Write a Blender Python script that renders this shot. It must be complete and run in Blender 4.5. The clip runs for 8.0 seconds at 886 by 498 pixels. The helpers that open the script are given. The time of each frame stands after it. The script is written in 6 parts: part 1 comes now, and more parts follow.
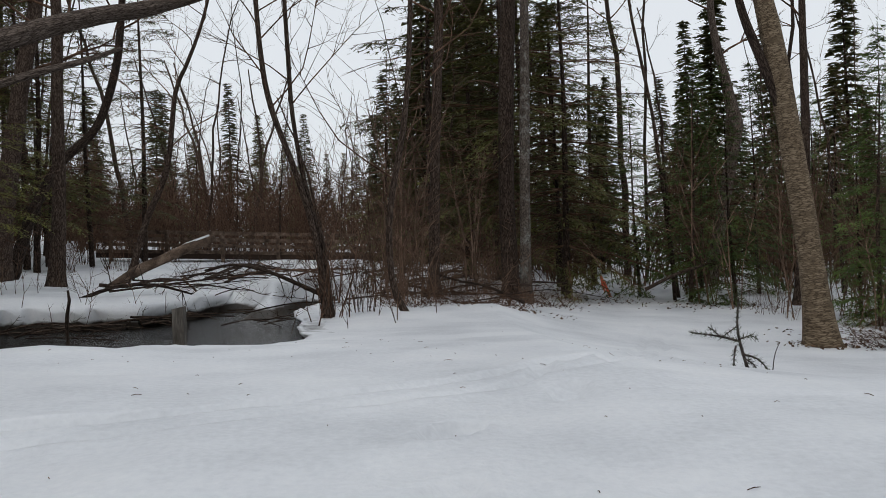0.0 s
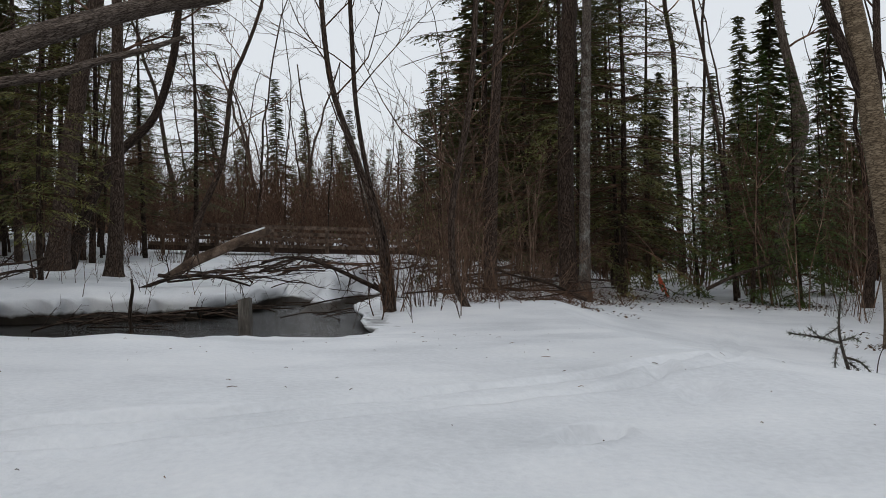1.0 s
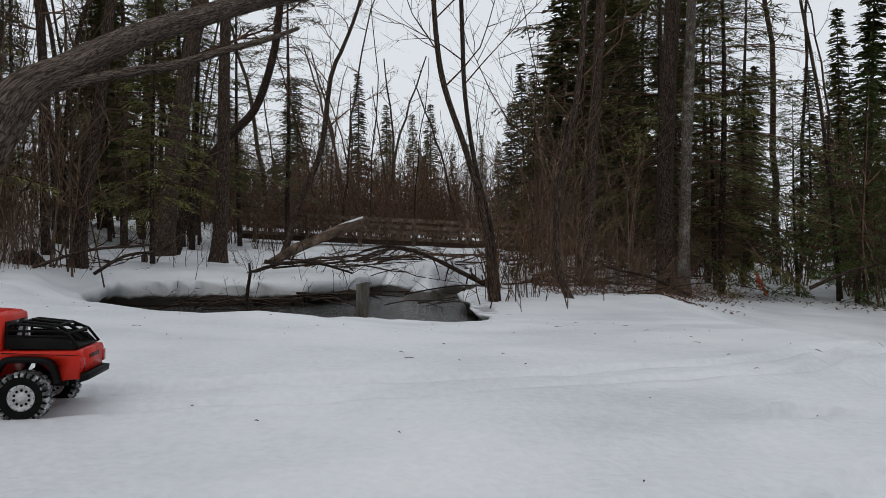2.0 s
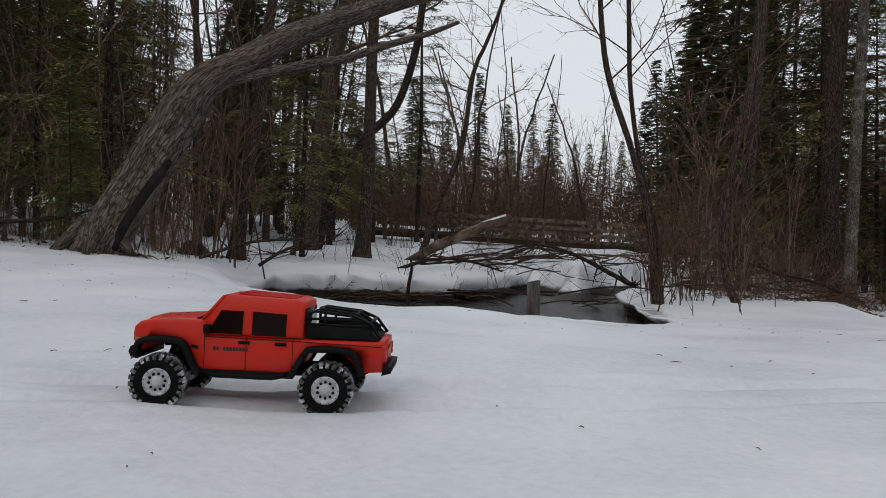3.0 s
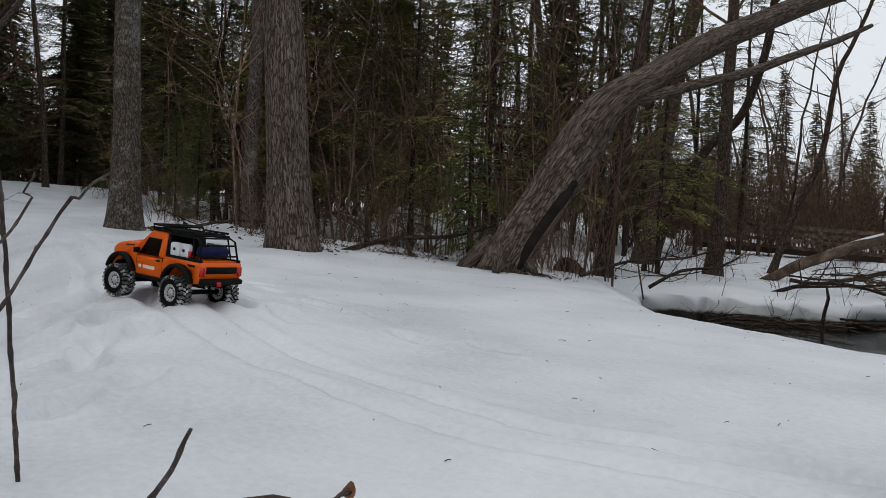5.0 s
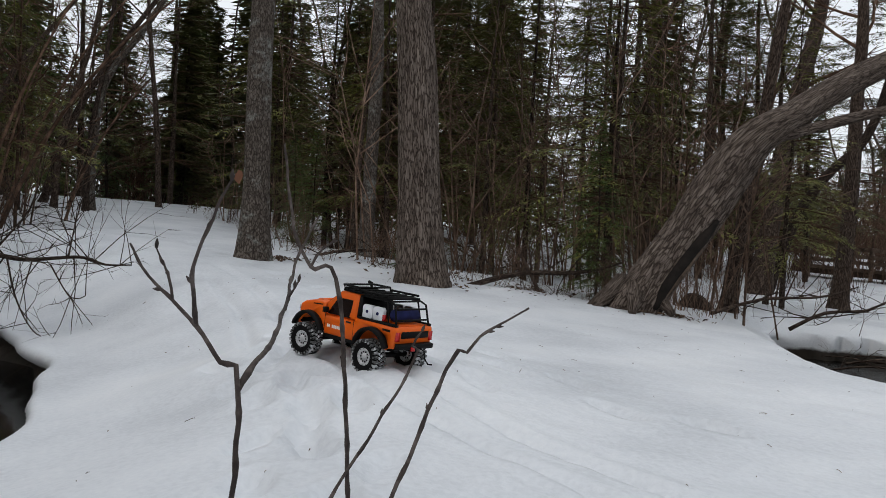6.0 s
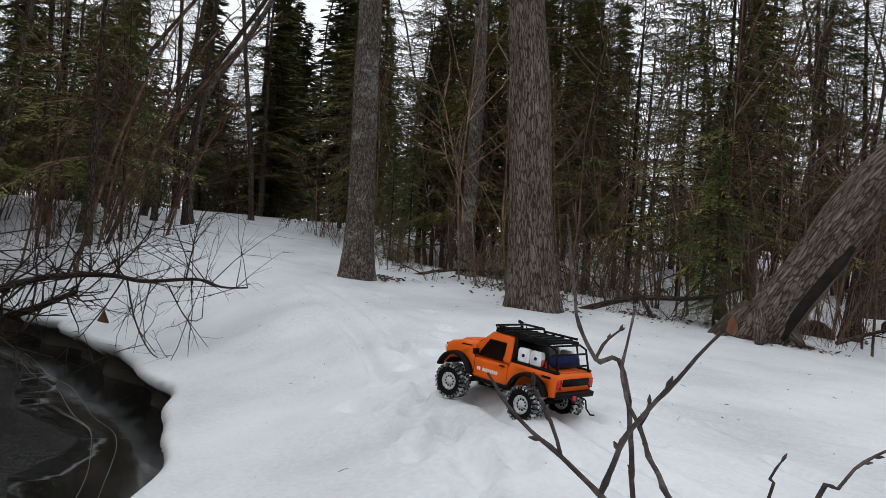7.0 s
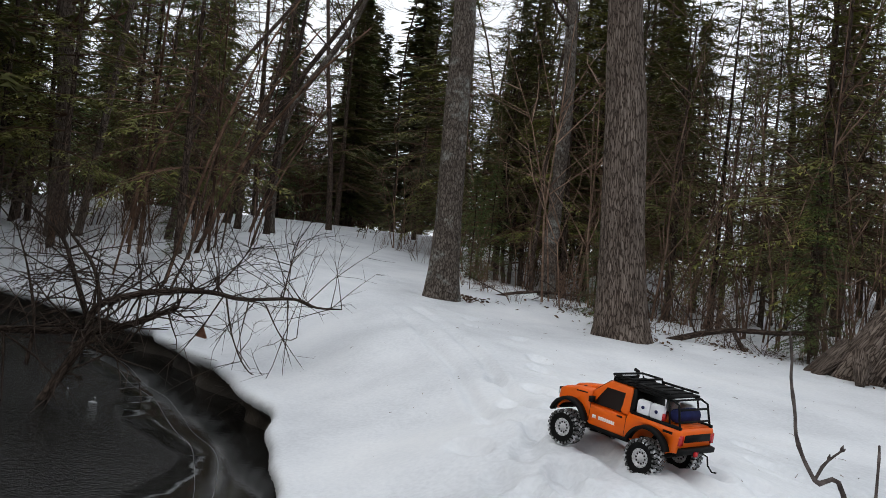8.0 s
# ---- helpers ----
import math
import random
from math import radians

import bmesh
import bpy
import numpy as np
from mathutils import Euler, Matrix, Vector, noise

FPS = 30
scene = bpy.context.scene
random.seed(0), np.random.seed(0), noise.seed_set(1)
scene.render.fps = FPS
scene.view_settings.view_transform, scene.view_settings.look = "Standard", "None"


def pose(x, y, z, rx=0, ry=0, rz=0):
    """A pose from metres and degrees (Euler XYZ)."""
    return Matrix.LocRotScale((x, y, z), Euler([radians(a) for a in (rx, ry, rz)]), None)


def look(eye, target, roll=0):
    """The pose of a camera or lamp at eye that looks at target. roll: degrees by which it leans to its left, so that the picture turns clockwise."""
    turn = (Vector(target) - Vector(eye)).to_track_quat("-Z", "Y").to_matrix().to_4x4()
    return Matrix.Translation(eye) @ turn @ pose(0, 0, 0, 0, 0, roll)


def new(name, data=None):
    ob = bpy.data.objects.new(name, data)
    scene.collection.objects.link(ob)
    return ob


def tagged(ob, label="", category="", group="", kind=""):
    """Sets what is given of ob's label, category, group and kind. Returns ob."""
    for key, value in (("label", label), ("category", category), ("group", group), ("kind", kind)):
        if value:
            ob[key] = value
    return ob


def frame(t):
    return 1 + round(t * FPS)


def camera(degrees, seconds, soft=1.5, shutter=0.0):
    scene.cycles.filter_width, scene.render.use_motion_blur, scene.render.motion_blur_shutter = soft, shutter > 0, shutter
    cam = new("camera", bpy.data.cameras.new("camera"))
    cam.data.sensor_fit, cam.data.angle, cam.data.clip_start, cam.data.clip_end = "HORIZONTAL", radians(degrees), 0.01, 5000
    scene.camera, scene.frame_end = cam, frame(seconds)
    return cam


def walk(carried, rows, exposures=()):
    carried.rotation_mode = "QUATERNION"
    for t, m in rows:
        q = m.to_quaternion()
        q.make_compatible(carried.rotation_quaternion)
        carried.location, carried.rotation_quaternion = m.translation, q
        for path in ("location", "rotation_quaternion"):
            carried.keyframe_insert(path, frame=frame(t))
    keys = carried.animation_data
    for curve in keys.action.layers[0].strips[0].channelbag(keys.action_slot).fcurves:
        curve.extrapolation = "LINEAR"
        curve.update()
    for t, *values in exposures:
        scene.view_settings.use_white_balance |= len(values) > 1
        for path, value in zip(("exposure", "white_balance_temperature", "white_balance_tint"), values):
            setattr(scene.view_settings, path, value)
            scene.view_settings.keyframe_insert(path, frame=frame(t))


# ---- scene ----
# ---------------------------------------------------------------- camera
cam = camera(55.0, 8.0, soft=0.5)


def aim(eye, turn):
    """Camera pose from its place and its pitch, roll and yaw in degrees."""
    pitch, roll, yaw = (radians(a) for a in turn)
    ahead = Vector((-math.sin(yaw) * math.cos(pitch), math.cos(yaw) * math.cos(pitch), math.sin(pitch)))
    return look(eye, Vector(eye) + ahead, math.degrees(roll))


PATH = [
    (0, (-0.440, 1.221, 0.488), (-0.14, -1.95, -0.18)),
    (0.5, (-0.542, 1.324, 0.487), (0.02, -2.30, 1.00)),
    (1, (-0.681, 1.435, 0.458), (-0.24, -1.17, 2.59)),
    (1.2, (-0.734, 1.482, 0.450), (-0.26, -0.46, 3.13)),
    (2.5, (-1.206, 1.295, 0.383), (-0.59, -0.16, 11.44)),
    (3, (-1.471, 1.453, 0.377), (-0.57, 1.06, 15.31)),
    (3.5, (-1.791, 1.512, 0.370), (-1.02, 2.21, 20.40)),
    (4, (-2.068, 1.428, 0.438), (-0.87, 1.64, 25.92)),
    (4.5, (-2.255, 1.180, 0.454), (-1.20, 2.28, 30.41)),
    (5, (-2.555, 1.167, 0.511), (-0.90, 2.40, 33.66)),
    (5.2, (-2.673, 1.161, 0.569), (-0.82, 2.43, 35.05)),
    (6.3, (-3.107, 0.918, 0.722), (-0.08, 3.18, 40.50)),
    (6.5, (-3.200, 0.913, 0.748), (-0.04, 3.06, 41.58)),
    (7, (-3.369, 0.914, 0.778), (0.17, 3.80, 44.13)),
    (7.5, (-3.486, 0.827, 0.863), (0.24, 4.43, 46.56)),
    (8, (-3.521, 0.757, 0.897), (0.36, 5.71, 48.56)),
]
walk(cam, [(t, aim(eye, turn)) for t, eye, turn in PATH], [(0.0, -0.14), (2.5, -0.22), (5.2, -0.1), (6.3, 0.1), (8.0, 0.3)])

# ---------------------------------------------------------------- light
SUN_UP, SUN_TURN = radians(38), radians(200)
world = bpy.data.worlds.new("overcast_sky")
scene.world = world
world.use_nodes = True
wn, wl = world.node_tree.nodes, world.node_tree.links
wn.clear()
sky = wn.new("ShaderNodeTexSky")
sky.sky_type, sky.sun_disc, sky.sun_elevation, sky.sun_rotation = "NISHITA", False, SUN_UP, SUN_TURN
sky.air_density, sky.dust_density, sky.ozone_density = 1.0, 6.0, 1.0
flat = wn.new("ShaderNodeMix")
flat.data_type = "RGBA"
flat.inputs["Factor"].default_value = 0.85
flat.inputs["B"].default_value = (9.4, 9.8, 10.25, 1)
wl.new(sky.outputs[0], flat.inputs["A"])
bg = wn.new("ShaderNodeBackground")
bg.inputs["Strength"].default_value = 0.1
wl.new(flat.outputs["Result"], bg.inputs["Color"])
wl.new(bg.outputs[0], wn.new("ShaderNodeOutputWorld").inputs[0])
lamp = bpy.data.lights.new("sun", "SUN")
lamp.energy, lamp.angle, lamp.color = 0.35, radians(40), (1.0, 0.98, 0.95)
sun = new("sun", lamp)
sun.matrix_world = pose(0, 0, 20, 52, 0, -20)

# ---------------------------------------------------------------- materials
def material(name, colour, rough=0.7, metal=0.0, spec=0.3):
    m = bpy.data.materials.new(name)
    m.use_nodes = True
    b = m.node_tree.nodes["Principled BSDF"]
    b.inputs["Base Color"].default_value = (*colour, 1)
    b.inputs["Roughness"].default_value, b.inputs["Metallic"].default_value = rough, metal
    b.inputs["Specular IOR Level"].default_value = spec
    return m


def node(m, kind, **inputs):
    n = m.node_tree.nodes.new(kind)
    for key, value in inputs.items():
        n.inputs[key].default_value = value
    return n


def wire(m, a, b):
    m.node_tree.links.new(a, b)


def coords(m, stretch=(1, 1, 1), space="Object"):
    t, s = node(m, "ShaderNodeTexCoord"), node(m, "ShaderNodeMapping", Scale=stretch)
    wire(m, t.outputs[space], s.inputs["Vector"])
    return s.outputs[0]


def mottled(name, stops, scale=5.0, stretch=(1, 1, 1), rough=0.8, bump=0.0, fine=40.0, space="Object", spec=0.25, vary=0.0, detail=6.0, dist=0.02):
    """A surface whose colour runs over stops by noise at two scales, with fine relief."""
    m = material(name, stops[0], rough, 0.0, spec)
    b = m.node_tree.nodes["Principled BSDF"]
    v = coords(m, stretch, space)
    big, small = node(m, "ShaderNodeTexNoise", Scale=scale, Detail=detail), node(m, "ShaderNodeTexNoise", Scale=fine, Detail=4.0)
    wire(m, v, big.inputs["Vector"]), wire(m, v, small.inputs["Vector"])
    mix = m.node_tree.nodes.new("ShaderNodeMath")
    mix.operation = "MULTIPLY_ADD"
    mix.inputs[1].default_value = 0.4
    wire(m, small.outputs[0], mix.inputs[0])
    low = m.node_tree.nodes.new("ShaderNodeMath")
    low.operation = "MULTIPLY_ADD"
    low.inputs[1].default_value, low.inputs[2].default_value = 1.0, -0.2
    wire(m, big.outputs[0], low.inputs[0])
    wire(m, low.outputs[0], mix.inputs[2])
    ramp = m.node_tree.nodes.new("ShaderNodeValToRGB")
    while len(ramp.color_ramp.elements) < len(stops):
        ramp.color_ramp.elements.new(0.5)
    for k, (e, c) in enumerate(zip(ramp.color_ramp.elements, stops)):
        e.position, e.color = 0.28 + 0.44 * k / max(1, len(stops) - 1), (*c, 1)
    wire(m, mix.outputs[0], ramp.inputs[0])
    out = ramp.outputs[0]
    if vary:
        info, hsv = node(m, "ShaderNodeObjectInfo"), m.node_tree.nodes.new("ShaderNodeHueSaturation")
        span = node(m, "ShaderNodeMapRange")
        span.inputs["To Min"].default_value, span.inputs["To Max"].default_value = 1 - vary, 1 + vary
        wire(m, info.outputs["Random"], span.inputs["Value"])
        wire(m, span.outputs[0], hsv.inputs["Value"])
        wire(m, out, hsv.inputs["Color"])
        out = hsv.outputs[0]
    wire(m, out, b.inputs["Base Color"])
    if bump:
        bp = node(m, "ShaderNodeBump", Strength=bump, Distance=dist)
        wire(m, mix.outputs[0], bp.inputs["Height"])
        wire(m, bp.outputs[0], b.inputs["Normal"])
    return m


def snow_material():
    """Old snow; the bank under its lip, near the creek's level, turns dark brown."""
    m = mottled("snow", [(0.56, 0.58, 0.61), (0.68, 0.7, 0.73), (0.76, 0.775, 0.795)], 1.3, rough=0.5, bump=0.6, fine=42.0, spec=0.35, dist=0.014)
    b = m.node_tree.nodes["Principled BSDF"]
    top = b.inputs["Base Color"].links[0].from_socket
    at, high, rag, line = node(m, "ShaderNodeNewGeometry"), node(m, "ShaderNodeSeparateXYZ"), node(m, "ShaderNodeTexNoise", Scale=5.0, Detail=5.0), node(m, "ShaderNodeMath")
    wire(m, at.outputs["Position"], high.inputs[0]), wire(m, at.outputs["Position"], rag.inputs["Vector"])
    line.operation = "MULTIPLY_ADD"
    line.inputs[1].default_value = 0.12
    wire(m, rag.outputs[0], line.inputs[0]), wire(m, high.outputs["Z"], line.inputs[2])
    edge, lay = node(m, "ShaderNodeMapRange"), node(m, "ShaderNodeMix")
    edge.inputs["From Min"].default_value, edge.inputs["From Max"].default_value = -0.19, -0.15
    wire(m, line.outputs[0], edge.inputs["Value"])
    bank, bare = node(m, "ShaderNodeAttribute"), node(m, "ShaderNodeMath")
    bank.attribute_name, bare.operation = "snow_cover", "MAXIMUM"
    wire(m, edge.outputs[0], bare.inputs[0]), wire(m, bank.outputs["Fac"], bare.inputs[1])
    lay.data_type = "RGBA"
    bank_brown = node(m, "ShaderNodeValToRGB")
    bank_brown.color_ramp.elements[0].color, bank_brown.color_ramp.elements[1].color = (0.012, 0.01, 0.008, 1), (0.075, 0.06, 0.046, 1)
    wire(m, rag.outputs[0], bank_brown.inputs[0]), wire(m, bank_brown.outputs[0], lay.inputs["A"])
    wire(m, bare.outputs[0], lay.inputs["Factor"]), wire(m, top, lay.inputs["B"]), wire(m, lay.outputs["Result"], b.inputs["Base Color"])
    return m


SNOW = snow_material()
def bark(name, stops, plates=(33, 33, 8), bump=1.0, dist=0.012, vary=0.0, patch=None, depth=0.3):
    """Furrowed bark: long plates parted by dark cracks, each plate with its own tone, with lichen or stain patches."""
    m = material(name, stops[1], 0.95, 0.0, 0.12)
    b = m.node_tree.nodes["Principled BSDF"]
    along = node(m, "ShaderNodeAttribute")
    along.attribute_name = "bark"
    wide = node(m, "ShaderNodeMapping", Scale=plates)
    wire(m, along.outputs["Vector"], wide.inputs["Vector"])
    warp = node(m, "ShaderNodeTexNoise", Scale=0.8, Detail=4.0, Roughness=0.6)
    wire(m, wide.outputs[0], warp.inputs["Vector"])
    shift = node(m, "ShaderNodeVectorMath")
    shift.operation = "MULTIPLY_ADD"
    shift.inputs[1].default_value = (1.5, 1.5, 1.5)
    wire(m, warp.outputs["Color"], shift.inputs[0]), wire(m, wide.outputs[0], shift.inputs[2])
    edge = node(m, "ShaderNodeTexVoronoi", Scale=1.0)
    edge.feature = "DISTANCE_TO_EDGE"
    cell = node(m, "ShaderNodeTexVoronoi", Scale=1.0)
    wire(m, shift.outputs[0], edge.inputs["Vector"]), wire(m, shift.outputs[0], cell.inputs["Vector"])
    crack = node(m, "ShaderNodeMapRange")
    crack.interpolation_type = "SMOOTHSTEP"
    crack.inputs["From Max"].default_value = depth
    wire(m, edge.outputs["Distance"], crack.inputs["Value"])
    grain = node(m, "ShaderNodeTexNoise", Scale=0.55, Detail=8.0, Roughness=0.72)
    wire(m, wide.outputs[0], grain.inputs["Vector"])
    tone = node(m, "ShaderNodeSeparateColor")
    wire(m, cell.outputs["Color"], tone.inputs[0])
    high, mix = node(m, "ShaderNodeMath"), node(m, "ShaderNodeMath")
    high.operation, mix.operation = "MULTIPLY_ADD", "MULTIPLY"
    high.inputs[1].default_value = 0.12
    wire(m, tone.outputs[0], high.inputs[0]), wire(m, grain.outputs[0], high.inputs[2])
    low = node(m, "ShaderNodeMapRange")
    low.inputs["To Min"].default_value = 0.42
    wire(m, crack.outputs[0], low.inputs["Value"])
    wire(m, high.outputs[0], mix.inputs[0]), wire(m, low.outputs[0], mix.inputs[1])
    ramp = node(m, "ShaderNodeValToRGB")
    ramp.color_ramp.elements.new(0.5)
    for e, p, c in zip(ramp.color_ramp.elements, (0.14, 0.44, 0.74), stops):
        e.position, e.color = p, (*c, 1)
    wire(m, mix.outputs[0], ramp.inputs[0])
    out = ramp.outputs[0]
    if patch:
        spots = node(m, "ShaderNodeTexNoise", Scale=6.0, Detail=9.0, Roughness=0.78)
        wire(m, along.outputs["Vector"], spots.inputs["Vector"])
        rim = node(m, "ShaderNodeValToRGB")
        rim.color_ramp.elements[0].position, rim.color_ramp.elements[1].position = 0.53, 0.64
        wire(m, spots.outputs[0], rim.inputs[0])
        half = node(m, "ShaderNodeMath")
        half.operation = "MULTIPLY"
        wire(m, low.outputs[0], half.inputs[1])
        lay = node(m, "ShaderNodeMix")
        lay.data_type = "RGBA"
        lay.inputs["B"].default_value = (*patch, 1)
        wire(m, rim.outputs[0], half.inputs[0])
        wire(m, half.outputs[0], lay.inputs["Factor"]), wire(m, out, lay.inputs["A"])
        out = lay.outputs["Result"]
    if vary:
        info, hsv, span = node(m, "ShaderNodeObjectInfo"), node(m, "ShaderNodeHueSaturation"), node(m, "ShaderNodeMapRange")
        span.inputs["To Min"].default_value, span.inputs["To Max"].default_value = 1 - vary, 1 + vary
        wire(m, info.outputs["Random"], span.inputs["Value"]), wire(m, span.outputs[0], hsv.inputs["Value"]), wire(m, out, hsv.inputs["Color"])
        out = hsv.outputs[0]
    wire(m, out, b.inputs["Base Color"])
    bp = node(m, "ShaderNodeBump", Strength=bump, Distance=dist)
    wire(m, mix.outputs[0], bp.inputs["Height"]), wire(m, bp.outputs[0], b.inputs["Normal"])
    return m


BARK_GREY = bark("furrowed_grey_bark", [(0.012, 0.008, 0.006), (0.095, 0.072, 0.058), (0.25, 0.205, 0.175)], (96, 96, 9), 1.0, 0.02, depth=0.15)
BARK_PALE = bark("pale_lichen_bark", [(0.015, 0.011, 0.009), (0.085, 0.068, 0.056), (0.18, 0.155, 0.135)], (84, 84, 18), 0.9, 0.01, patch=(0.25, 0.255, 0.235), depth=0.2)
BARK_DARK = bark("dark_bark", [(0.009, 0.006, 0.005), (0.05, 0.035, 0.027), (0.125, 0.094, 0.075)], (70, 70, 12), 0.9, 0.01, vary=0.35, depth=0.2)
BARK_BIRCH = bark("yellow_birch_bark", [(0.025, 0.017, 0.011), (0.13, 0.097, 0.064), (0.27, 0.215, 0.152)], (16, 16, 58), 0.6, 0.01, patch=(0.1, 0.075, 0.05), depth=0.16)
TWIG = mottled("twig_bark", [(0.03, 0.017, 0.011), (0.085, 0.05, 0.033), (0.185, 0.115, 0.08)], 6, rough=0.9, vary=0.35, spec=0.1)
TWIG_NEAR = mottled("alder_twig_bark", [(0.018, 0.013, 0.012), (0.05, 0.038, 0.034), (0.12, 0.098, 0.088)], 30, rough=0.75, bump=0.4, fine=140, dist=0.003)
HOLLOW_SHADE = mottled("rotten_hollow_shade", [(0.006, 0.005, 0.004), (0.02, 0.015, 0.012)], 9, rough=0.95, bump=0.6)
WOOD = mottled("weathered_wood", [(0.03, 0.02, 0.014), (0.1, 0.069, 0.05), (0.21, 0.155, 0.118)], 7, (1, 1, 1), 0.9, 0.6, 60)
WOOD_GREY = mottled("grey_plank", [(0.05, 0.044, 0.038), (0.13, 0.118, 0.105), (0.25, 0.23, 0.21)], 6, (3, 3, 0.5), 0.9, 0.5, 50)
NEEDLE = mottled("spruce_needles", [(0.038, 0.041, 0.012), (0.08, 0.081, 0.022), (0.138, 0.134, 0.038)], 3, rough=0.7, vary=0.3)
NEEDLE_OLIVE = mottled("olive_needles", [(0.048, 0.05, 0.012), (0.112, 0.112, 0.024), (0.19, 0.182, 0.042)], 3, rough=0.65, vary=0.25)
NEEDLE_FIR = mottled("fir_needles", [(0.03, 0.052, 0.011), (0.068, 0.108, 0.021), (0.115, 0.165, 0.034)], 3, rough=0.65, vary=0.25)
SAPLING = mottled("sapling_bark", [(0.05, 0.03, 0.021), (0.135, 0.087, 0.062), (0.26, 0.178, 0.132)], 6, rough=0.85, vary=0.4, spec=0.1)
DEADLEAF = mottled("dead_leaf", [(0.16, 0.07, 0.04), (0.27, 0.13, 0.08)], 30, rough=0.8)


# ---------------------------------------------------------------- mesh helpers
class Geo:
    """Loose vertices and faces that become one mesh."""

    def __init__(self):
        self.v, self.f, self.skin = [], [], []

    def add(self, verts, faces):
        n = len(self.v)
        self.v.extend(tuple(p) for p in verts)
        self.f.extend(tuple(i + n for i in face) for face in faces)
        return self

    def tube(self, pts, radii, sides=6, wobble=0.0, seed=0.0, cap=True):
        pts = [Vector(p) for p in pts]
        side = None
        rings = []
        for i, p in enumerate(pts):
            way = (pts[min(i + 1, len(pts) - 1)] - pts[max(i - 1, 0)]).normalized()
            if side is None:
                side = way.cross(Vector((0.31, 0.95, 0.07))).normalized()
            side = (side - way * side.dot(way)).normalized()
            other = way.cross(side)
            ring = []
            for k in range(sides):
                a = 2 * math.pi * k / sides
                r = radii[i]
                if wobble:
                    q = noise.noise((math.cos(a) * 2.2 + seed, math.sin(a) * 2.2, p.z * 0.8 + seed))
                    ridge = 1 - abs(noise.noise((math.cos(a) * 7 + seed, math.sin(a) * 7, p.z * 2.2)))
                    r *= 1 + wobble * (0.9 * q + 0.9 * (ridge - 0.75))
                ring.append(p + side * (math.cos(a) * r) + other * (math.sin(a) * r))
            rings.append(ring)
        n = len(self.v)
        for ring in rings:
            self.v.extend(tuple(q) for q in ring)
        if sides > 3:
            mid, far = max(0.01, sum(radii) / len(radii)), 0.0
            for i in range(len(pts)):
                far += (pts[i] - pts[max(i - 1, 0)]).length
                self.skin.append((n + i * sides, [(math.cos(6.2832 * k / sides) * mid, math.sin(6.2832 * k / sides) * mid, far + seed) for k in range(sides)]))
        for i in range(len(rings) - 1):
            for k in range(sides):
                a, b = n + i * sides + k, n + i * sides + (k + 1) % sides
                self.f.append((a, b, b + sides, a + sides))
        if cap:
            self.f.append(tuple(n + k for k in reversed(range(sides))))
            self.f.append(tuple(n + (len(rings) - 1) * sides + k for k in range(sides)))
        return self

    def box(self, c, s, turn=None):
        m = turn or Matrix()
        c, s = Vector(c), Vector(s) / 2
        verts = [c + (m @ Vector((x * s.x, y * s.y, z * s.z))) for z in (-1, 1) for y in (-1, 1) for x in (-1, 1)]
        return self.add(verts, [(0, 2, 3, 1), (4, 5, 7, 6), (0, 1, 5, 4), (2, 6, 7, 3), (0, 4, 6, 2), (1, 3, 7, 5)])

    def mesh(self, name, mat, smooth=True):
        me = bpy.data.meshes.new(name)
        me.from_pydata(self.v, [], self.f)
        me.materials.append(mat)
        if self.skin:
            flat = [c for p in self.v for c in p]
            for start, ring in self.skin:
                flat[start * 3:(start + len(ring)) * 3] = [c for p in ring for c in p]
            me.attributes.new("bark", "FLOAT_VECTOR", "POINT").data.foreach_set("vector", flat)
        if smooth:
            me.shade_smooth()
        me.update()
        return me


def part(name, geo, mat, parent=None, label="", smooth=True):
    data = geo.mesh(name, mat, smooth) if isinstance(geo, Geo) else geo
    ob = new(name, data)
    if parent:
        ob.parent = parent
    if label:
        ob["label"] = label
    if name in ("crown_wood", "crown"):
        ob["kind"] = "stuff"
    return ob


def thing(name, at, label, category, group="", kind=""):
    ob = tagged(new(name), label, category, group, kind)
    ob.matrix_basis = at if isinstance(at, Matrix) else Matrix.Translation(at)
    ob.empty_display_size = 0.1
    return ob


def smooth01(a, b, x):
    t = min(1.0, max(0.0, (x - a) / (b - a)))
    return t * t * (3 - 2 * t)


# ---------------------------------------------------------------- ground
FAR_POOL = [(-4.9, 8.2), (-5.6, 9.4), (-6.0, 10.6), (-4.9, 11.0), (-3.9, 11.0), (-3.5, 12.2), (-3.6, 15.0), (-4.6, 18.0), (-7.5, 23.0), (-6.5, 24.5), (-3.6, 21.0), (-2.0, 15.0), (-2.2, 11.0), (-1.95, 9.0), (-1.6, 7.7), (-2.1, 6.8), (-3.0, 6.25), (-4.0, 6.6)]
NEAR_POOL = [(-5.9, 2.05), (-6.45, 2.45), (-7.05, 2.85), (-8.1, 3.4), (-8.8, 3.55), (-9.7, 3.8), (-10.4, 3.9), (-11.4, 4.1), (-12.6, 4.2), (-14.2, 4.1), (-18.0, 3.8), (-20.0, 1.0), (-14.0, -0.6), (-9.0, -0.6), (-7.0, -0.3), (-5.7, 0.5), (-5.5, 1.4)]
TRUCK_WAY = [(2.6, 13.0), (1.2, 8.0), (0.5, 5.0), (-0.3, 4.2), (-1.3, 3.6), (-2.38, 3.17), (-3.5, 2.95), (-4.5, 3.15), (-5.45, 3.48), (-6.3, 3.75), (-7.4, 4.5), (-9.5, 5.6)]
WATER_Z = -0.34


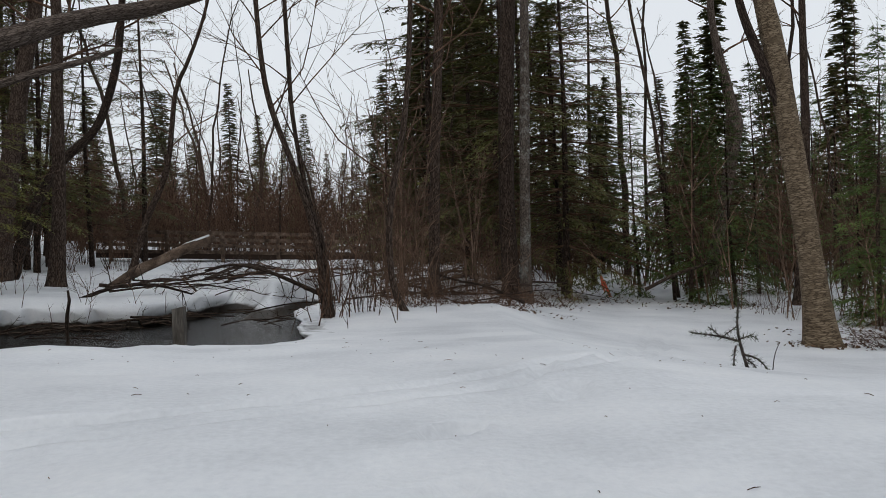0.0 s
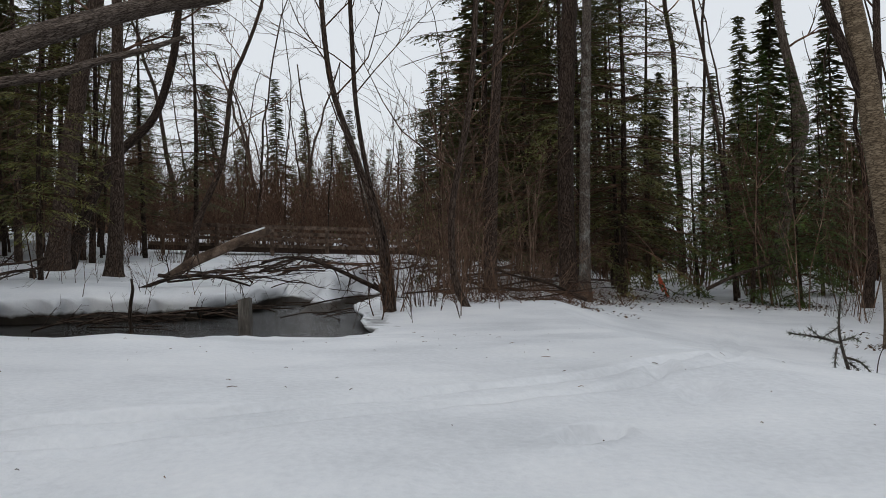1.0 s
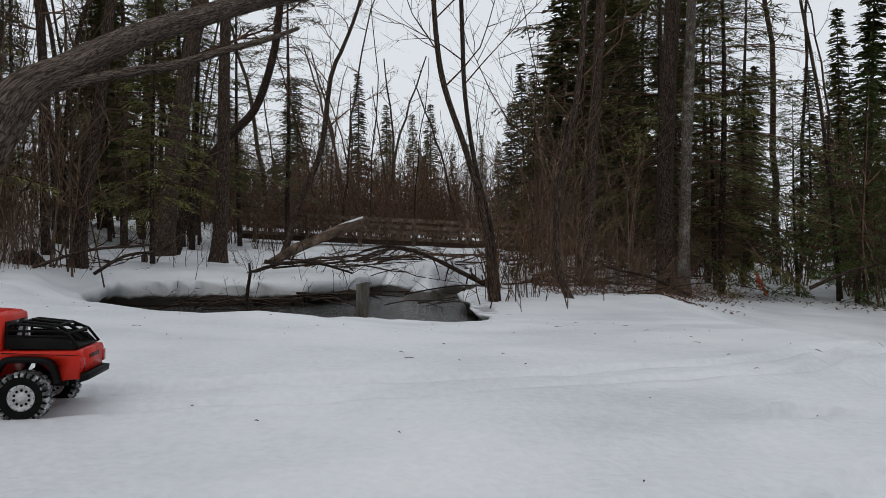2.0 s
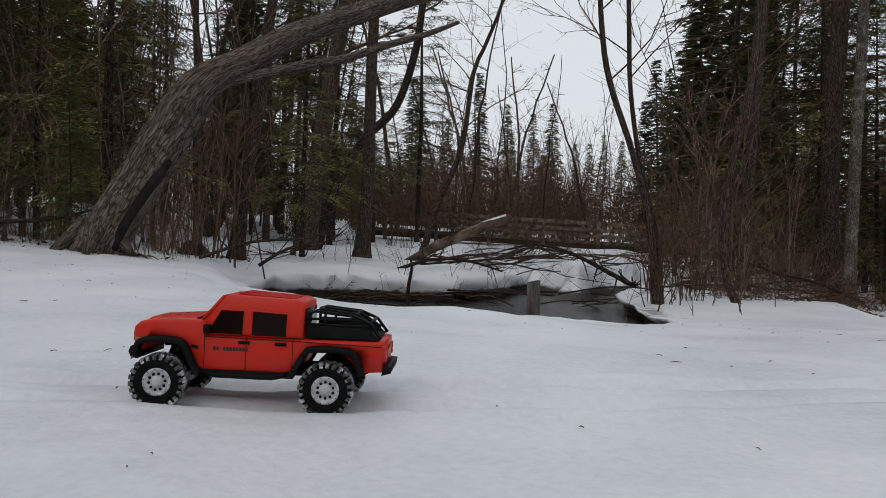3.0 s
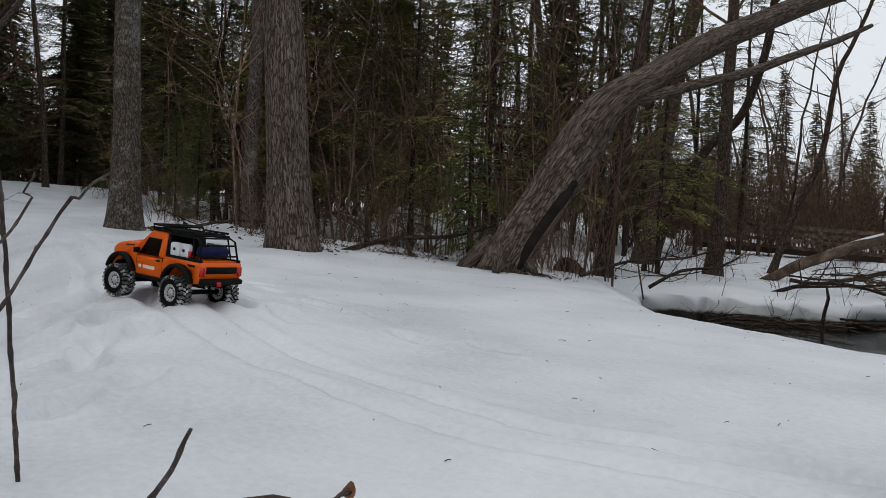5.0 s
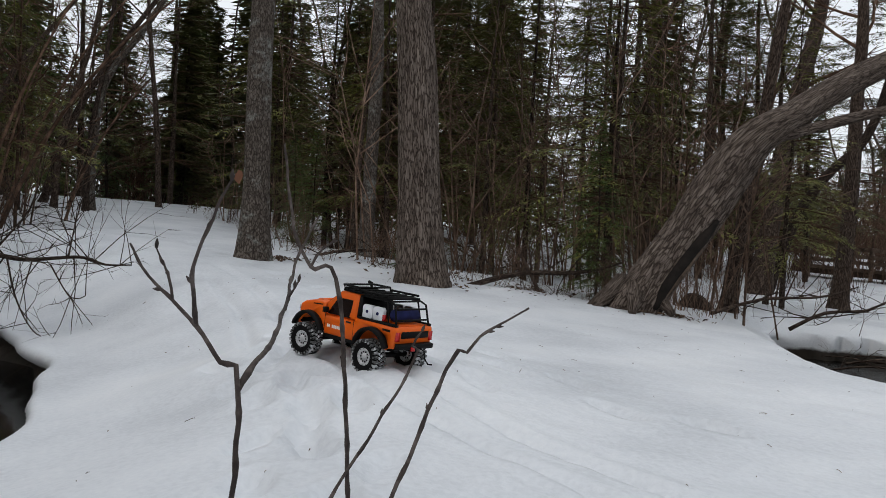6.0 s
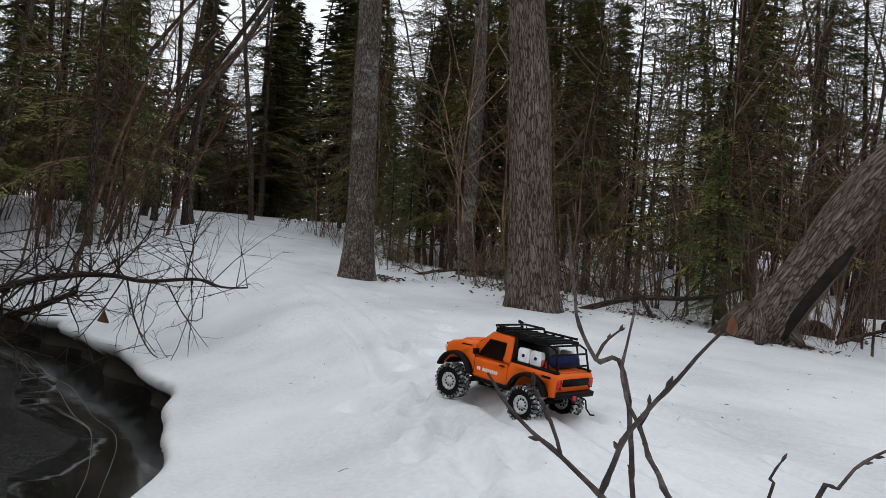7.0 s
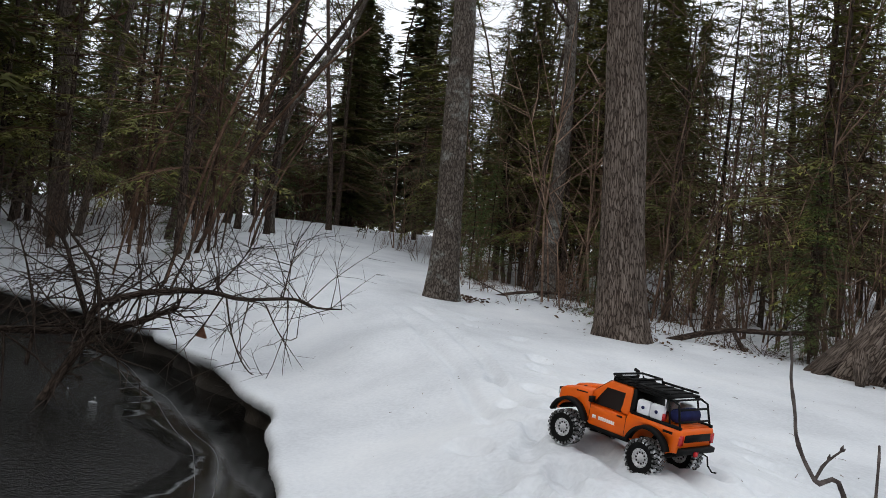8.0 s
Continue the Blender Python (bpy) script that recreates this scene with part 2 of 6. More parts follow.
def outside(poly, x, y):
    """Distance to a closed outline, negative inside."""
    best, inside = 1e9, False
    for (ax, ay), (bx, by) in zip(poly, poly[1:] + poly[:1]):
        dx, dy = bx - ax, by - ay
        t = min(1.0, max(0.0, ((x - ax) * dx + (y - ay) * dy) / (dx * dx + dy * dy)))
        best = min(best, math.hypot(x - ax - t * dx, y - ay - t * dy))
        if (ay > y) != (by > y) and x < ax + (y - ay) / (by - ay) * dx:
            inside = not inside
    return -best if inside else best


def way_off(x, y):
    """Signed sideways distance to the line that the trucks took."""
    best, signed = 1e9, 0.0
    for (ax, ay), (bx, by) in zip(TRUCK_WAY, TRUCK_WAY[1:]):
        dx, dy = bx - ax, by - ay
        t = min(1.0, max(0.0, ((x - ax) * dx + (y - ay) * dy) / (dx * dx + dy * dy)))
        d = math.hypot(x - ax - t * dx, y - ay - t * dy)
        if d < best:
            best, signed = d, d if (x - ax) * dy - (y - ay) * dx > 0 else -d
    return signed


def tread_marks():
    """Old footprints: place and heading of each."""
    out, q = [], random.Random(8)
    for (ax, ay), (bx, by), n in (((-4.2, 3.9), (-7.6, 5.0), 11), ((-4.6, 2.6), (-7.2, 4.6), 10), ((-0.5, 3.0), (1.6, 8.6), 12), ((-8.0, 5.4), (-13.0, 7.6), 12), ((-5.4, 3.0), (-6.5, 3.6), 5), ((-4.5, 2.3), (-5.7, 3.3), 7), ((-5.0, 3.6), (-6.6, 4.4), 8)):
        a = math.atan2(by - ay, bx - ax)
        for k in range(n):
            t, s = (k + q.uniform(-0.2, 0.2)) / n, 0.09 if k % 2 else -0.09
            out.append((ax + (bx - ax) * t - math.sin(a) * s, ay + (by - ay) * t + math.cos(a) * s, a + q.gauss(0, 0.2), q.uniform(0.6, 1.1)))
    return out


PRINTS = tread_marks()


def ground(x, y, fine=True):
    rise = 0.072 * math.log1p(math.exp(-(x + 3.6) * 1.2)) / 1.2
    rise *= 1 - 0.62 * smooth01(8.3, 11.5, y) * smooth01(-16, -9, x)
    rise *= 1 - 0.48 * smooth01(8.4, 4.8, y) * smooth01(-12.0, -16.0, x)
    h = rise + 0.014 * max(0.0, y - 13)
    side = smooth01(-3.2, -1.6, x)
    h -= 0.24 * smooth01(4.0, 10.0, y) * side + 0.5 * (1 - math.exp(-max(0.0, x - 0.2) / 1.5)) * smooth01(3.0, 7.0, y)
    h = min(h, 1.1 + 0.2 * rise)
    h += 0.1 * math.exp(-((x + 5.9) / 0.8) ** 2 - ((y - 3.6) / 0.8) ** 2)
    if fine:
        h += 0.05 * noise.noise((x * 0.35, y * 0.35, 1.7)) + 0.024 * noise.noise((x * 1.1, y * 1.1, 4.1)) + 0.011 * noise.noise((x * 2.6, y * 2.6, 7.7)) + 0.007 * noise.noise((x * 6, y * 6, 2.0)) + 0.003 * noise.noise((x * 13, y * 13, 5.0))
    a, b = (outside(FAR_POOL, x, y), outside(NEAR_POOL, x, y)) if -26 < x < 2 and -3 < y < 26 else (9.0, 9.0)
    a += 0.16 * noise.noise((x * 1.4, y * 1.4, 9.0))
    b += 0.12 * noise.noise((x * 1.4, y * 1.4, 5.0))
    for d, floor, shoulder, low in ((a, -0.62, 0.6, -0.06), (b, -0.75, 1.7, -0.12)):
        if d < shoulder:
            h = h + (min(h, low) - h) * (1 - smooth01(0.08, shoulder, d))
        if d < 0.1 and floor == -0.62 and y > 11.2:
            floor += 0.72 * smooth01(11.2, 13.0, y) * smooth01(-0.12, 0.22, noise.noise((x * 1.15, y * 0.55, 6.3)) + 0.1 * noise.noise((x * 5, y * 5, 1.0)))
        if d < 0.1:
            h = h + (floor - h) * (1 - smooth01(-0.14, 0.1, d))
    if fine and -13.5 < x < 2 and 2 < y < 9:
        for px, py, a, deep in PRINTS:
            if abs(x - px) < 0.3 and abs(y - py) < 0.3:
                u, v = (x - px) * math.cos(a) + (y - py) * math.sin(a), (y - py) * math.cos(a) - (x - px) * math.sin(a)
                e = math.sqrt((u / 0.15) ** 2 + (v / 0.065) ** 2)
                h += deep * (-0.042 * (1 - smooth01(0.7, 1.02, e)) + 0.009 * math.exp(-((e - 1.25) / 0.2) ** 2))
    if fine and -9.5 < x < 3 and 2 < y < 14:
        w = abs(way_off(x, y))
        rut = math.exp(-((w - 0.1) / 0.03) ** 4) - 0.4 * math.exp(-((w - 0.165) / 0.028) ** 2) - 0.25 * math.exp(-((w - 0.035) / 0.03) ** 2)
        h += 0.016 * math.exp(-(w / 0.5) ** 2) - (0.03 * rut + 0.006 * math.exp(-(w / 0.2) ** 4)) * (0.75 + 0.5 * noise.noise((x * 3, y * 3, 8)))
    return h


def spread(marks):
    """Grid lines: (start, end, step) stretches joined."""
    out = []
    for a, b, step in marks:
        n = max(1, round((b - a) / step))
        out.extend(a + (b - a) * k / n for k in range(n))
    return out + [marks[-1][1]]


def undercut(x, y, z):
    """Draws the foot of the creek banks back under the snow lip."""
    if z < -0.16 and -22 < x < 0 and -3 < y < 26:
        pool = NEAR_POOL if y < 5.2 and x < -5 else FAR_POOL
        d = outside(pool, x, y)
        if -0.6 < d < 0.2:
            e = 0.05
            gx, gy = (outside(pool, x + e, y) - d) / e, (outside(pool, x, y + e) - d) / e
            pull = 0.3 * smooth01(-0.6, -0.1, d) * smooth01(-0.16, -0.34, z) * (1 + 0.7 * noise.noise((x * 2, y * 2, 3)))
            return (x + gx * pull, y + gy * pull, z)
    return (x, y, z)


def snow_ground():
    xs = spread([(-400, -60, 40), (-60, -24, 3), (-24, -15, 0.3), (-15, -9.6, 0.09), (-9.6, -8, 0.05), (-8, -3.4, 0.027), (-3.4, 0, 0.04), (0, 2.2, 0.06), (2.2, 8, 0.25), (8, 40, 3), (40, 400, 40)])
    ys = spread([(-400, -40, 40), (-40, -3, 2.5), (-3, 1.2, 0.08), (1.2, 2.2, 0.06), (2.2, 5.0, 0.027), (5.0, 6.2, 0.05), (6.2, 12, 0.08), (12, 24, 0.35), (24, 70, 3), (70, 400, 30)])
    nx = len(xs)
    g = Geo()
    g.v = [undercut(x, y, ground(x, y)) for y in ys for x in xs]
    g.f = [(j * nx + i, j * nx + i + 1, (j + 1) * nx + i + 1, (j + 1) * nx + i) for j in range(len(ys) - 1) for i in range(nx - 1)]
    me = g.mesh("ground", SNOW)
    cover = [0.0 if -24 < x < 0 and -3 < y < 26 and min(outside(FAR_POOL, x, y), outside(NEAR_POOL, x, y)) < 0.4 else 1.0 for y in ys for x in xs]
    me.attributes.new("snow_cover", "FLOAT", "POINT").data.foreach_set("value", cover)
    return tagged(part("ground", me, None), "old wet snow cover with wheel ruts over the forest trail", "snow", kind="structure")


snow_ground()


def water_material():
    m = material("creek_water", (0.005, 0.0045, 0.004), 0.06, 0.0, 0.35)
    b = m.node_tree.nodes["Principled BSDF"]
    v = coords(m, (1, 1, 1))
    n1 = node(m, "ShaderNodeTexNoise", Scale=34.0, Detail=5.0)
    wire(m, v, n1.inputs["Vector"])
    bp = node(m, "ShaderNodeBump", Strength=0.9, Distance=0.02)
    wire(m, n1.outputs[0], bp.inputs["Height"]), wire(m, bp.outputs[0], b.inputs["Normal"])
    return m


WATER = water_material()
w = Geo()
w.add([(-22, -1, WATER_Z - 0.1), (-5.0, -1, WATER_Z - 0.1), (-5.0, 5.6, WATER_Z - 0.1), (-22, 5.6, WATER_Z - 0.1)], [(0, 1, 2, 3)])
w.add([(-9, 6.0, WATER_Z), (-1, 6.0, WATER_Z), (-1, 25, WATER_Z), (-9, 25, WATER_Z)], [(0, 1, 2, 3)])
tagged(part("water", w, WATER), "dark still creek water between snowy banks", "water", kind="structure")
# ---------------------------------------------------------------- trees
def smooth_line(pts, radii, step):
    """Points and radii along a rounded line through pts."""
    pts = [Vector(p) for p in pts]
    out, rr = [], []
    for i in range(len(pts) - 1):
        p0, p1, p2, p3 = pts[max(i - 1, 0)], pts[i], pts[i + 1], pts[min(i + 2, len(pts) - 1)]
        n = max(1, round((p2 - p1).length / step))
        for k in range(n):
            t = k / n
            out.append(0.5 * (2 * p1 + (p2 - p0) * t + (2 * p0 - 5 * p1 + 4 * p2 - p3) * t * t + (3 * p1 - p0 - 3 * p2 + p3) * t**3))
            rr.append(radii[i] + (radii[i + 1] - radii[i]) * t)
    return out + [pts[-1]], rr + [radii[-1]]


def branch(g, at, way, length, r, rng, levels, droop=0.0, kids=5, sides=5):
    """A crooked bare branch with side shoots."""
    pts, p, d = [at.copy()], at.copy(), way.normalized()
    n = 5 if length > 0.8 else (3 if length > 0.3 else 2)
    if sides == 3:
        n = 3 if length > 0.6 else (2 if length > 0.25 else 1)
    for k in range(n):
        d = (d + Vector((rng.gauss(0, 0.16), rng.gauss(0, 0.16), rng.gauss(0.03, 0.12) - droop))).normalized()
        p = p + d * (length / n)
        pts.append(p)
    g.tube(pts, [r * (1 - 0.75 * k / n) for k in range(n + 1)], sides, cap=False)
    if levels:
        for k in range(kids):
            t = rng.uniform(0.25, 0.98)
            i = min(n - 1, int(t * n))
            q = pts[i].lerp(pts[i + 1], t * n - i)
            u = (pts[i + 1] - pts[i]).normalized()
            s = u.cross(Vector((rng.uniform(-1, 1), rng.uniform(-1, 1), rng.uniform(-1, 1)))).normalized()
            branch(g, q, u * 0.75 + s * rng.uniform(0.5, 0.9), length * rng.uniform(0.3, 0.6) * (1.1 - 0.5 * t), r * 0.5, rng, levels - 1, droop, max(2, kids - 1), 4 if sides > 4 else 3)


def tree(name, pts, radii, mat, label, category="tree", top=9.0, seed=1, sides=14, step=0.25, wobble=0.1, limbs=7, limb_from=3.6, flare=0.35, group="", kids=5):
    """A bare tree: a tapered trunk along pts, carried on up to the given height, with crooked limbs."""
    rng = random.Random(seed)
    pts, radii = [Vector(p) for p in pts], list(radii)
    way = (pts[-1] - pts[-2]).normalized()
    while pts[-1].z < top - 0.3 and radii[-1] > 0.02:
        way = (way + Vector((rng.gauss(0, 0.06), rng.gauss(0, 0.06), 0.12))).normalized()
        pts.append(pts[-1] + way * 1.1)
        radii.append(radii[-1] * 0.83)
    base = pts[0].copy()
    pts[0] = base - Vector((0, 0, 0.0))
    pts.insert(0, base - (pts[1] - base).normalized() * 0.35)
    radii.insert(0, radii[0])
    line, rr = smooth_line(pts, radii, step)
    for i, p in enumerate(line):
        rr[i] *= 1 + flare * math.exp(-max(0, p.z - base.z) / max(0.12, 1.4 * radii[1]))
    ob = thing(name, base, label, category, group)
    g = Geo()
    g.tube([p - base for p in line], rr, sides, wobble, seed * 1.7)
    part("trunk", g, mat, ob)
    if limbs:
        g = Geo()
        ups = [i for i, p in enumerate(line) if p.z > limb_from]
        for k in range(limbs):
            if not ups:
                break
            i = rng.choice(ups)
            a = rng.uniform(0, 2 * math.pi)
            way = Vector((math.cos(a), math.sin(a), rng.uniform(0.3, 1.1)))
            branch(g, line[i] - base, way, rng.uniform(0.9, 2.4), max(0.008, rr[i] * 0.32), rng, 2, kids=kids)
        part("crown_wood", g, TWIG if mat != BARK_PALE else BARK_DARK, ob)
    return ob


def needle_spray(g, at, way, length, rng, width=0.045, per=16, hang=0.25, thin=0.009):
    """A twig set with needles: two ragged rows of slim shoots that point forward."""
    way = way.normalized()
    side = way.cross(Vector((0, 0, 1)))
    side = side.normalized() if side.length > 1e-3 else Vector((1, 0, 0))
    up = side.cross(way)
    n = max(3, int(per * length))
    for k in range(n):
        t = (k + rng.random()) / n
        q = at + way * (length * t) - Vector((0, 0, hang * length * t * t))
        for s in (-1, 1):
            w = width * rng.uniform(0.6, 1.25) * (1.15 - 0.6 * t)
            tip = q + side * (s * w * 0.75) + way * (w * rng.uniform(0.6, 1.2)) + up * rng.uniform(-0.5, 0.25) * w
            e = way * (thin * rng.uniform(0.7, 1.3))
            m = len(g.v)
            g.v.extend((tuple(q - e), tuple(q + e), tuple(tip)))
            g.f.append((m, m + 1, m + 2))


def far_conifer(name, height, spread_, seed, first=0.8):
    """Trunk and close pointed crown of a spruce that is only seen from far off."""
    rng = random.Random(seed)
    trunk, green = Geo(), Geo()
    trunk.tube([Vector((0, 0, height * k / 5 - 0.3)) for k in range(6)], [0.011 * height * (1.05 - k / 5) for k in range(6)], 6, cap=False)
    z = first
    while z < height:
        t = z / height
        for k in range(rng.choice((6, 7, 8))):
            a, reach = rng.uniform(0, 6.283), max(0.12, spread_ * (1 - t) ** 0.85 * rng.uniform(0.55, 1.15))
            out, side = Vector((math.cos(a), math.sin(a), 0)), Vector((-math.sin(a), math.cos(a), 0))
            n = 3 + int(reach * 4.5)
            for j in range(n):
                f = (j + rng.random()) / n
                q = Vector((0, 0, z)) + out * (reach * f) + Vector((0, 0, 0.12 * reach * f - 0.42 * reach * f * f))
                w = (0.24 + 0.24 * reach * (1.1 - f)) * rng.uniform(0.6, 1.2)
                tip = q + side * (w * 0.8 * (1 if j % 2 else -1)) + out * (w * 0.9) + Vector((0, 0, rng.uniform(-0.5, 0.1) * w))
                e = out * (0.14 + 0.07 * reach)
                m = len(green.v)
                green.v.extend((tuple(q - e), tuple(q + e), tuple(tip)))
                green.f.append((m, m + 1, m + 2))
        z += 0.18 * rng.uniform(0.7, 1.3) * (1.25 - 0.5 * t)
    return trunk.mesh(name + "_trunk", BARK_DARK), None, green.mesh(name + "_needles", NEEDLE, smooth=False)


def conifer_meshes(name, height, spread_, seed, first=0.6, gaps=0.26, thin=0.0, mat=None, blade=0.11, per=18, shoot=0.12, whorl=(4, 5, 5, 6), thin_blade=0.021):
    """Trunk, bare lower branches and needled crown of a spruce or fir, standing at the origin."""
    rng = random.Random(seed)
    trunk = Geo()
    zs = [-0.3] + [height * k / 12 for k in range(13)]
    r0 = 0.0065 * height + 0.014
    trunk.tube([Vector((0.02 * math.sin(z * 1.3 + seed), 0.02 * math.cos(z), z)) for z in zs], [r0 * max(0.06, 1 - max(0, z) / height) ** 0.9 for z in zs], 9, 0.08, seed)
    wood, green = Geo(), Geo()
    z = first
    while z < height * 0.985:
        t = z / height
        reach = spread_ * (1 - t) ** 0.8 * (0.75 + 0.25 * min(1, z / (0.25 * height)))
        for k in range(rng.choice(whorl)):
            a = rng.uniform(0, 2 * math.pi)
            length = max(0.12, reach * rng.uniform(0.6, 1.15))
            bare = rng.random() < thin * (1.15 - 1.6 * t)
            lift = 0.5 * t - 0.15 + rng.uniform(-0.15, 0.15)
            out = Vector((math.cos(a), math.sin(a), lift)).normalized()
            n = 3 if per > 6 else 2
            pts = [Vector((0, 0, z)) + out * (length * j / n) + Vector((0, 0, -0.16 * length * (j / n) ** 2 * (1.4 - t))) for j in range(n + 1)]
            wood.tube(pts, [max(0.004, 0.011 * length * (1 - 0.8 * j / n)) for j in range(n + 1)], 3, cap=False)
            shoots = int(length / shoot) + 2
            for s in range(shoots):
                f = 0.15 + 0.85 * s / shoots if not bare else rng.uniform(0.3, 1)
                j = min(n - 1, int(f * n))
                q = pts[j].lerp(pts[j + 1], f * n - j)
                u = (pts[j + 1] - pts[j]).normalized()
                side = u.cross(Vector((0, 0, 1))).normalized() * (1 if s % 2 else -1)
                w = (u * 0.75 + side * rng.uniform(0.5, 1.0) + Vector((0, 0, rng.uniform(-0.35, 0.05)))).normalized()
                ln = min(0.55, (0.12 + 0.34 * length * (1.05 - f)) * rng.uniform(0.7, 1.25))
                if bare:
                    if s % 2 == 0:
                        wood.tube([q, q + w * ln * 1.3], [0.004, 0.0015], 3, cap=False)
                else:
                    needle_spray(green, q, w, ln, rng, blade, per, thin=thin_blade)
            if not bare:
                needle_spray(green, pts[-2], pts[-1] - pts[-2], length / n * 1.2, rng, blade, per, thin=thin_blade)
        z += gaps * rng.uniform(0.7, 1.25) * (1.15 - 0.5 * t)
    needle_spray(green, Vector((0, 0, height * 0.95)), Vector((0.01, 0, 1)), height * 0.06 + 0.1, rng, blade, per, hang=0, thin=thin_blade)
    return trunk.mesh(name + "_trunk", BARK_DARK), wood.mesh(name + "_branches", TWIG), green.mesh(name + "_needles", mat or NEEDLE, smooth=False)


def conifer(meshes, at, turn, size, label, name="spruce_tree", group="conifers of the forest"):
    ob = thing(name, Matrix.LocRotScale(at, Euler((random.uniform(-0.03, 0.03), random.uniform(-0.03, 0.03), turn)), Vector((size, size, size))), label, "conifer", group)
    for key, me in zip(("trunk", "crown_wood", "crown"), meshes):
        if me:
            part(key, me, None, ob)
    return ob


def shrub_mesh(seed, stems, height, lean, r=0.011, levels=2, kids=5, mat=None):
    rng = random.Random(seed)
    g = Geo()
    for k in range(stems):
        a = rng.uniform(0, 2 * math.pi)
        way = Vector((math.cos(a) * lean * rng.uniform(0.2, 1), math.sin(a) * lean * rng.uniform(0.2, 1), 1))
        p = Vector((rng.gauss(0, 0.12), rng.gauss(0, 0.12), -0.1))
        branch(g, p, way, height * rng.uniform(0.55, 1.1), r * rng.uniform(0.6, 1.2), rng, levels, kids=kids, sides=3)
    return g.mesh("shrub", mat or TWIG)


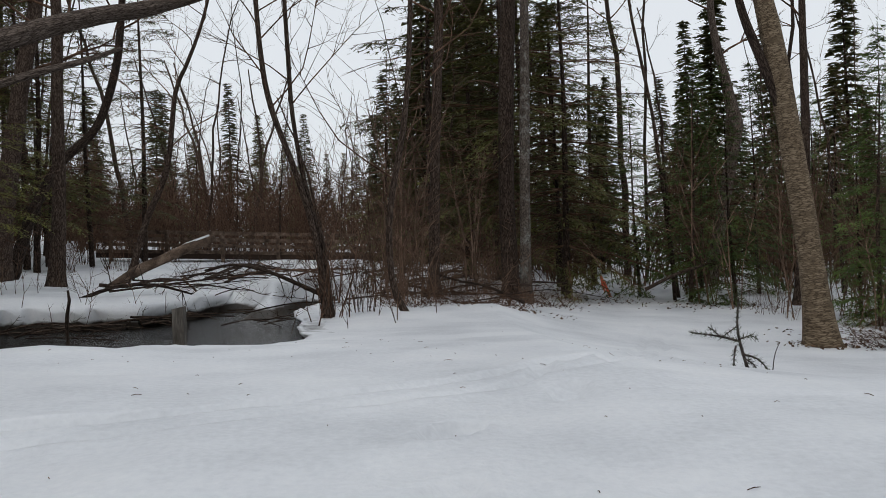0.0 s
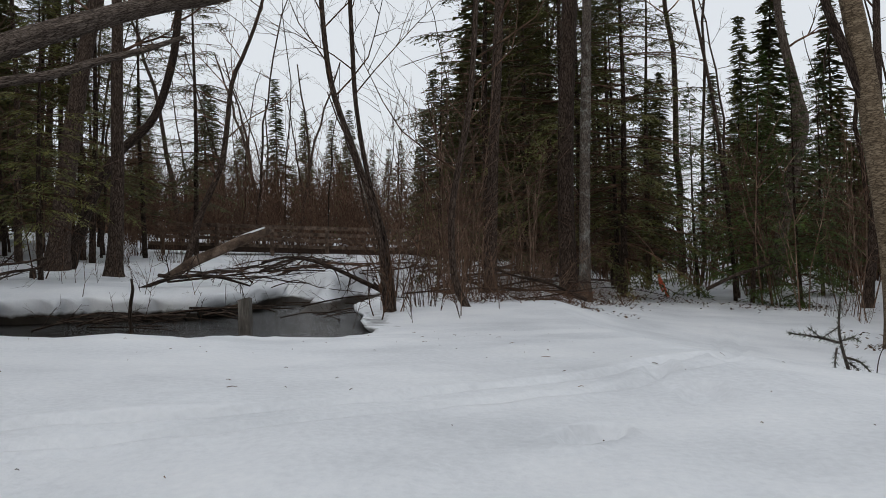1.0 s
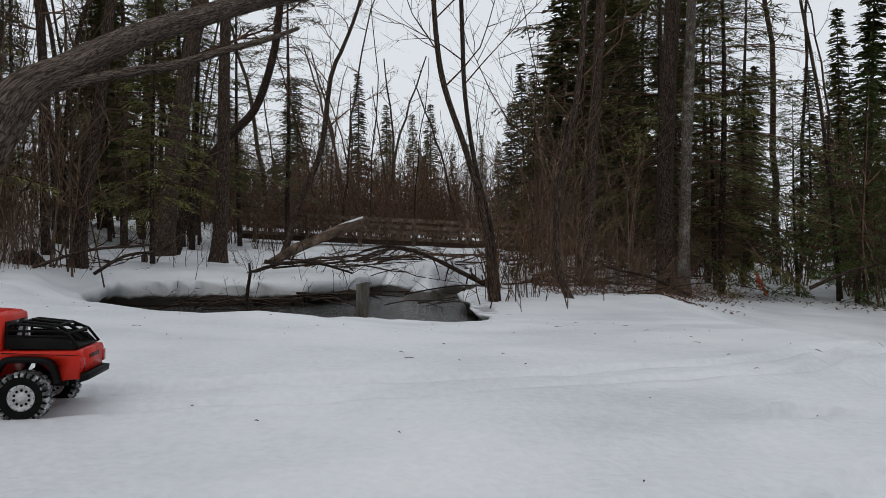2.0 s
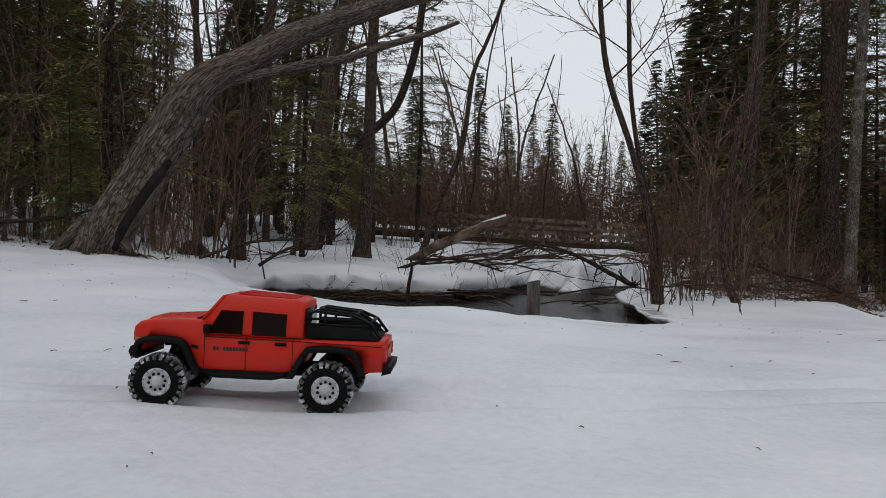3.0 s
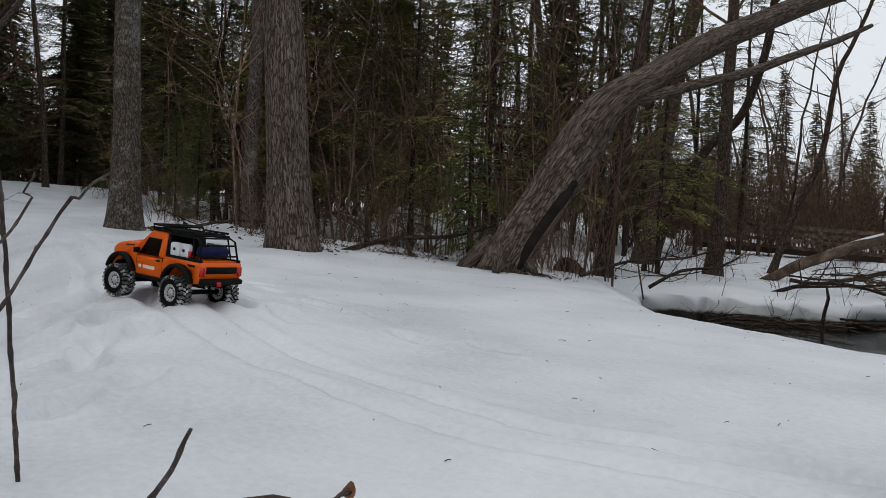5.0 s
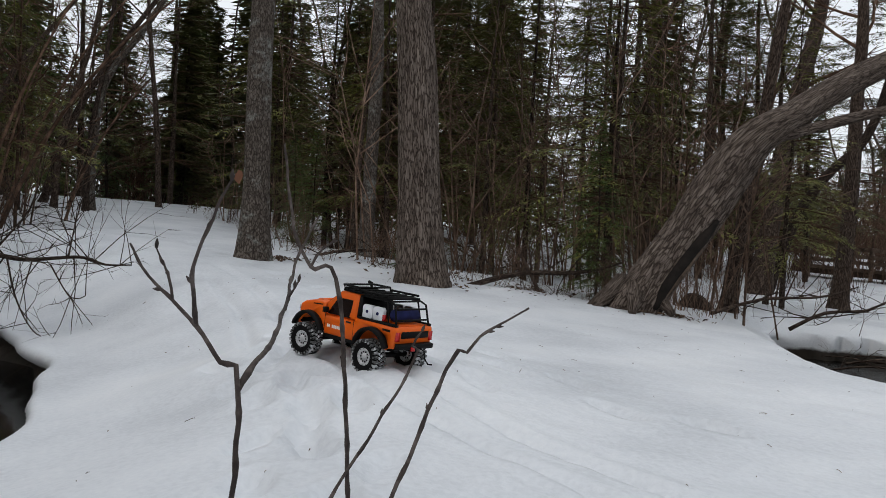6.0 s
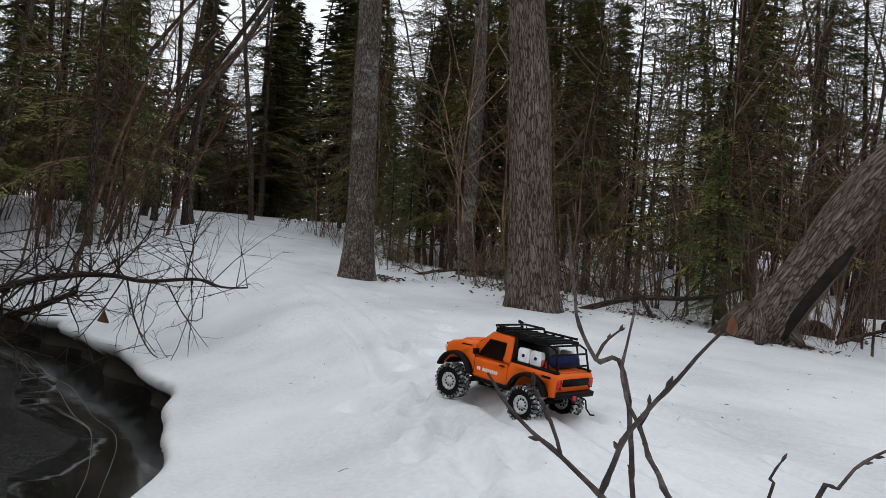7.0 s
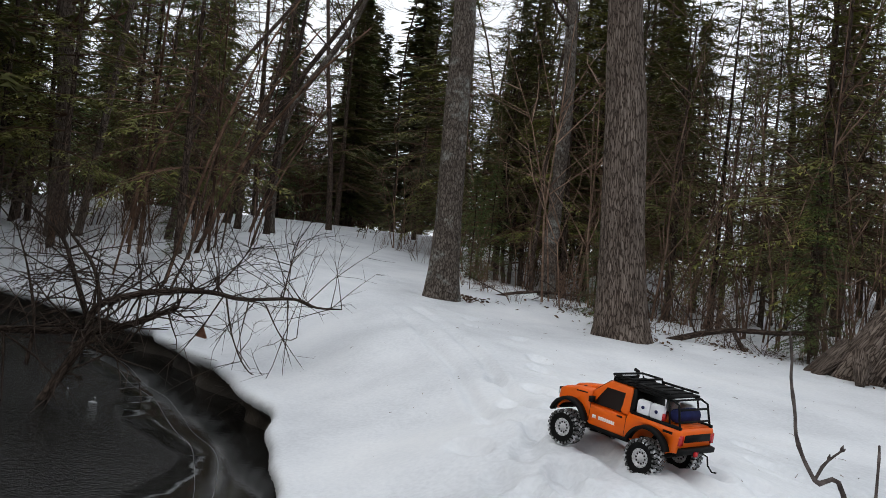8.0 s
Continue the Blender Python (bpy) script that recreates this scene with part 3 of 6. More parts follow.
KNOWN = {
    "C": ([(-6.64, 10.79, 0.12), (-6.58, 10.82, 0.83), (-6.42, 10.91, 2.08), (-6.31, 10.97, 3.19)], [0.097, 0.083, 0.072, 0.062]),
    "B": ([(-7.92, 15.64, 0.28), (-7.75, 15.74, 1.92), (-7.49, 15.87, 3.77), (-7.33, 15.94, 4.6)], [0.174, 0.153, 0.138, 0.123]),
    "B2": ([(-7.95, 16.18, 0.33), (-7.6, 16.42, 1.52), (-7.22, 16.66, 2.27), (-6.71, 16.98, 2.93), (-6.41, 17.18, 3.99), (-6.3, 17.26, 4.94)], [0.105, 0.089, 0.084, 0.079, 0.074, 0.068]),
    "A": ([(-6.29, 14.16, 0.06), (-6.22, 14.21, 1.4), (-6.21, 14.25, 3.01), (-6.19, 14.28, 4.08)], [0.134, 0.098, 0.089, 0.08]),
    "thincurve": ([(-5.83, 16.01, 0.16), (-5.56, 16.13, 1.12), (-5.22, 16.27, 2.03), (-5.05, 16.36, 3.38), (-4.88, 16.43, 3.84), (-4.61, 16.55, 4.6)], [0.06, 0.055, 0.05, 0.04, 0.035, 0.03]),
    "curveR": ([(-5.31, 16.24, 1.88), (-4.65, 16.5, 2.75), (-4.11, 16.71, 3.42), (-3.64, 16.91, 4.44)], [0.035, 0.03, 0.025, 0.02]),
    "T1": ([(-1.65, 10.13, -0.17), (-1.73, 10.11, 0.58), (-1.9, 10.08, 1.26), (-2.14, 10.03, 1.99), (-2.23, 10.03, 2.56)], [0.041, 0.034, 0.031, 0.031, 0.028]),
    "T2": ([(-1.62, 10.2, -0.18), (-1.67, 10.2, 0.48), (-1.83, 10.17, 1.16), (-1.94, 10.16, 1.9), (-1.97, 10.16, 2.58)], [0.034, 0.029, 0.026, 0.024, 0.024]),
    "D": ([(-0.56, 14.16, -0.26), (-0.48, 14.15, 1.67), (-0.34, 14.16, 4.24)], [0.095, 0.077, 0.069]),
    "E": ([(0.66, 14.65, -0.36), (0.64, 14.65, 1.68), (0.76, 14.66, 4.35)], [0.137, 0.121, 0.113]),
    "LI": ([(0.86, 14.35, -0.3), (0.9, 14.35, 1.65), (0.95, 14.36, 3.04), (0.98, 14.36, 4.27)], [0.088, 0.078, 0.073, 0.063]),
    "Fb": ([(-0.83, 10.7, -0.28), (-0.98, 10.7, 0.11), (-0.99, 10.7, 0.87), (-0.78, 10.7, 2.0), (-0.68, 10.71, 3.25)], [0.041, 0.038, 0.035, 0.032, 0.028]),
    "birch": ([(3.58, 10.24, -0.79), (3.48, 10.24, 0.27), (3.3, 10.24, 1.61), (3.15, 10.26, 2.63), (3.02, 10.26, 3.36)], [0.173, 0.126, 0.113, 0.108, 0.09]),
    "birch2": ([(3.3, 10.24, 1.61), (3.06, 10.24, 2.28), (2.87, 10.26, 2.82), (2.78, 10.26, 3.23)], [0.059, 0.052, 0.045, 0.04]),
    "Rdark": ([(5.52, 15.45, -0.69), (5.72, 15.45, 1.59), (5.75, 15.46, 4.42)], [0.086, 0.071, 0.057]),
    "snag": ([(4.77, 17.5, -0.05), (5.15, 17.52, 1.79), (5.27, 17.51, 2.6), (5.19, 17.51, 3.19), (4.92, 17.51, 4.55)], [0.108, 0.12, 0.152, 0.098, 0.065]),
    "Bz": ([(-8.27, 16.5, 0.29), (-7.73, 16.5, 2.78), (-7.32, 16.51, 4.64), (-7.06, 16.51, 5.51)], [0.186, 0.164, 0.148, 0.131]),
    "tree2": ([(-10.07, 6.59, 0.4), (-10.08, 6.58, 1.28), (-10.1, 6.56, 2.44), (-10.1, 6.55, 3.31)], [0.168, 0.133, 0.128, 0.116]),
    "big": ([(-7.98, 6.85, 0.3), (-8.04, 6.79, 1.3), (-8.09, 6.74, 2.29), (-8.14, 6.68, 3.03)], [0.208, 0.184, 0.174, 0.154]),
    "pale": ([(-10.47, 8.65, 0.47), (-10.47, 8.65, 1.46), (-10.45, 8.66, 2.86), (-10.48, 8.63, 3.91)], [0.098, 0.084, 0.077, 0.07]),
    "fir": ([(-7.77, 8.55, 0.31), (-7.79, 8.52, 1.46), (-7.8, 8.51, 2.6), (-7.82, 8.48, 3.45)], [0.057, 0.045, 0.037, 0.031]),
    "palesnag": ([(-17.51, 8.79, 0.99), (-17.51, 8.79, 2.17), (-17.38, 8.91, 3.32), (-16.94, 9.33, 4.29), (-16.59, 9.66, 5.15)], [0.082, 0.067, 0.062, 0.057, 0.046]),
    "Lt1": ([(-18.66, 5.37, 0.5), (-18.67, 5.34, 2.16), (-18.74, 5.24, 4.55)], [0.163, 0.134, 0.115]),
    "Lt2": ([(-18.41, 5.65, 0.55), (-18.2, 5.87, 2.72), (-18.03, 6.04, 4.66)], [0.067, 0.057, 0.048]),
    "R1": ([(-6.88, 11.44, 0.08), (-6.79, 11.52, 1.28), (-6.69, 11.62, 2.75)], [0.086, 0.073, 0.066]),
}
# trunks round the clearing, each with its own bark and lean
tree("maple_tree", *KNOWN["big"], BARK_GREY, "large grey maple with furrowed bark beside the trail", seed=3, sides=72, step=0.05, wobble=0.1, top=11, flare=0.3)
tree("maple_tree", *KNOWN["tree2"], BARK_PALE, "grey maple with pale lichen patches on its bark", seed=5, sides=56, step=0.06, wobble=0.08, top=11, flare=0.3)
tree("cherry_tree", *KNOWN["pale"], BARK_PALE, "slim mottled trunk standing in brown brush", seed=7, sides=18, step=0.12)
tree("spruce_tree", *KNOWN["C"], BARK_DARK, "dark slender trunk rising from snow near the creek", seed=8, sides=16, step=0.12)
tree("ash_tree", *KNOWN["B"], BARK_DARK, "dark leaning trunk behind the creek", seed=9, sides=18, step=0.15)
tree("ash_tree", *KNOWN["B2"], BARK_DARK, "dark crooked trunk leaning over the creek bank", seed=10, sides=14, step=0.15)
tree("ash_tree", *KNOWN["A"], BARK_DARK, "dark straight trunk on the snowy creek bank", seed=11, sides=16, step=0.12)
tree("alder_tree", *KNOWN["thincurve"], BARK_DARK, "thin curved alder leaning over the creek", seed=12, sides=9, step=0.2, limbs=14, limb_from=1.4)
tree("alder_tree", *KNOWN["T1"], BARK_DARK, "thin crooked alder stem in a creekside clump", seed=14, sides=9, step=0.15, limbs=9, limb_from=1.6, top=6)
tree("alder_tree", *KNOWN["T2"], BARK_DARK, "thin dark alder stem in a creekside clump", seed=15, sides=9, step=0.15, limbs=7, limb_from=1.8, top=6)
tree("alder_tree", *KNOWN["Fb"], BARK_DARK, "thin alder bent at its foot on the snowy bank", seed=16, sides=9, step=0.15, limbs=7, limb_from=1.2, top=6)
tree("spruce_tree", *KNOWN["D"], BARK_DARK, "dark straight trunk at the edge of the trail", seed=17, sides=14, step=0.15)
tree("spruce_tree", *KNOWN["E"], BARK_DARK, "thick dark trunk among conifers at the trail edge", seed=18, sides=20, step=0.12)
tree("aspen_tree", *KNOWN["LI"], BARK_PALE, "pale lichen-grey trunk standing against dark conifers", seed=19, sides=16, step=0.12)
tree("birch_tree", *KNOWN["birch"], BARK_BIRCH, "yellow-grey birch leaning over the snowy trail edge", seed=20, sides=48, step=0.06, wobble=0.09, top=8, limbs=5)
tree("birch_tree", *KNOWN["birch2"], BARK_DARK, "dark forked stem of a birch beside the trail", seed=21, sides=14, step=0.1, top=7, limbs=5, flare=0.0)
tree("spruce_tree", *KNOWN["Rdark"], BARK_DARK, "slim dark trunk behind the leaning birch", seed=22, sides=12, step=0.2)
tree("dead_snag", *KNOWN["snag"], BARK_GREY, "dead broken grey trunk in front of green firs", seed=23, sides=16, step=0.12, top=5, limbs=3, wobble=0.25)
tree("dead_snag", *KNOWN["palesnag"], BARK_PALE, "pale dead trunk bending at the end of the trail", seed=24, sides=12, step=0.15, limbs=4)
tree("cedar_tree", *KNOWN["Lt1"], BARK_GREY, "grey flaking trunk beyond the open water", seed=25, sides=20, step=0.15)
tree("cedar_tree", *KNOWN["Lt2"], BARK_GREY, "thin grey trunk leaning beyond the open water", seed=26, sides=10, step=0.2)

# thin trunks beyond the open water
tree("alder_tree", [(-17.67, 8.21, 0.96), (-17.93, 8.42, 2.29), (-17.93, 8.87, 4.02), (-18.1, 9.17, 5.27)], [0.06, 0.051, 0.041999999999999996, 0.036], BARK_DARK, "slim trunk leaning over the far side of the path", seed=60, sides=9, step=0.2, limbs=6, limb_from=2.2)
tree("alder_tree", [(-18.81, 8.55, 1.05), (-18.75, 9.04, 2.73), (-18.48, 9.72, 4.15), (-18.13, 10.46, 5.51)], [0.075, 0.06375, 0.0525, 0.045], BARK_DARK, "slim trunk leaning over the far side of the path", seed=61, sides=9, step=0.2, limbs=6, limb_from=2.2)
tree("alder_tree", [(-16.78, 8.31, 0.9), (-17.07, 8.5, 2.27), (-17.25, 8.79, 3.62), (-17.46, 9.06, 5.14)], [0.055, 0.04675, 0.0385, 0.033], BARK_DARK, "slim trunk leaning over the far side of the path", seed=62, sides=9, step=0.2, limbs=6, limb_from=2.2)
tree("alder_tree", [(-16.61, 6.49, 0.89), (-16.73, 6.82, 2.65), (-16.5, 7.46, 3.84), (-16.3, 8.07, 4.79)], [0.05, 0.0425, 0.034999999999999996, 0.03], BARK_DARK, "slim trunk leaning over the far side of the path", seed=63, sides=9, step=0.2, limbs=6, limb_from=2.2)
tree("alder_tree", [(-19.82, 11.63, 1.12), (-20.21, 11.74, 2.82), (-20.69, 11.77, 4.8), (-21.12, 11.85, 6.46)], [0.07, 0.059500000000000004, 0.049, 0.042], BARK_DARK, "slim trunk leaning over the far side of the path", seed=64, sides=9, step=0.2, limbs=6, limb_from=2.2)
r9 = random.Random(52)
for k in range(12):
    x, y = r9.uniform(-17.5, -13.2), r9.uniform(4.9, 8.0)
    if not -0.2 < (y - 4.4) - 0.28 * (x + 17.5) * -1 < 9 or math.hypot(x + 14.5, y - 8.4) < 1.3:
        continue
    a, tip, up = r9.uniform(-0.6, 2.4), r9.uniform(0.8, 2.6), r9.uniform(2.2, 4.2)
    z = 0.35 + 0.03 * (-13 - x)
    lean = Vector((math.cos(a), math.sin(a), 0)) * tip
    r = r9.uniform(0.012, 0.034)
    tree("alder_tree", [(x, y, z), (x + lean.x * 0.25, y + lean.y * 0.25, z + up * 0.38), (x + lean.x * 0.6, y + lean.y * 0.6, z + up * 0.72), (x + lean.x, y + lean.y, z + up)], [r, r * 0.85, r * 0.65, r * 0.4], TWIG, "thin brown alder sapling leaning over the path", seed=400 + k, sides=5, step=0.3, limbs=4, limb_from=z + 0.7, flare=0.0, wobble=0.05, top=up, kids=3)
# the big leaning tree over the creek, with its split bark and its dead limb
LEAN = [(-6.39, 7.91, 0.27), (-6.25, 7.93, 0.51), (-6.05, 7.96, 0.83), (-5.84, 8.0, 1.19), (-5.66, 8.04, 1.48), (-5.48, 8.09, 1.72), (-5.29, 8.35, 1.93), (-5.07, 8.7, 2.19), (-4.85, 9.13, 2.44), (-4.62, 9.58, 2.67), (-4.36, 10.1, 2.93), (-4.06, 10.65, 3.18), (-3.72, 11.2, 3.4)]
lean_tree = tree("leaning_tree", LEAN, [0.203, 0.199, 0.194, 0.199, 0.188, 0.153, 0.121, 0.112, 0.108, 0.104, 0.1, 0.094, 0.086], BARK_GREY, "big grey leaning tree with furrowed, split bark", seed=31, sides=64, step=0.05, wobble=0.14, top=6.5, limbs=8, limb_from=3.2, flare=0.12)
g = Geo()
line, rr = smooth_line([Vector(p) - Vector(LEAN[0]) for p in [(-5.46, 8.1, 1.7), (-5.19, 8.39, 1.82), (-4.89, 8.71, 1.96), (-4.6, 9.09, 2.1), (-4.28, 9.48, 2.31), (-4.0, 9.91, 2.51), (-3.76, 10.27, 2.71)]], [0.06, 0.045, 0.045, 0.042, 0.036, 0.03, 0.02], 0.1)
g.tube(line, rr, 16, 0.2, 4)
part("dead_limb", g, BARK_GREY, lean_tree, "long bare grey dead limb")

# conifers: a few builds, set out in the woods round the clearing
SPRUCES = [conifer_meshes("spruce", 9.0, 1.9, s, 1.2, 0.27, 0.62) for s in (1, 2)]
OPEN = [conifer_meshes("open_spruce", 8.0, 2.3, s, 0.7, 0.3, 0.75, per=17, blade=0.115) for s in (3, 4)]
FIRS = [conifer_meshes("fir", 6.5, 1.6, s, 0.2, 0.19, 0.04, NEEDLE_FIR, per=16, shoot=0.14, thin_blade=0.024) for s in (5, 6)]
YOUNG = [conifer_meshes("young_spruce", 5.2, 1.5, s, 1.0, 0.24, 0.4, NEEDLE_OLIVE, blade=0.09, per=20, thin_blade=0.017) for s in (12, 13)]
FAR = [far_conifer("far_spruce", 11.0, 1.75, s) for s in (7, 8, 9)]
SKY_BLOCK = [conifer_meshes("sky_block_spruce", 11.0, 2.2, s, 0.6, 0.7, 0.1, blade=0.4, per=2.6, shoot=0.6, whorl=(4, 5), thin_blade=0.1) for s in (10, 11)]
rng = random.Random(11)


def clear(x, y):
    """Whether a tree may stand here: off the trail, the water and the camera's side."""
    if outside(FAR_POOL, x, y) < 0.8 or outside(NEAR_POOL, x, y) < 0.8:
        return False
    trail = [(3.1, 12.0), (1.5, 8.0), (-2.0, 2.5), (-6.0, 3.6), (-12.0, 7.2), (-18.4, 9.6), (-21.5, 11.4)]
    for (ax, ay), (bx, by) in zip(trail, trail[1:]):
        dx, dy = bx - ax, by - ay
        t = min(1.0, max(0.0, ((x - ax) * dx + (y - ay) * dy) / (dx * dx + dy * dy)))
        if math.hypot(x - ax - t * dx, y - ay - t * dy) < (1.9 if ax > -15 else 1.2):
            return False
    return True


def scatter(count, az, depth, centre=(-2.2, 1.0)):
    """Places by bearing (degrees to the left of ahead) and distance."""
    out = []
    for _ in range(count * 12):
        if len(out) == count:
            break
        a, d = radians(rng.uniform(*az)), math.sqrt(rng.uniform(depth[0] ** 2, depth[1] ** 2))
        x, y = centre[0] - d * math.sin(a), centre[1] + d * math.cos(a)
        if clear(x, y) and all(math.hypot(x - p, y - q) > 0.7 for p, q in out):
            out.append((x, y))
    return out


def plant(spots, kinds, sizes, label, name):
    for x, y in spots:
        conifer(rng.choice(kinds), Vector((x, y, ground(x, y, False) - 0.05)), rng.uniform(0, 6.28), rng.uniform(*sizes), label, name)


DARK = "dark green spruce in the dense wood"
OLIVE = "olive-green young spruce at the edge of the wood"
FAR_LABEL = "tall pointed spruce far across the marsh"
# the wood on the far side of the trail
plant([(0.75, 16.2), (-0.6, 16.6), (1.9, 16.9)], OPEN, (0.95, 1.15), "tall half-bare spruce with layered drooping boughs", "spruce_tree")
plant([(0.2, 18.2), (1.3, 18.6), (2.2, 20.2), (3.2, 21.5), (0.9, 21.0)], SPRUCES, (0.8, 1.1), DARK, "spruce_tree")
for x, y, top in ((4.1, 16.7, 4.5), (4.55, 15.7, 3.9), (5.9, 18.2, 4.5), (3.5, 18.2, 4.0), (5.2, 12.2, 3.9), (5.7, 13.7, 2.9), (6.2, 11.6, 4.4), (10.2, 25.2, 5.4), (7.2, 14.8, 4.2), (5.2, 19.6, 4.2), (8.4, 17.5, 4.6)):
    plant([(x, y)], FIRS, (top / 6.5, top / 6.2), "bright green fir at the trail edge", "fir_tree")
plant(scatter(44, (-36, 1), (24, 42)), FAR, (0.35, 0.6), "low dark spruce deep in the wood", "spruce_tree")
plant(scatter(17, (-36, -2), (26, 46)), FAR, (0.65, 1.1), "tall spruce deep in the wood", "spruce_tree")
# across the marsh
for x, y, top in ((-20.5, 71.9, 9.6), (-20.5, 83.7, 15.8), (-17.0, 81.0, 12.3), (-16.0, 90.8, 12.7), (-12.9, 81.1, 12.2), (-11.0, 96.0, 10.3), (-8.2, 81.4, 9.4), (-21.3, 66.9, 11.7), (-24.5, 74.0, 13.5), (-6.0, 74.0, 8.2), (-14.6, 70.0, 7.8), (-27.0, 66.0, 12.0), (-9.6, 72.0, 7.6)):
    plant([(x, y)], FAR, (top / 11.05, top / 11.0), FAR_LABEL, "spruce_tree")
plant(scatter(40, (4, 24), (55, 100)), FAR, (0.4, 0.8), FAR_LABEL, "spruce_tree")
# behind the creek and round the big leaning tree
plant([(-10.2, 18.6), (-9.8, 20.6), (-9.2, 22.6), (-8.9, 25.7), (-13.5, 23.4)] + scatter(16, (32, 84), (14, 28)) + scatter(7, (20, 32), (17, 28)), SPRUCES, (0.75, 1.25), DARK, "spruce_tree")
plant([(-9.4, 10.6), (-10.1, 12.0), (-7.75, 9.9), (-11.4, 12.6)], YOUNG, (0.8, 1.2), "bushy young spruce behind the leaning tree", "spruce_tree")
plant([(-7.5, 9.4), (-9.6, 9.9), (-11.4, 10.0), (-6.6, 12.6), (-12.8, 10.4), (-14.2, 11.0), (-15.6, 11.3), (-17.2, 7.4), (-18.8, 7.9)], YOUNG, (0.5, 1.0), OLIVE, "spruce_tree")
plant(scatter(9, (36, 80), (13, 20)) + [(1.9, 17.6), (-1.5, 17.6)], YOUNG, (0.8, 1.4), OLIVE, "spruce_tree")
plant([(-25.6, 13.6), (-27.0, 15.4), (-24.4, 15.4)], FIRS, (0.75, 1.05), "dark fir closing the end of the path", "fir_tree")
plant(scatter(7, (60, 84), (22, 34)), FIRS, (0.9, 1.3), "dark fir closing the end of the path", "fir_tree")
plant(scatter(9, (26, 84), (12, 26)) + [(-11.3, 10.8), (-12.6, 12.0), (-10.4, 13.8), (-14.4, 11.6)], OPEN, (0.55, 1.0), "half-bare young spruce under the taller trees", "spruce_tree")
plant([(-13.2, 9.9), (-20.5, 9.0), (-11.8, 8.6), (-12.2, 9.3), (-16.0, 6.4), (-17.6, 6.9), (-14.6, 5.7), (-8.55, 7.3), (-7.0, 8.3), (-9.3, 8.1)], FIRS, (0.1, 0.3), "young green fir beside the snowy path", "fir_tree")
plant(scatter(38, (22, 60), (24, 46)) + scatter(20, (60, 86), (26, 44)), FAR, (0.55, 1.05), "dark spruce deep in the wood", "spruce_tree")
# trees added beside and behind the view, to darken the snow and water reflections
plant(scatter(22, (80, 125), (11, 26)) + scatter(60, (86, 322), (10, 34)), SKY_BLOCK, (0.9, 1.4), "tall spruce added round the view to block sky light", "spruce_tree")

# bare trunks of the wood
POLES = []
for s in range(5):
    h = 9.0
    r = (0.045, 0.06, 0.075, 0.035, 0.028)[s]
    q = random.Random(40 + s)
    g, l = Geo(), Geo()
    pts, drift = [Vector((0, 0, -0.3))], Vector((0, 0, 0))
    for k in range(12):
        drift += Vector((q.gauss(0, 0.035), q.gauss(0, 0.035), 0))
        pts.append(pts[-1] + drift + Vector((q.gauss(0.02, 0.05), q.gauss(0, 0.05), h / 12)))
    g.tube(pts, [r * (1.15 - 0.75 * k / 12) for k in range(13)], 9, 0.08, s)
    for k in range(13):
        i = q.randrange(3, 12)
        a = q.uniform(0, 6.28)
        branch(l, pts[i], Vector((math.cos(a), math.sin(a), q.uniform(0.0, 0.9))), q.uniform(0.5, 1.6), r * 0.22, q, 2, kids=4, sides=4)
    POLES.append((g.mesh("pole_trunk", BARK_DARK), l.mesh("pole_limbs", TWIG)))


def pole(x, y, kind, turn, size, tilt):
    ob = thing("bare_tree", Matrix.LocRotScale((x, y, ground(x, y, False)), Euler((tilt, 0, turn)), Vector((size, size, size))), "slim bare dark tree in the winter wood", "tree", "bare trees of the wood")
    part("trunk", kind[0], None, ob)
    part("crown_wood", kind[1], None, ob)


for x, y in scatter(72, (20, 84), (11.5, 34)) + scatter(20, (-34, -2), (17, 32)) + scatter(24, (3, 22), (24, 55)) + scatter(10, (20, 30), (15, 26)):
    pole(x, y, rng.choice(POLES), rng.uniform(0, 6.28), rng.uniform(0.6, 1.3), rng.gauss(0, 0.09))

# brush
SHRUBS = [shrub_mesh(60 + k, 15, 2.4, 0.35, kids=4) for k in range(4)]
THICKET = [shrub_mesh(70 + k, 22, 2.6, 0.3, r=0.014, levels=1, kids=5) for k in range(3)]


def brush(spots, sizes, kinds, label="brown leafless brush standing in the snow"):
    for x, y in spots:
        s = rng.uniform(*sizes)
        ob = tagged(part("shrub", rng.choice(kinds), None), label, "shrub", "leafless brush")
        ob.matrix_basis = Matrix.LocRotScale((x, y, ground(x, y, False) - 0.03), Euler((0, 0, rng.uniform(0, 6.28))), Vector((s, s, s * rng.uniform(0.8, 1.2))))


brush(scatter(24, (2, 30), (27, 36)), (0.8, 1.3), SHRUBS)
brush(scatter(18, (-34, -3), (18, 24)), (0.6, 1.1), SHRUBS)
brush(scatter(10, (28, 84), (12, 17)), (0.5, 0.9), SHRUBS)


def thicket(groups):
    """The dense far brush, too fine to tell apart, as one mesh."""
    g = Geo()
    shapes = [([v.co.copy() for v in me.vertices], [tuple(p.vertices) for p in me.polygons]) for me in THICKET]
    for spots, sizes in groups:
        for x, y in spots:
            verts, faces = rng.choice(shapes)
            k = rng.uniform(*sizes)
            m = Matrix.LocRotScale((x, y, ground(x, y, False) - 0.03), Euler((0, 0, rng.uniform(0, 6.28))), Vector((k, k, k * rng.uniform(0.8, 1.2))))
            g.add([m @ v for v in verts], faces)
    tagged(part("thicket", g, TWIG), "brown tangle of leafless brush filling the wood", "brush", kind="stuff")


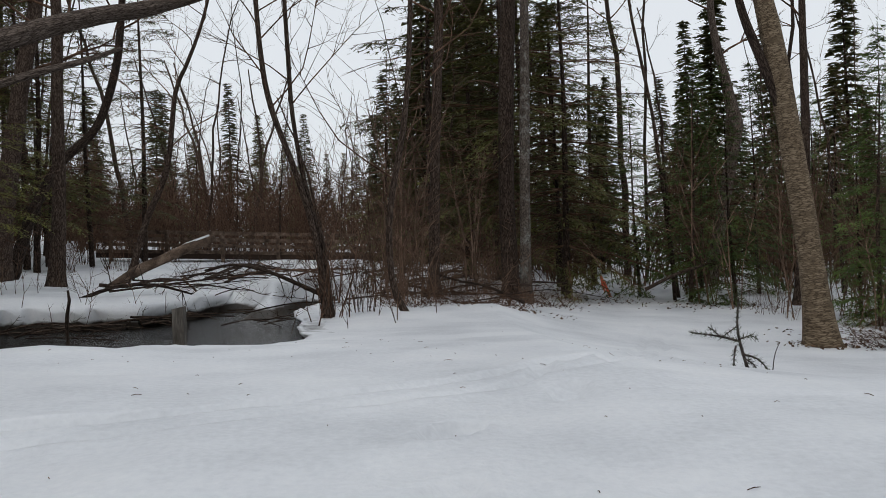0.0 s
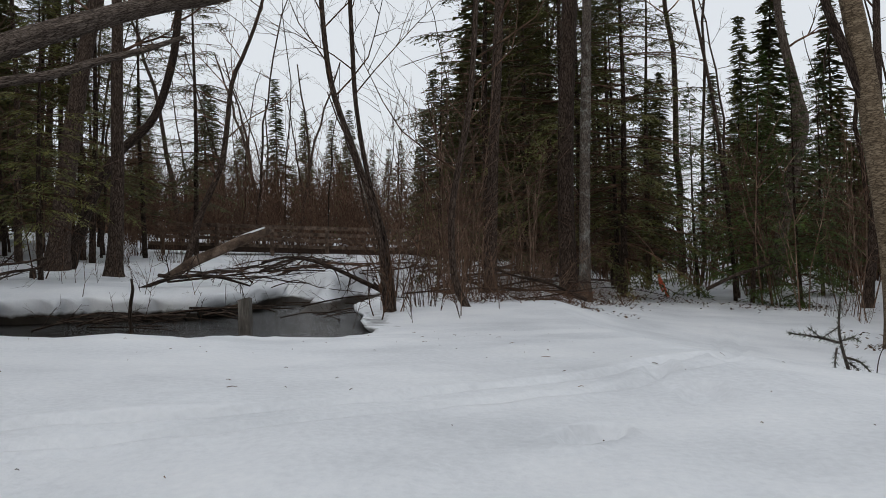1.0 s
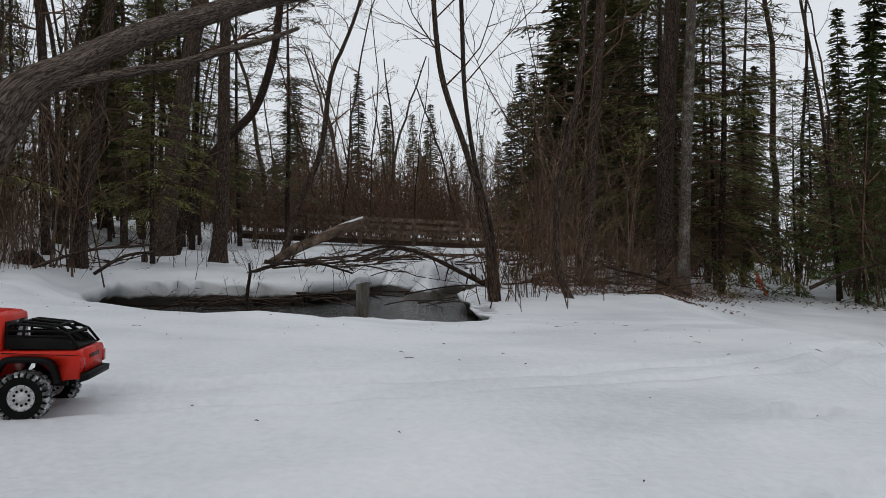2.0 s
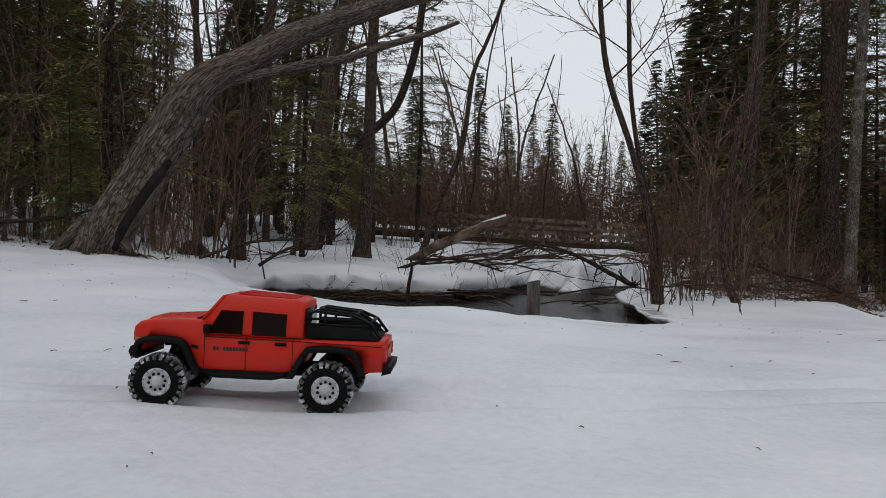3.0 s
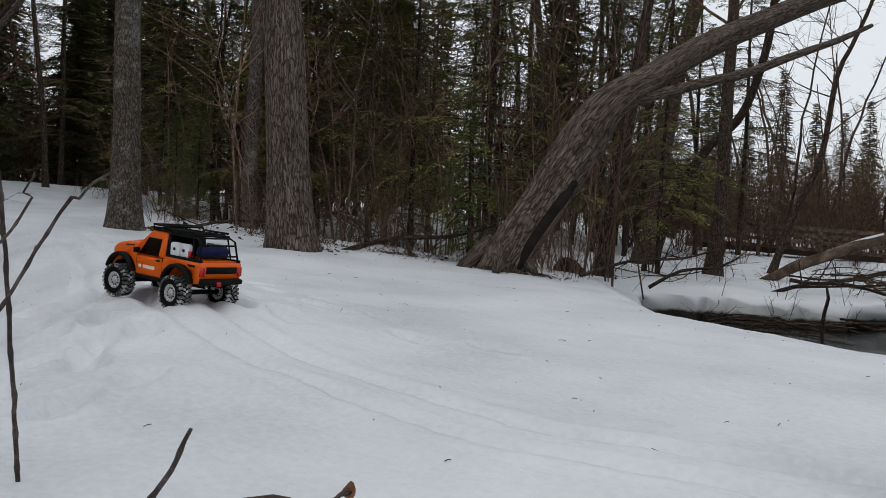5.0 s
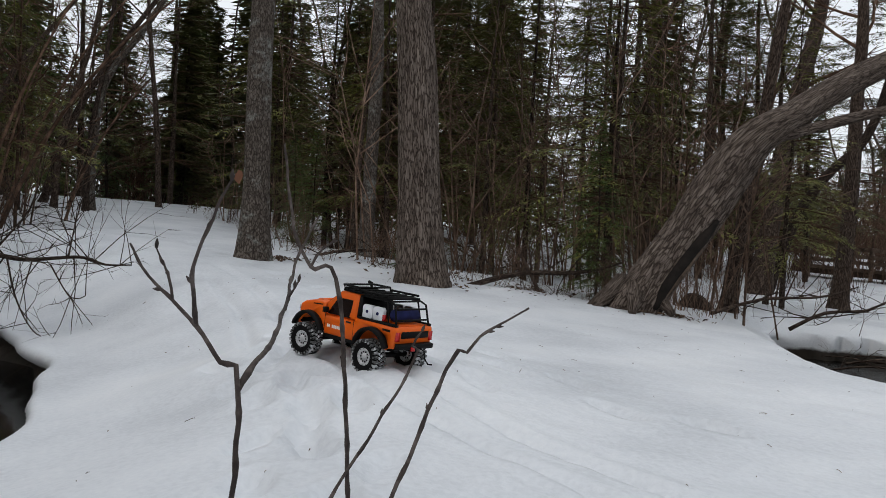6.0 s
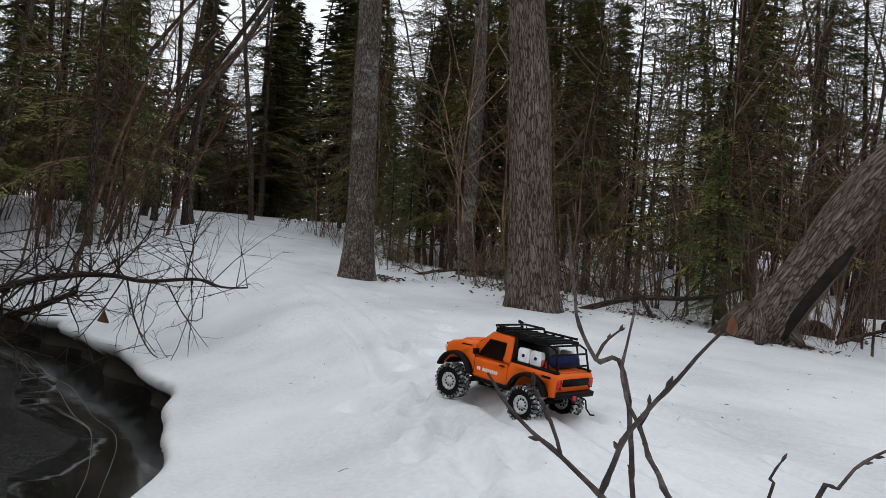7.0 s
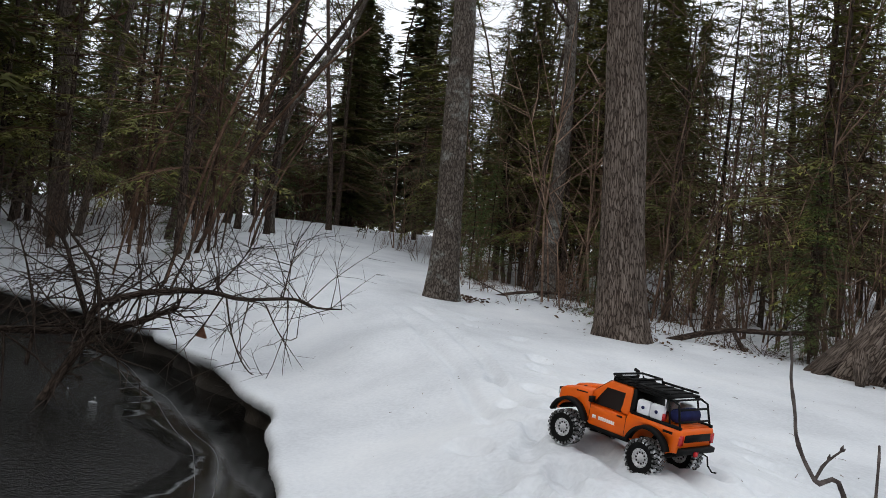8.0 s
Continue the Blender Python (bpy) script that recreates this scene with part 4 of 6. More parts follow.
brush(scatter(15, (5, 24), (19, 26)), (0.5, 0.85), SHRUBS)
thicket([(scatter(78, (1, 30), (32, 56)), (1.1, 1.9)), (scatter(54, (-34, 1), (20, 32)), (0.7, 1.4)), (scatter(12, (28, 60), (20, 32)), (0.6, 1.2)), (scatter(20, (56, 86), (24, 36)), (0.8, 1.5)), (scatter(22, (58, 84), (30, 44)), (1.5, 2.3))])
brush([(-1.6, 10.15), (-1.3, 10.7), (-1.1, 13.6), (-0.3, 14.6), (-1.7, 15.2)], (0.5, 0.75), SHRUBS, "leafless alder clump at the edge of the creek")
# low growth along the trail's edges, between the trunks
WISPS = [shrub_mesh(80 + k, 9, 1.5, 0.55, r=0.007, levels=1, kids=5, mat=SAPLING) for k in range(3)]
edge_spots = []
rim_line = [(-6.0, 8.5), (-6.7, 7.95), (-8.3, 7.3), (-10.2, 7.05), (-12.0, 8.6), (-14.5, 9.6), (-18.0, 11.0)]
for k in range(46):
    t = rng.random() ** 1.25 * 5.999
    (ax, ay), (bx, by) = rim_line[int(t)], rim_line[int(t) + 1]
    f, back = t - int(t), abs(rng.gauss(0, 0.55))
    edge_spots.append((ax + (bx - ax) * f - 0.4 * back + rng.gauss(0, 0.15), ay + (by - ay) * f + 0.1 + back))
for k in range(5):
    edge_spots.append((rng.uniform(-19, -13.4), rng.uniform(5.1, 6.6)))
for k in range(20):
    t = rng.random()
    edge_spots.append((-1.0 + 1.7 * t + rng.gauss(0, 0.25), 11.0 + 3.6 * t + abs(rng.gauss(0, 0.8))))
for k in range(22):
    edge_spots.append((rng.uniform(4.2, 7.0), rng.uniform(10.0, 14.5)))
STEMS = [shrub_mesh(84 + k, 3, 3.4, 0.16, r=0.015, levels=1, kids=7, mat=SAPLING) for k in range(3)]
tall = [(x - 0.3 * abs(rng.gauss(0, 1)), y + 0.5 + abs(rng.gauss(0, 1.1))) for x, y in rng.sample(edge_spots, 78)]
brush(tall, (0.5, 1.15), STEMS, "tall thin brown saplings between the trunks")
brush(edge_spots, (0.3, 0.8), WISPS, "thin brown saplings standing along the trail edge")
brush([(-17.8, 6.3), (-19.6, 6.2), (-16.6, 7.1)], (0.7, 1.1), SHRUBS, "dense brown brush beyond the open water")
# ---------------------------------------------------------------- the two scale-model trucks
def paint(name, colour, dirt=0.25):
    m = material(name, colour, 0.3, 0.0, 0.2)
    b = m.node_tree.nodes["Principled BSDF"]
    v = coords(m)
    n, s = node(m, "ShaderNodeTexNoise", Scale=22.0, Detail=6.0), node(m, "ShaderNodeTexNoise", Scale=160.0, Detail=3.0)
    wire(m, v, n.inputs["Vector"]), wire(m, v, s.inputs["Vector"])
    ramp = node(m, "ShaderNodeValToRGB")
    ramp.color_ramp.elements[0].position, ramp.color_ramp.elements[1].position = 0.35, 0.75
    ramp.color_ramp.elements[0].color = (*colour, 1)
    ramp.color_ramp.elements[1].color = (*[c * (1 - dirt) + 0.1 * dirt for c in colour], 1)
    wire(m, n.outputs[0], ramp.inputs[0]), wire(m, ramp.outputs[0], b.inputs["Base Color"])
    r = node(m, "ShaderNodeMapRange")
    r.inputs["To Min"].default_value, r.inputs["To Max"].default_value = 0.22, 0.5
    wire(m, s.outputs[0], r.inputs["Value"]), wire(m, r.outputs[0], b.inputs["Roughness"])
    return m


RED = paint("red_paint", (0.56, 0.02, 0.008), 0.12)
ORANGE = paint("orange_paint", (0.75, 0.115, 0.004), 0.12)
BLACK = mottled("black_plastic", [(0.003, 0.003, 0.003), (0.008, 0.008, 0.008)], 30, rough=0.55, fine=200, spec=0.1)
SEAM = material("dark_seam", (0.012, 0.006, 0.005), 0.8)
RUBBER = mottled("black_rubber", [(0.003, 0.003, 0.003), (0.009, 0.009, 0.009)], 40, rough=0.85, fine=200, spec=0.1)
LUG = mottled("snow_packed_rubber", [(0.005, 0.005, 0.005), (0.12, 0.12, 0.12), (0.7, 0.72, 0.74)], 45, rough=0.8, fine=120, detail=2.0)
RIM = mottled("satin_silver", [(0.32, 0.32, 0.32), (0.46, 0.46, 0.47), (0.58, 0.58, 0.6)], 60, rough=0.35, fine=200, spec=0.6)
TINT = material("smoked_window", (0.008, 0.003, 0.002), 0.1, 0.0, 0.12)
CLEAR = material("hazy_windscreen", (0.07, 0.05, 0.04), 0.12, 0.0, 0.6)
LAMP = material("lamp_lens", (0.6, 0.62, 0.65), 0.1, 0.0, 0.6)
AMBER = material("amber_lens", (0.35, 0.09, 0.02), 0.2, 0.0, 0.4)
REDLAMP = material("red_lamp", (0.45, 0.01, 0.012), 0.2, 0.0, 0.5)
WHITE = mottled("white_plastic", [(0.6, 0.61, 0.64), (0.74, 0.75, 0.78)], 20, rough=0.45)
BLUE = mottled("navy_cloth", [(0.006, 0.008, 0.04), (0.015, 0.02, 0.09)], 30, rough=0.9)
GREYLETTER = material("dark_lettering", (0.05, 0.02, 0.02), 0.6)
LIGHTLETTER = material("white_lettering", (0.75, 0.72, 0.7), 0.5)
LIGHTBAR = material("lit_light_bar", (0.8, 0.8, 0.8), 0.3)
LIGHTBAR.node_tree.nodes["Principled BSDF"].inputs["Emission Color"].default_value = (1, 0.97, 0.95, 1)
LIGHTBAR.node_tree.nodes["Principled BSDF"].inputs["Emission Strength"].default_value = 2.5


def slab(outline, half, bevel=0.006, taper=0.0, y0=0.0):
    """A side outline of (x, z) drawn out across the width, its long edges rounded."""
    g = Geo()
    n = len(outline)
    cx, cz = sum(p[0] for p in outline) / n, sum(p[1] for p in outline) / n
    lows = min(p[1] for p in outline)
    span = max(p[1] for p in outline) - lows or 1

    def ring(y, inset):
        out = []
        for i, (x, z) in enumerate(outline):
            (ax, az), (bx, bz) = outline[i - 1], outline[(i + 1) % n]
            tx, tz = bx - ax, bz - az
            ln = math.hypot(tx, tz) or 1
            nx, nz = -tz / ln, tx / ln
            if (x + nx * 0.001 - cx) ** 2 + (z + nz * 0.001 - cz) ** 2 < (x - cx) ** 2 + (z - cz) ** 2:
                nx, nz = -nx, -nz
            out.append((x - nx * inset, y0 + y * (1 - taper * (z - lows) / span), z - nz * inset))
        return out

    rings = [ring(-half, bevel), ring(-half + bevel * 0.35, bevel * 0.35), ring(-half + bevel, 0), ring(half - bevel, 0), ring(half - bevel * 0.35, bevel * 0.35), ring(half, bevel)]
    for r in rings:
        g.v.extend(r)
    for k in range(5):
        for i in range(n):
            a, b = k * n + i, k * n + (i + 1) % n
            g.f.append((a, b, b + n, a + n))
    g.f.append(tuple(reversed(range(n))))
    g.f.append(tuple(5 * n + i for i in range(n)))
    return g


def arch(cx, r, z0, steps=9, lift=0.0):
    """Points of a wheel opening, from its back to its front edge, seen from the side."""
    return [(cx - r * math.cos(math.pi * k / steps), z0 + lift + r * 1.02 * math.sin(math.pi * k / steps)) for k in range(steps + 1)]


def panel(g, quad, y, out=0.0015, thick=0.003):
    """A thin plate over (x, z) corners at the side y."""
    s = 1 if y > 0 else -1
    n = len(quad)
    g.add([(x, y + s * (out - thick), z) for x, z in quad] + [(x, y + s * out, z) for x, z in quad],
          [tuple(range(n)), tuple(range(2 * n - 1, n - 1, -1))] + [(i, (i + 1) % n, (i + 1) % n + n, i + n) for i in range(n)])
    return g


def rod(g, pts, r, sides=8):
    return g.tube([Vector(p) for p in pts], [r] * len(pts), sides)


def build_wheel(R=0.058, width=0.044, rim_r=0.0285, seed=0):
    """Tyre with chunky lugs, and a beadlock rim with black discs for its holes' shade."""
    rngw = random.Random(seed)
    tyre = Geo()
    prof = [(rim_r * 0.98, 0.42), (R * 0.72, 0.52), (R * 0.9, 0.5), (R * 0.955, 0.42), (R * 0.96, 0.0), (R * 0.955, -0.42), (R * 0.9, -0.5), (R * 0.72, -0.52), (rim_r * 0.98, -0.42)]
    N = 48
    for k in range(N):
        a = 2 * math.pi * k / N
        tyre.v.extend((math.cos(a) * r, y * width, math.sin(a) * r) for r, y in prof)
    m = len(prof)
    for k in range(N):
        for j in range(m - 1):
            a, b = k * m + j, ((k + 1) % N) * m + j
            tyre.f.append((a, b, b + 1, a + 1))
    lugs = Geo()
    for k in range(24):
        for s in (-1, 1):
            a = 2 * math.pi * (k + (0.5 if s > 0 else 0)) / 24
            turn = Matrix.Rotation(-a, 3, "Y")
            # shoulder block wrapping on to the sidewall, and an inner block
            lugs.box(turn @ Vector((R * 0.965, s * width * 0.36, 0)), (R * 0.075, width * 0.3, R * 0.155), turn @ Matrix.Rotation(s * 0.25, 3, "X"))
            lugs.box(turn @ Vector((R * 0.9, s * width * 0.5, 0)), (R * 0.17, width * 0.07, R * 0.12), turn)
            lugs.box(turn @ Vector((R * 0.968, s * width * 0.11, R * 0.06)), (R * 0.06, width * 0.2, R * 0.13), turn @ Matrix.Rotation(-s * 0.5, 3, "X"))
    rim = Geo()
    ring = [(rim_r, 0.40), (rim_r * 1.02, 0.47), (rim_r * 0.86, 0.475), (rim_r * 0.82, 0.43), (rim_r * 0.74, 0.36), (rim_r * 0.4, 0.36), (rim_r * 0.36, 0.44), (rim_r * 0.12, 0.45), (0.0005, 0.45)]
    N = 40
    for s in (1, -1):
        base = len(rim.v)
        m = len(ring)
        for k in range(N):
            a = 2 * math.pi * k / N
            rim.v.extend((math.cos(a) * r, s * y * width, math.sin(a) * r) for r, y in ring)
        for k in range(N):
            for j in range(m - 1):
                a, b = base + k * m + j, base + ((k + 1) % N) * m + j
                rim.f.append((a, a + 1, b + 1, b) if s > 0 else (a, b, b + 1, a + 1))
    m = len(ring)
    for k in range(N):
        a, b = k * m, ((k + 1) % N) * m
        rim.f.append((a, b, N * m + b, N * m + a))
    holes, bolts = Geo(), Geo()
    for k in range(10):
        a = 2 * math.pi * k / 10
        for s in (1, -1):
            c = Vector((math.cos(a) * rim_r * 0.58, s * width * 0.362, math.sin(a) * rim_r * 0.58))
            holes.tube([c - Vector((0, s * 0.001, 0)), c + Vector((0, s * 0.0012, 0))], [rim_r * 0.105] * 2, 10)
            b2 = 2 * math.pi * (k + 0.5) / 10
            c = Vector((math.cos(b2) * rim_r * 0.94, s * width * 0.475, math.sin(b2) * rim_r * 0.94))
            bolts.tube([c, c + Vector((0, s * 0.0012, 0))], [rim_r * 0.045] * 2, 6)
    return tyre.mesh("tyre", RUBBER), lugs.mesh("tread", LUG, False), rim.mesh("rim", RIM), holes.mesh("rim_hole_shade", BLACK), bolts.mesh("rim_bolt", BLACK)


def add_wheels(truck, places, meshes, turns):
    for (x, y, z), turn in zip(places, turns):
        w = new("wheel", meshes[0])
        w.parent = truck
        w.matrix_basis = pose(x, y, z, 0, random.uniform(0, 90), turn)
        for name, me in (("tread", meshes[1]), ("rim", meshes[2]), ("rim_hole_shade", meshes[3]), ("rim_bolt", meshes[4])):
            p = part(name, me, None, w)
            if name in ("tread", "rim_hole_shade", "rim_bolt"):
                p["kind"] = "stuff"


def flare(cx, z0, r, y, square=0.0):
    """A wheel-arch lip: a bent band of plastic standing out from the body."""
    g = Geo()
    s = 1 if y > 0 else -1
    steps = 14
    for k in range(steps + 1):
        a = math.pi * (0.1 + 0.8 * k / steps)
        c, d = math.cos(a), math.sin(a)
        if square:
            f = 1 / max(abs(c), abs(d) ** 0.9) * square + (1 - square)
            c, d = c * f, min(d * f, 1.02)
        for rr, off in ((r, 0.0), (r * 1.17, 0.0), (r * 1.14, 0.024), (r * 1.0, 0.026)):
            g.v.append((cx + rr * c, y + s * off, z0 + rr * d))
    for k in range(steps):
        for j in range(4):
            a, b = k * 4 + j, k * 4 + (j + 1) % 4
            g.f.append((a, b, b + 4, a + 4))
    g.f.extend([(0, 1, 2, 3), tuple(steps * 4 + i for i in (3, 2, 1, 0))])
    return g


def lip(cx, z0, y, line, thick=0.013):
    """A moulded wheel-arch lip along (x, z) points about an axle, standing out from the body."""
    g = Geo()
    s = 1 if y > 0 else -1
    pts, _ = smooth_line([(x, 0, z) for x, z in line], [0] * len(line), 0.008)
    n = len(pts)
    for i, p in enumerate(pts):
        way = (pts[min(i + 1, n - 1)] - pts[max(i - 1, 0)]).normalized()
        inn = Vector((way.z, 0, -way.x))
        inn = inn if inn.dot(-p) > 0 else -inn
        for off, deep in ((0, -0.004), (0, 0.014), (0.2, 0.02), (0.9, 0.021), (1, 0.016), (1, -0.004)):
            q = p + inn * (thick * off)
            g.v.append((cx + q.x, y + s * deep, z0 + q.z))
    for i in range(n - 1):
        for j in range(6):
            a, b = i * 6 + j, i * 6 + (j + 1) % 6
            g.f.append((a, b, b + 6, a + 6))
    g.f.extend([tuple(range(6)), tuple((n - 1) * 6 + j for j in reversed(range(6)))])
    return g


def letters(truck, mat, x0, x1, z0, z1, y, count, slope=0.0):
    """Side lettering as plain bars."""
    s = 1 if y > 0 else -1
    step = (x1 - x0) / count
    for k in range(count):
        if k == 2:
            continue
        g = Geo()
        z = slope * k
        panel(g, [(x0 + step * k, z0 + z), (x0 + step * (k + 0.72), z0 + z), (x0 + step * (k + 0.72), z1 + z), (x0 + step * k, z1 + z)], y, 0.0012, 0.002)
        part("lettering", g, mat, truck, smooth=False)


def red_truck(at):
    t = thing("toy_pickup", at, "red scale-model crew-cab pickup with big snowy tyres", "model truck")
    W = 0.092
    fx, rx, zc = 0.178, -0.178, 0.058
    low = [(0.236, 0.122), (0.242, 0.152), (0.24, 0.168), (0.228, 0.18), (0.2, 0.186), (0.15, 0.189), (0.1, 0.19), (0.092, 0.187), (0.088, 0.16), (-0.118, 0.157), (-0.292, 0.16), (-0.296, 0.15), (-0.292, 0.096)]
    low += [(x, z) for x, z in arch(rx, 0.073, zc, 9, 0.012) if z > 0.088]
    low += [(-0.1, 0.082), (0.1, 0.082)]
    low += [(x, z) for x, z in arch(fx, 0.074, zc, 9, 0.014) if z > 0.088]
    part("body", slab(low, W, 0.007), RED, t)
    cab = [(0.098, 0.185), (0.055, 0.238), (0.042, 0.245), (-0.105, 0.24), (-0.119, 0.233), (-0.121, 0.158), (0.09, 0.158)]
    part("cab", slab(cab, W - 0.001, 0.01, 0.13), RED, t)
    for k in range(7):
        g = Geo().box((-0.035, -0.054 + 0.018 * k, 0.2435), (0.125, 0.006, 0.003), Matrix.Rotation(-0.05, 3, "Y"))
        part("roof_rib", g, RED, t)
    # hood panel, vents and cowl
    hood = Geo()
    hood.add([(0.226, -0.06, 0.179), (0.226, 0.06, 0.179), (0.105, 0.075, 0.187), (0.105, -0.075, 0.187), (0.214, -0.05, 0.188), (0.214, 0.05, 0.188), (0.11, 0.06, 0.196), (0.11, -0.06, 0.196)],
             [(0, 1, 2, 3), (4, 7, 6, 5), (0, 4, 5, 1), (1, 5, 6, 2), (2, 6, 7, 3), (3, 7, 4, 0)])
    part("hood", hood, RED, t, smooth=False)
    for y in (-0.03, 0.03):
        part("hood_vent", Geo().box((0.155, y, 0.1915), (0.03, 0.014, 0.002), Matrix.Rotation(0.07, 3, "Y")), BLACK, t)
    part("cowl", Geo().box((0.1, 0, 0.189), (0.02, 0.15, 0.008)), BLACK, t)
    part("nose_panel", slab([(0.222, 0.118), (0.238, 0.12), (0.241, 0.152), (0.236, 0.17), (0.222, 0.172)], W - 0.006, 0.006), RED, t)
    # grille and lights
    part("grille", Geo().box((0.2405, 0, 0.145), (0.004, 0.094, 0.034)), BLACK, t)
    for k in range(8):
        part("grille_bar", Geo().box((0.2425, -0.048 + 0.0137 * k, 0.145), (0.005, 0.0058, 0.038)), RED, t)
    for s in (-1, 1):
        g = Geo().tube([(0.236, s * 0.066, 0.147), (0.243, s * 0.066, 0.147)], [0.0125, 0.011], 18)
        part("headlight", g, LAMP, t, "round clear headlight")
        part("indicator", Geo().box((0.228, s * 0.096, 0.144), (0.014, 0.01, 0.008)), AMBER, t, "small amber indicator")
    # windows
    for s in (-1, 1):
        y = s * (W - 0.0045)
        for name, q in (("front_window", [(0.082, 0.163), (0.008, 0.163), (0.008, 0.212), (0.056, 0.212)]), ("rear_door_window", [(-0.012, 0.162), (-0.085, 0.162), (-0.085, 0.209), (-0.012, 0.212)])):
            rimg, glass = Geo(), Geo()
            cx, cz = sum(p[0] for p in q) / 4, sum(p[1] for p in q) / 4
            big = [(cx + (x - cx) * 1.06, cz + (z - cz) * 1.09) for x, z in q]
            lean = lambda z: s * (W - 0.001) * (1 - 0.13 * (z - 0.158) / 0.096)
            for geo, quad, o in ((rimg, big, 0.0008), (glass, q, 0.0018)):
                geo.add([(x, lean(z) + s * (o - 0.004), z) for x, z in quad] + [(x, lean(z) + s * o, z) for x, z in quad], [(0, 1, 2, 3), (7, 6, 5, 4), (0, 4, 5, 1), (1, 5, 6, 2), (2, 6, 7, 3), (3, 7, 4, 0)])
            part("window_frame", rimg, RED, t)
            part(name, glass, TINT, t, "smoked side window", smooth=False)
        part("mirror", Geo().box((0.08, s * 0.103, 0.173), (0.011, 0.018, 0.018)), BLACK, t)
        for x in (0.003, -0.075):
            part("door_handle", Geo().box((x, s * (W + 0.0015), 0.146), (0.024, 0.005, 0.0065)), BLACK, t, "black door handle")
        for x0, x1 in ((0.088, 0.0865), (-0.0005, -0.002), (-0.1, -0.1015)):
            part("door_seam", panel(Geo(), [(x0, 0.086), (x1, 0.086), (x1, 0.158), (x0, 0.158)], s * W, 0.0004, 0.002), SEAM, t)
        part("belt_line", panel(Geo(), [(0.09, 0.154), (-0.118, 0.153), (-0.118, 0.1545), (0.09, 0.1555)], s * W, 0.0005, 0.002), SEAM, t)
        part("belt_line", panel(Geo(), [(-0.122, 0.1525), (-0.29, 0.149), (-0.29, 0.1505), (-0.122, 0.154)], s * W, 0.0005, 0.002), SEAM, t)
        part("rock_slider", rod(Geo(), [(0.098, s * 0.094, 0.084), (0.06, s * 0.101, 0.076), (-0.06, s * 0.101, 0.076), (-0.098, s * 0.094, 0.084)], 0.006), BLACK, t)
        part("sill", Geo().box((0.0, s * 0.088, 0.08), (0.2, 0.014, 0.012)), BLACK, t)
        part("fender_vent", panel(Geo(), [(0.115, 0.13), (0.1, 0.127), (0.1, 0.134), (0.115, 0.137)], s * W, 0.001), SEAM, t)
        part("fender_flare", lip(fx, zc, s * W, [(0.056, 0.048), (0.057, 0.07), (0.046, 0.087), (0.02, 0.094), (-0.034, 0.093), (-0.056, 0.081), (-0.074, 0.045), (-0.088, 0.022)]), BLACK, t, "black wheel-arch flare")
        part("fender_flare", lip(rx, zc, s * W, [(0.084, 0.024), (0.054, 0.077), (0.034, 0.088), (-0.042, 0.087), (-0.064, 0.07), (-0.078, 0.034)]), BLACK, t, "black wheel-arch flare")
        part("tail_light", Geo().box((-0.293, s * 0.08, 0.131), (0.013, 0.017, 0.026)), REDLAMP, t, "red tail light")
        letters(t, GREYLETTER, 0.068, -0.008, 0.127, 0.135, s * W, 11)
    ws = Geo()
    ws.add([(0.0965, -0.074, 0.191), (0.0965, 0.074, 0.191), (0.0585, 0.068, 0.239), (0.0585, -0.068, 0.239)], [(0, 1, 2, 3)])
    ws.add([(0.092, -0.074, 0.189), (0.092, 0.074, 0.189), (0.0545, 0.068, 0.236), (0.0545, -0.068, 0.236)], [(3, 2, 1, 0)])
    part("windscreen", ws, CLEAR, t, "hazy clear windscreen", smooth=False)
    part("windscreen_frame", rod(Geo(), [(0.099, -0.08, 0.187), (0.0555, -0.072, 0.24), (0.0555, 0.072, 0.24), (0.099, 0.08, 0.187)], 0.0035), RED, t)
    part("rear_window", Geo().box((-0.1215, 0, 0.2), (0.002, 0.13, 0.042)), TINT, t)
    # bed and its cage
    part("bed_floor", Geo().box((-0.205, 0, 0.1645), (0.155, 0.158, 0.004)), BLACK, t, "open black load bed")
    for s in (-1, 1):
        part("bed_wall", slab([(-0.126, 0.162), (-0.126, 0.189), (-0.258, 0.186), (-0.282, 0.162)], 0.002, 0.0008, 0, s * 0.079), BLACK, t)
        part("cage_brace", rod(Geo(), [(-0.165, s * 0.078, 0.188), (-0.165, s * 0.073, 0.216)], 0.003), BLACK, t)
        part("cage_bar", rod(Geo(), [(-0.128, s * 0.078, 0.166), (-0.13, s * 0.074, 0.214), (-0.145, s * 0.073, 0.218), (-0.225, s * 0.073, 0.211), (-0.262, s * 0.076, 0.196), (-0.286, s * 0.079, 0.165)], 0.0034), BLACK, t)
        part("cage_bar", rod(Geo(), [(-0.128, s * 0.077, 0.19), (-0.258, s * 0.078, 0.19)], 0.003), BLACK, t)
        part("cage_bar", rod(Geo(), [(-0.128, s * 0.077, 0.202), (-0.25, s * 0.0765, 0.202)], 0.003), BLACK, t)
    for x, z in ((-0.145, 0.218), (-0.225, 0.211), (-0.26, 0.197)):
        part("cage_bar", rod(Geo(), [(x, -0.074, z), (x, 0.074, z)], 0.0034), BLACK, t)
    for y in (-0.03, 0.03):
        part("cage_bar", rod(Geo(), [(-0.145, y, 0.218), (-0.225, y, 0.211), (-0.275, y, 0.18)], 0.0045, 6), BLACK, t)
    part("tailgate", Geo().box((-0.2955, 0, 0.135), (0.004, 0.135, 0.05)), RED, t)
    part("tailgate_lettering", Geo().box((-0.298, 0, 0.143), (0.0015, 0.075, 0.009)), GREYLETTER, t)
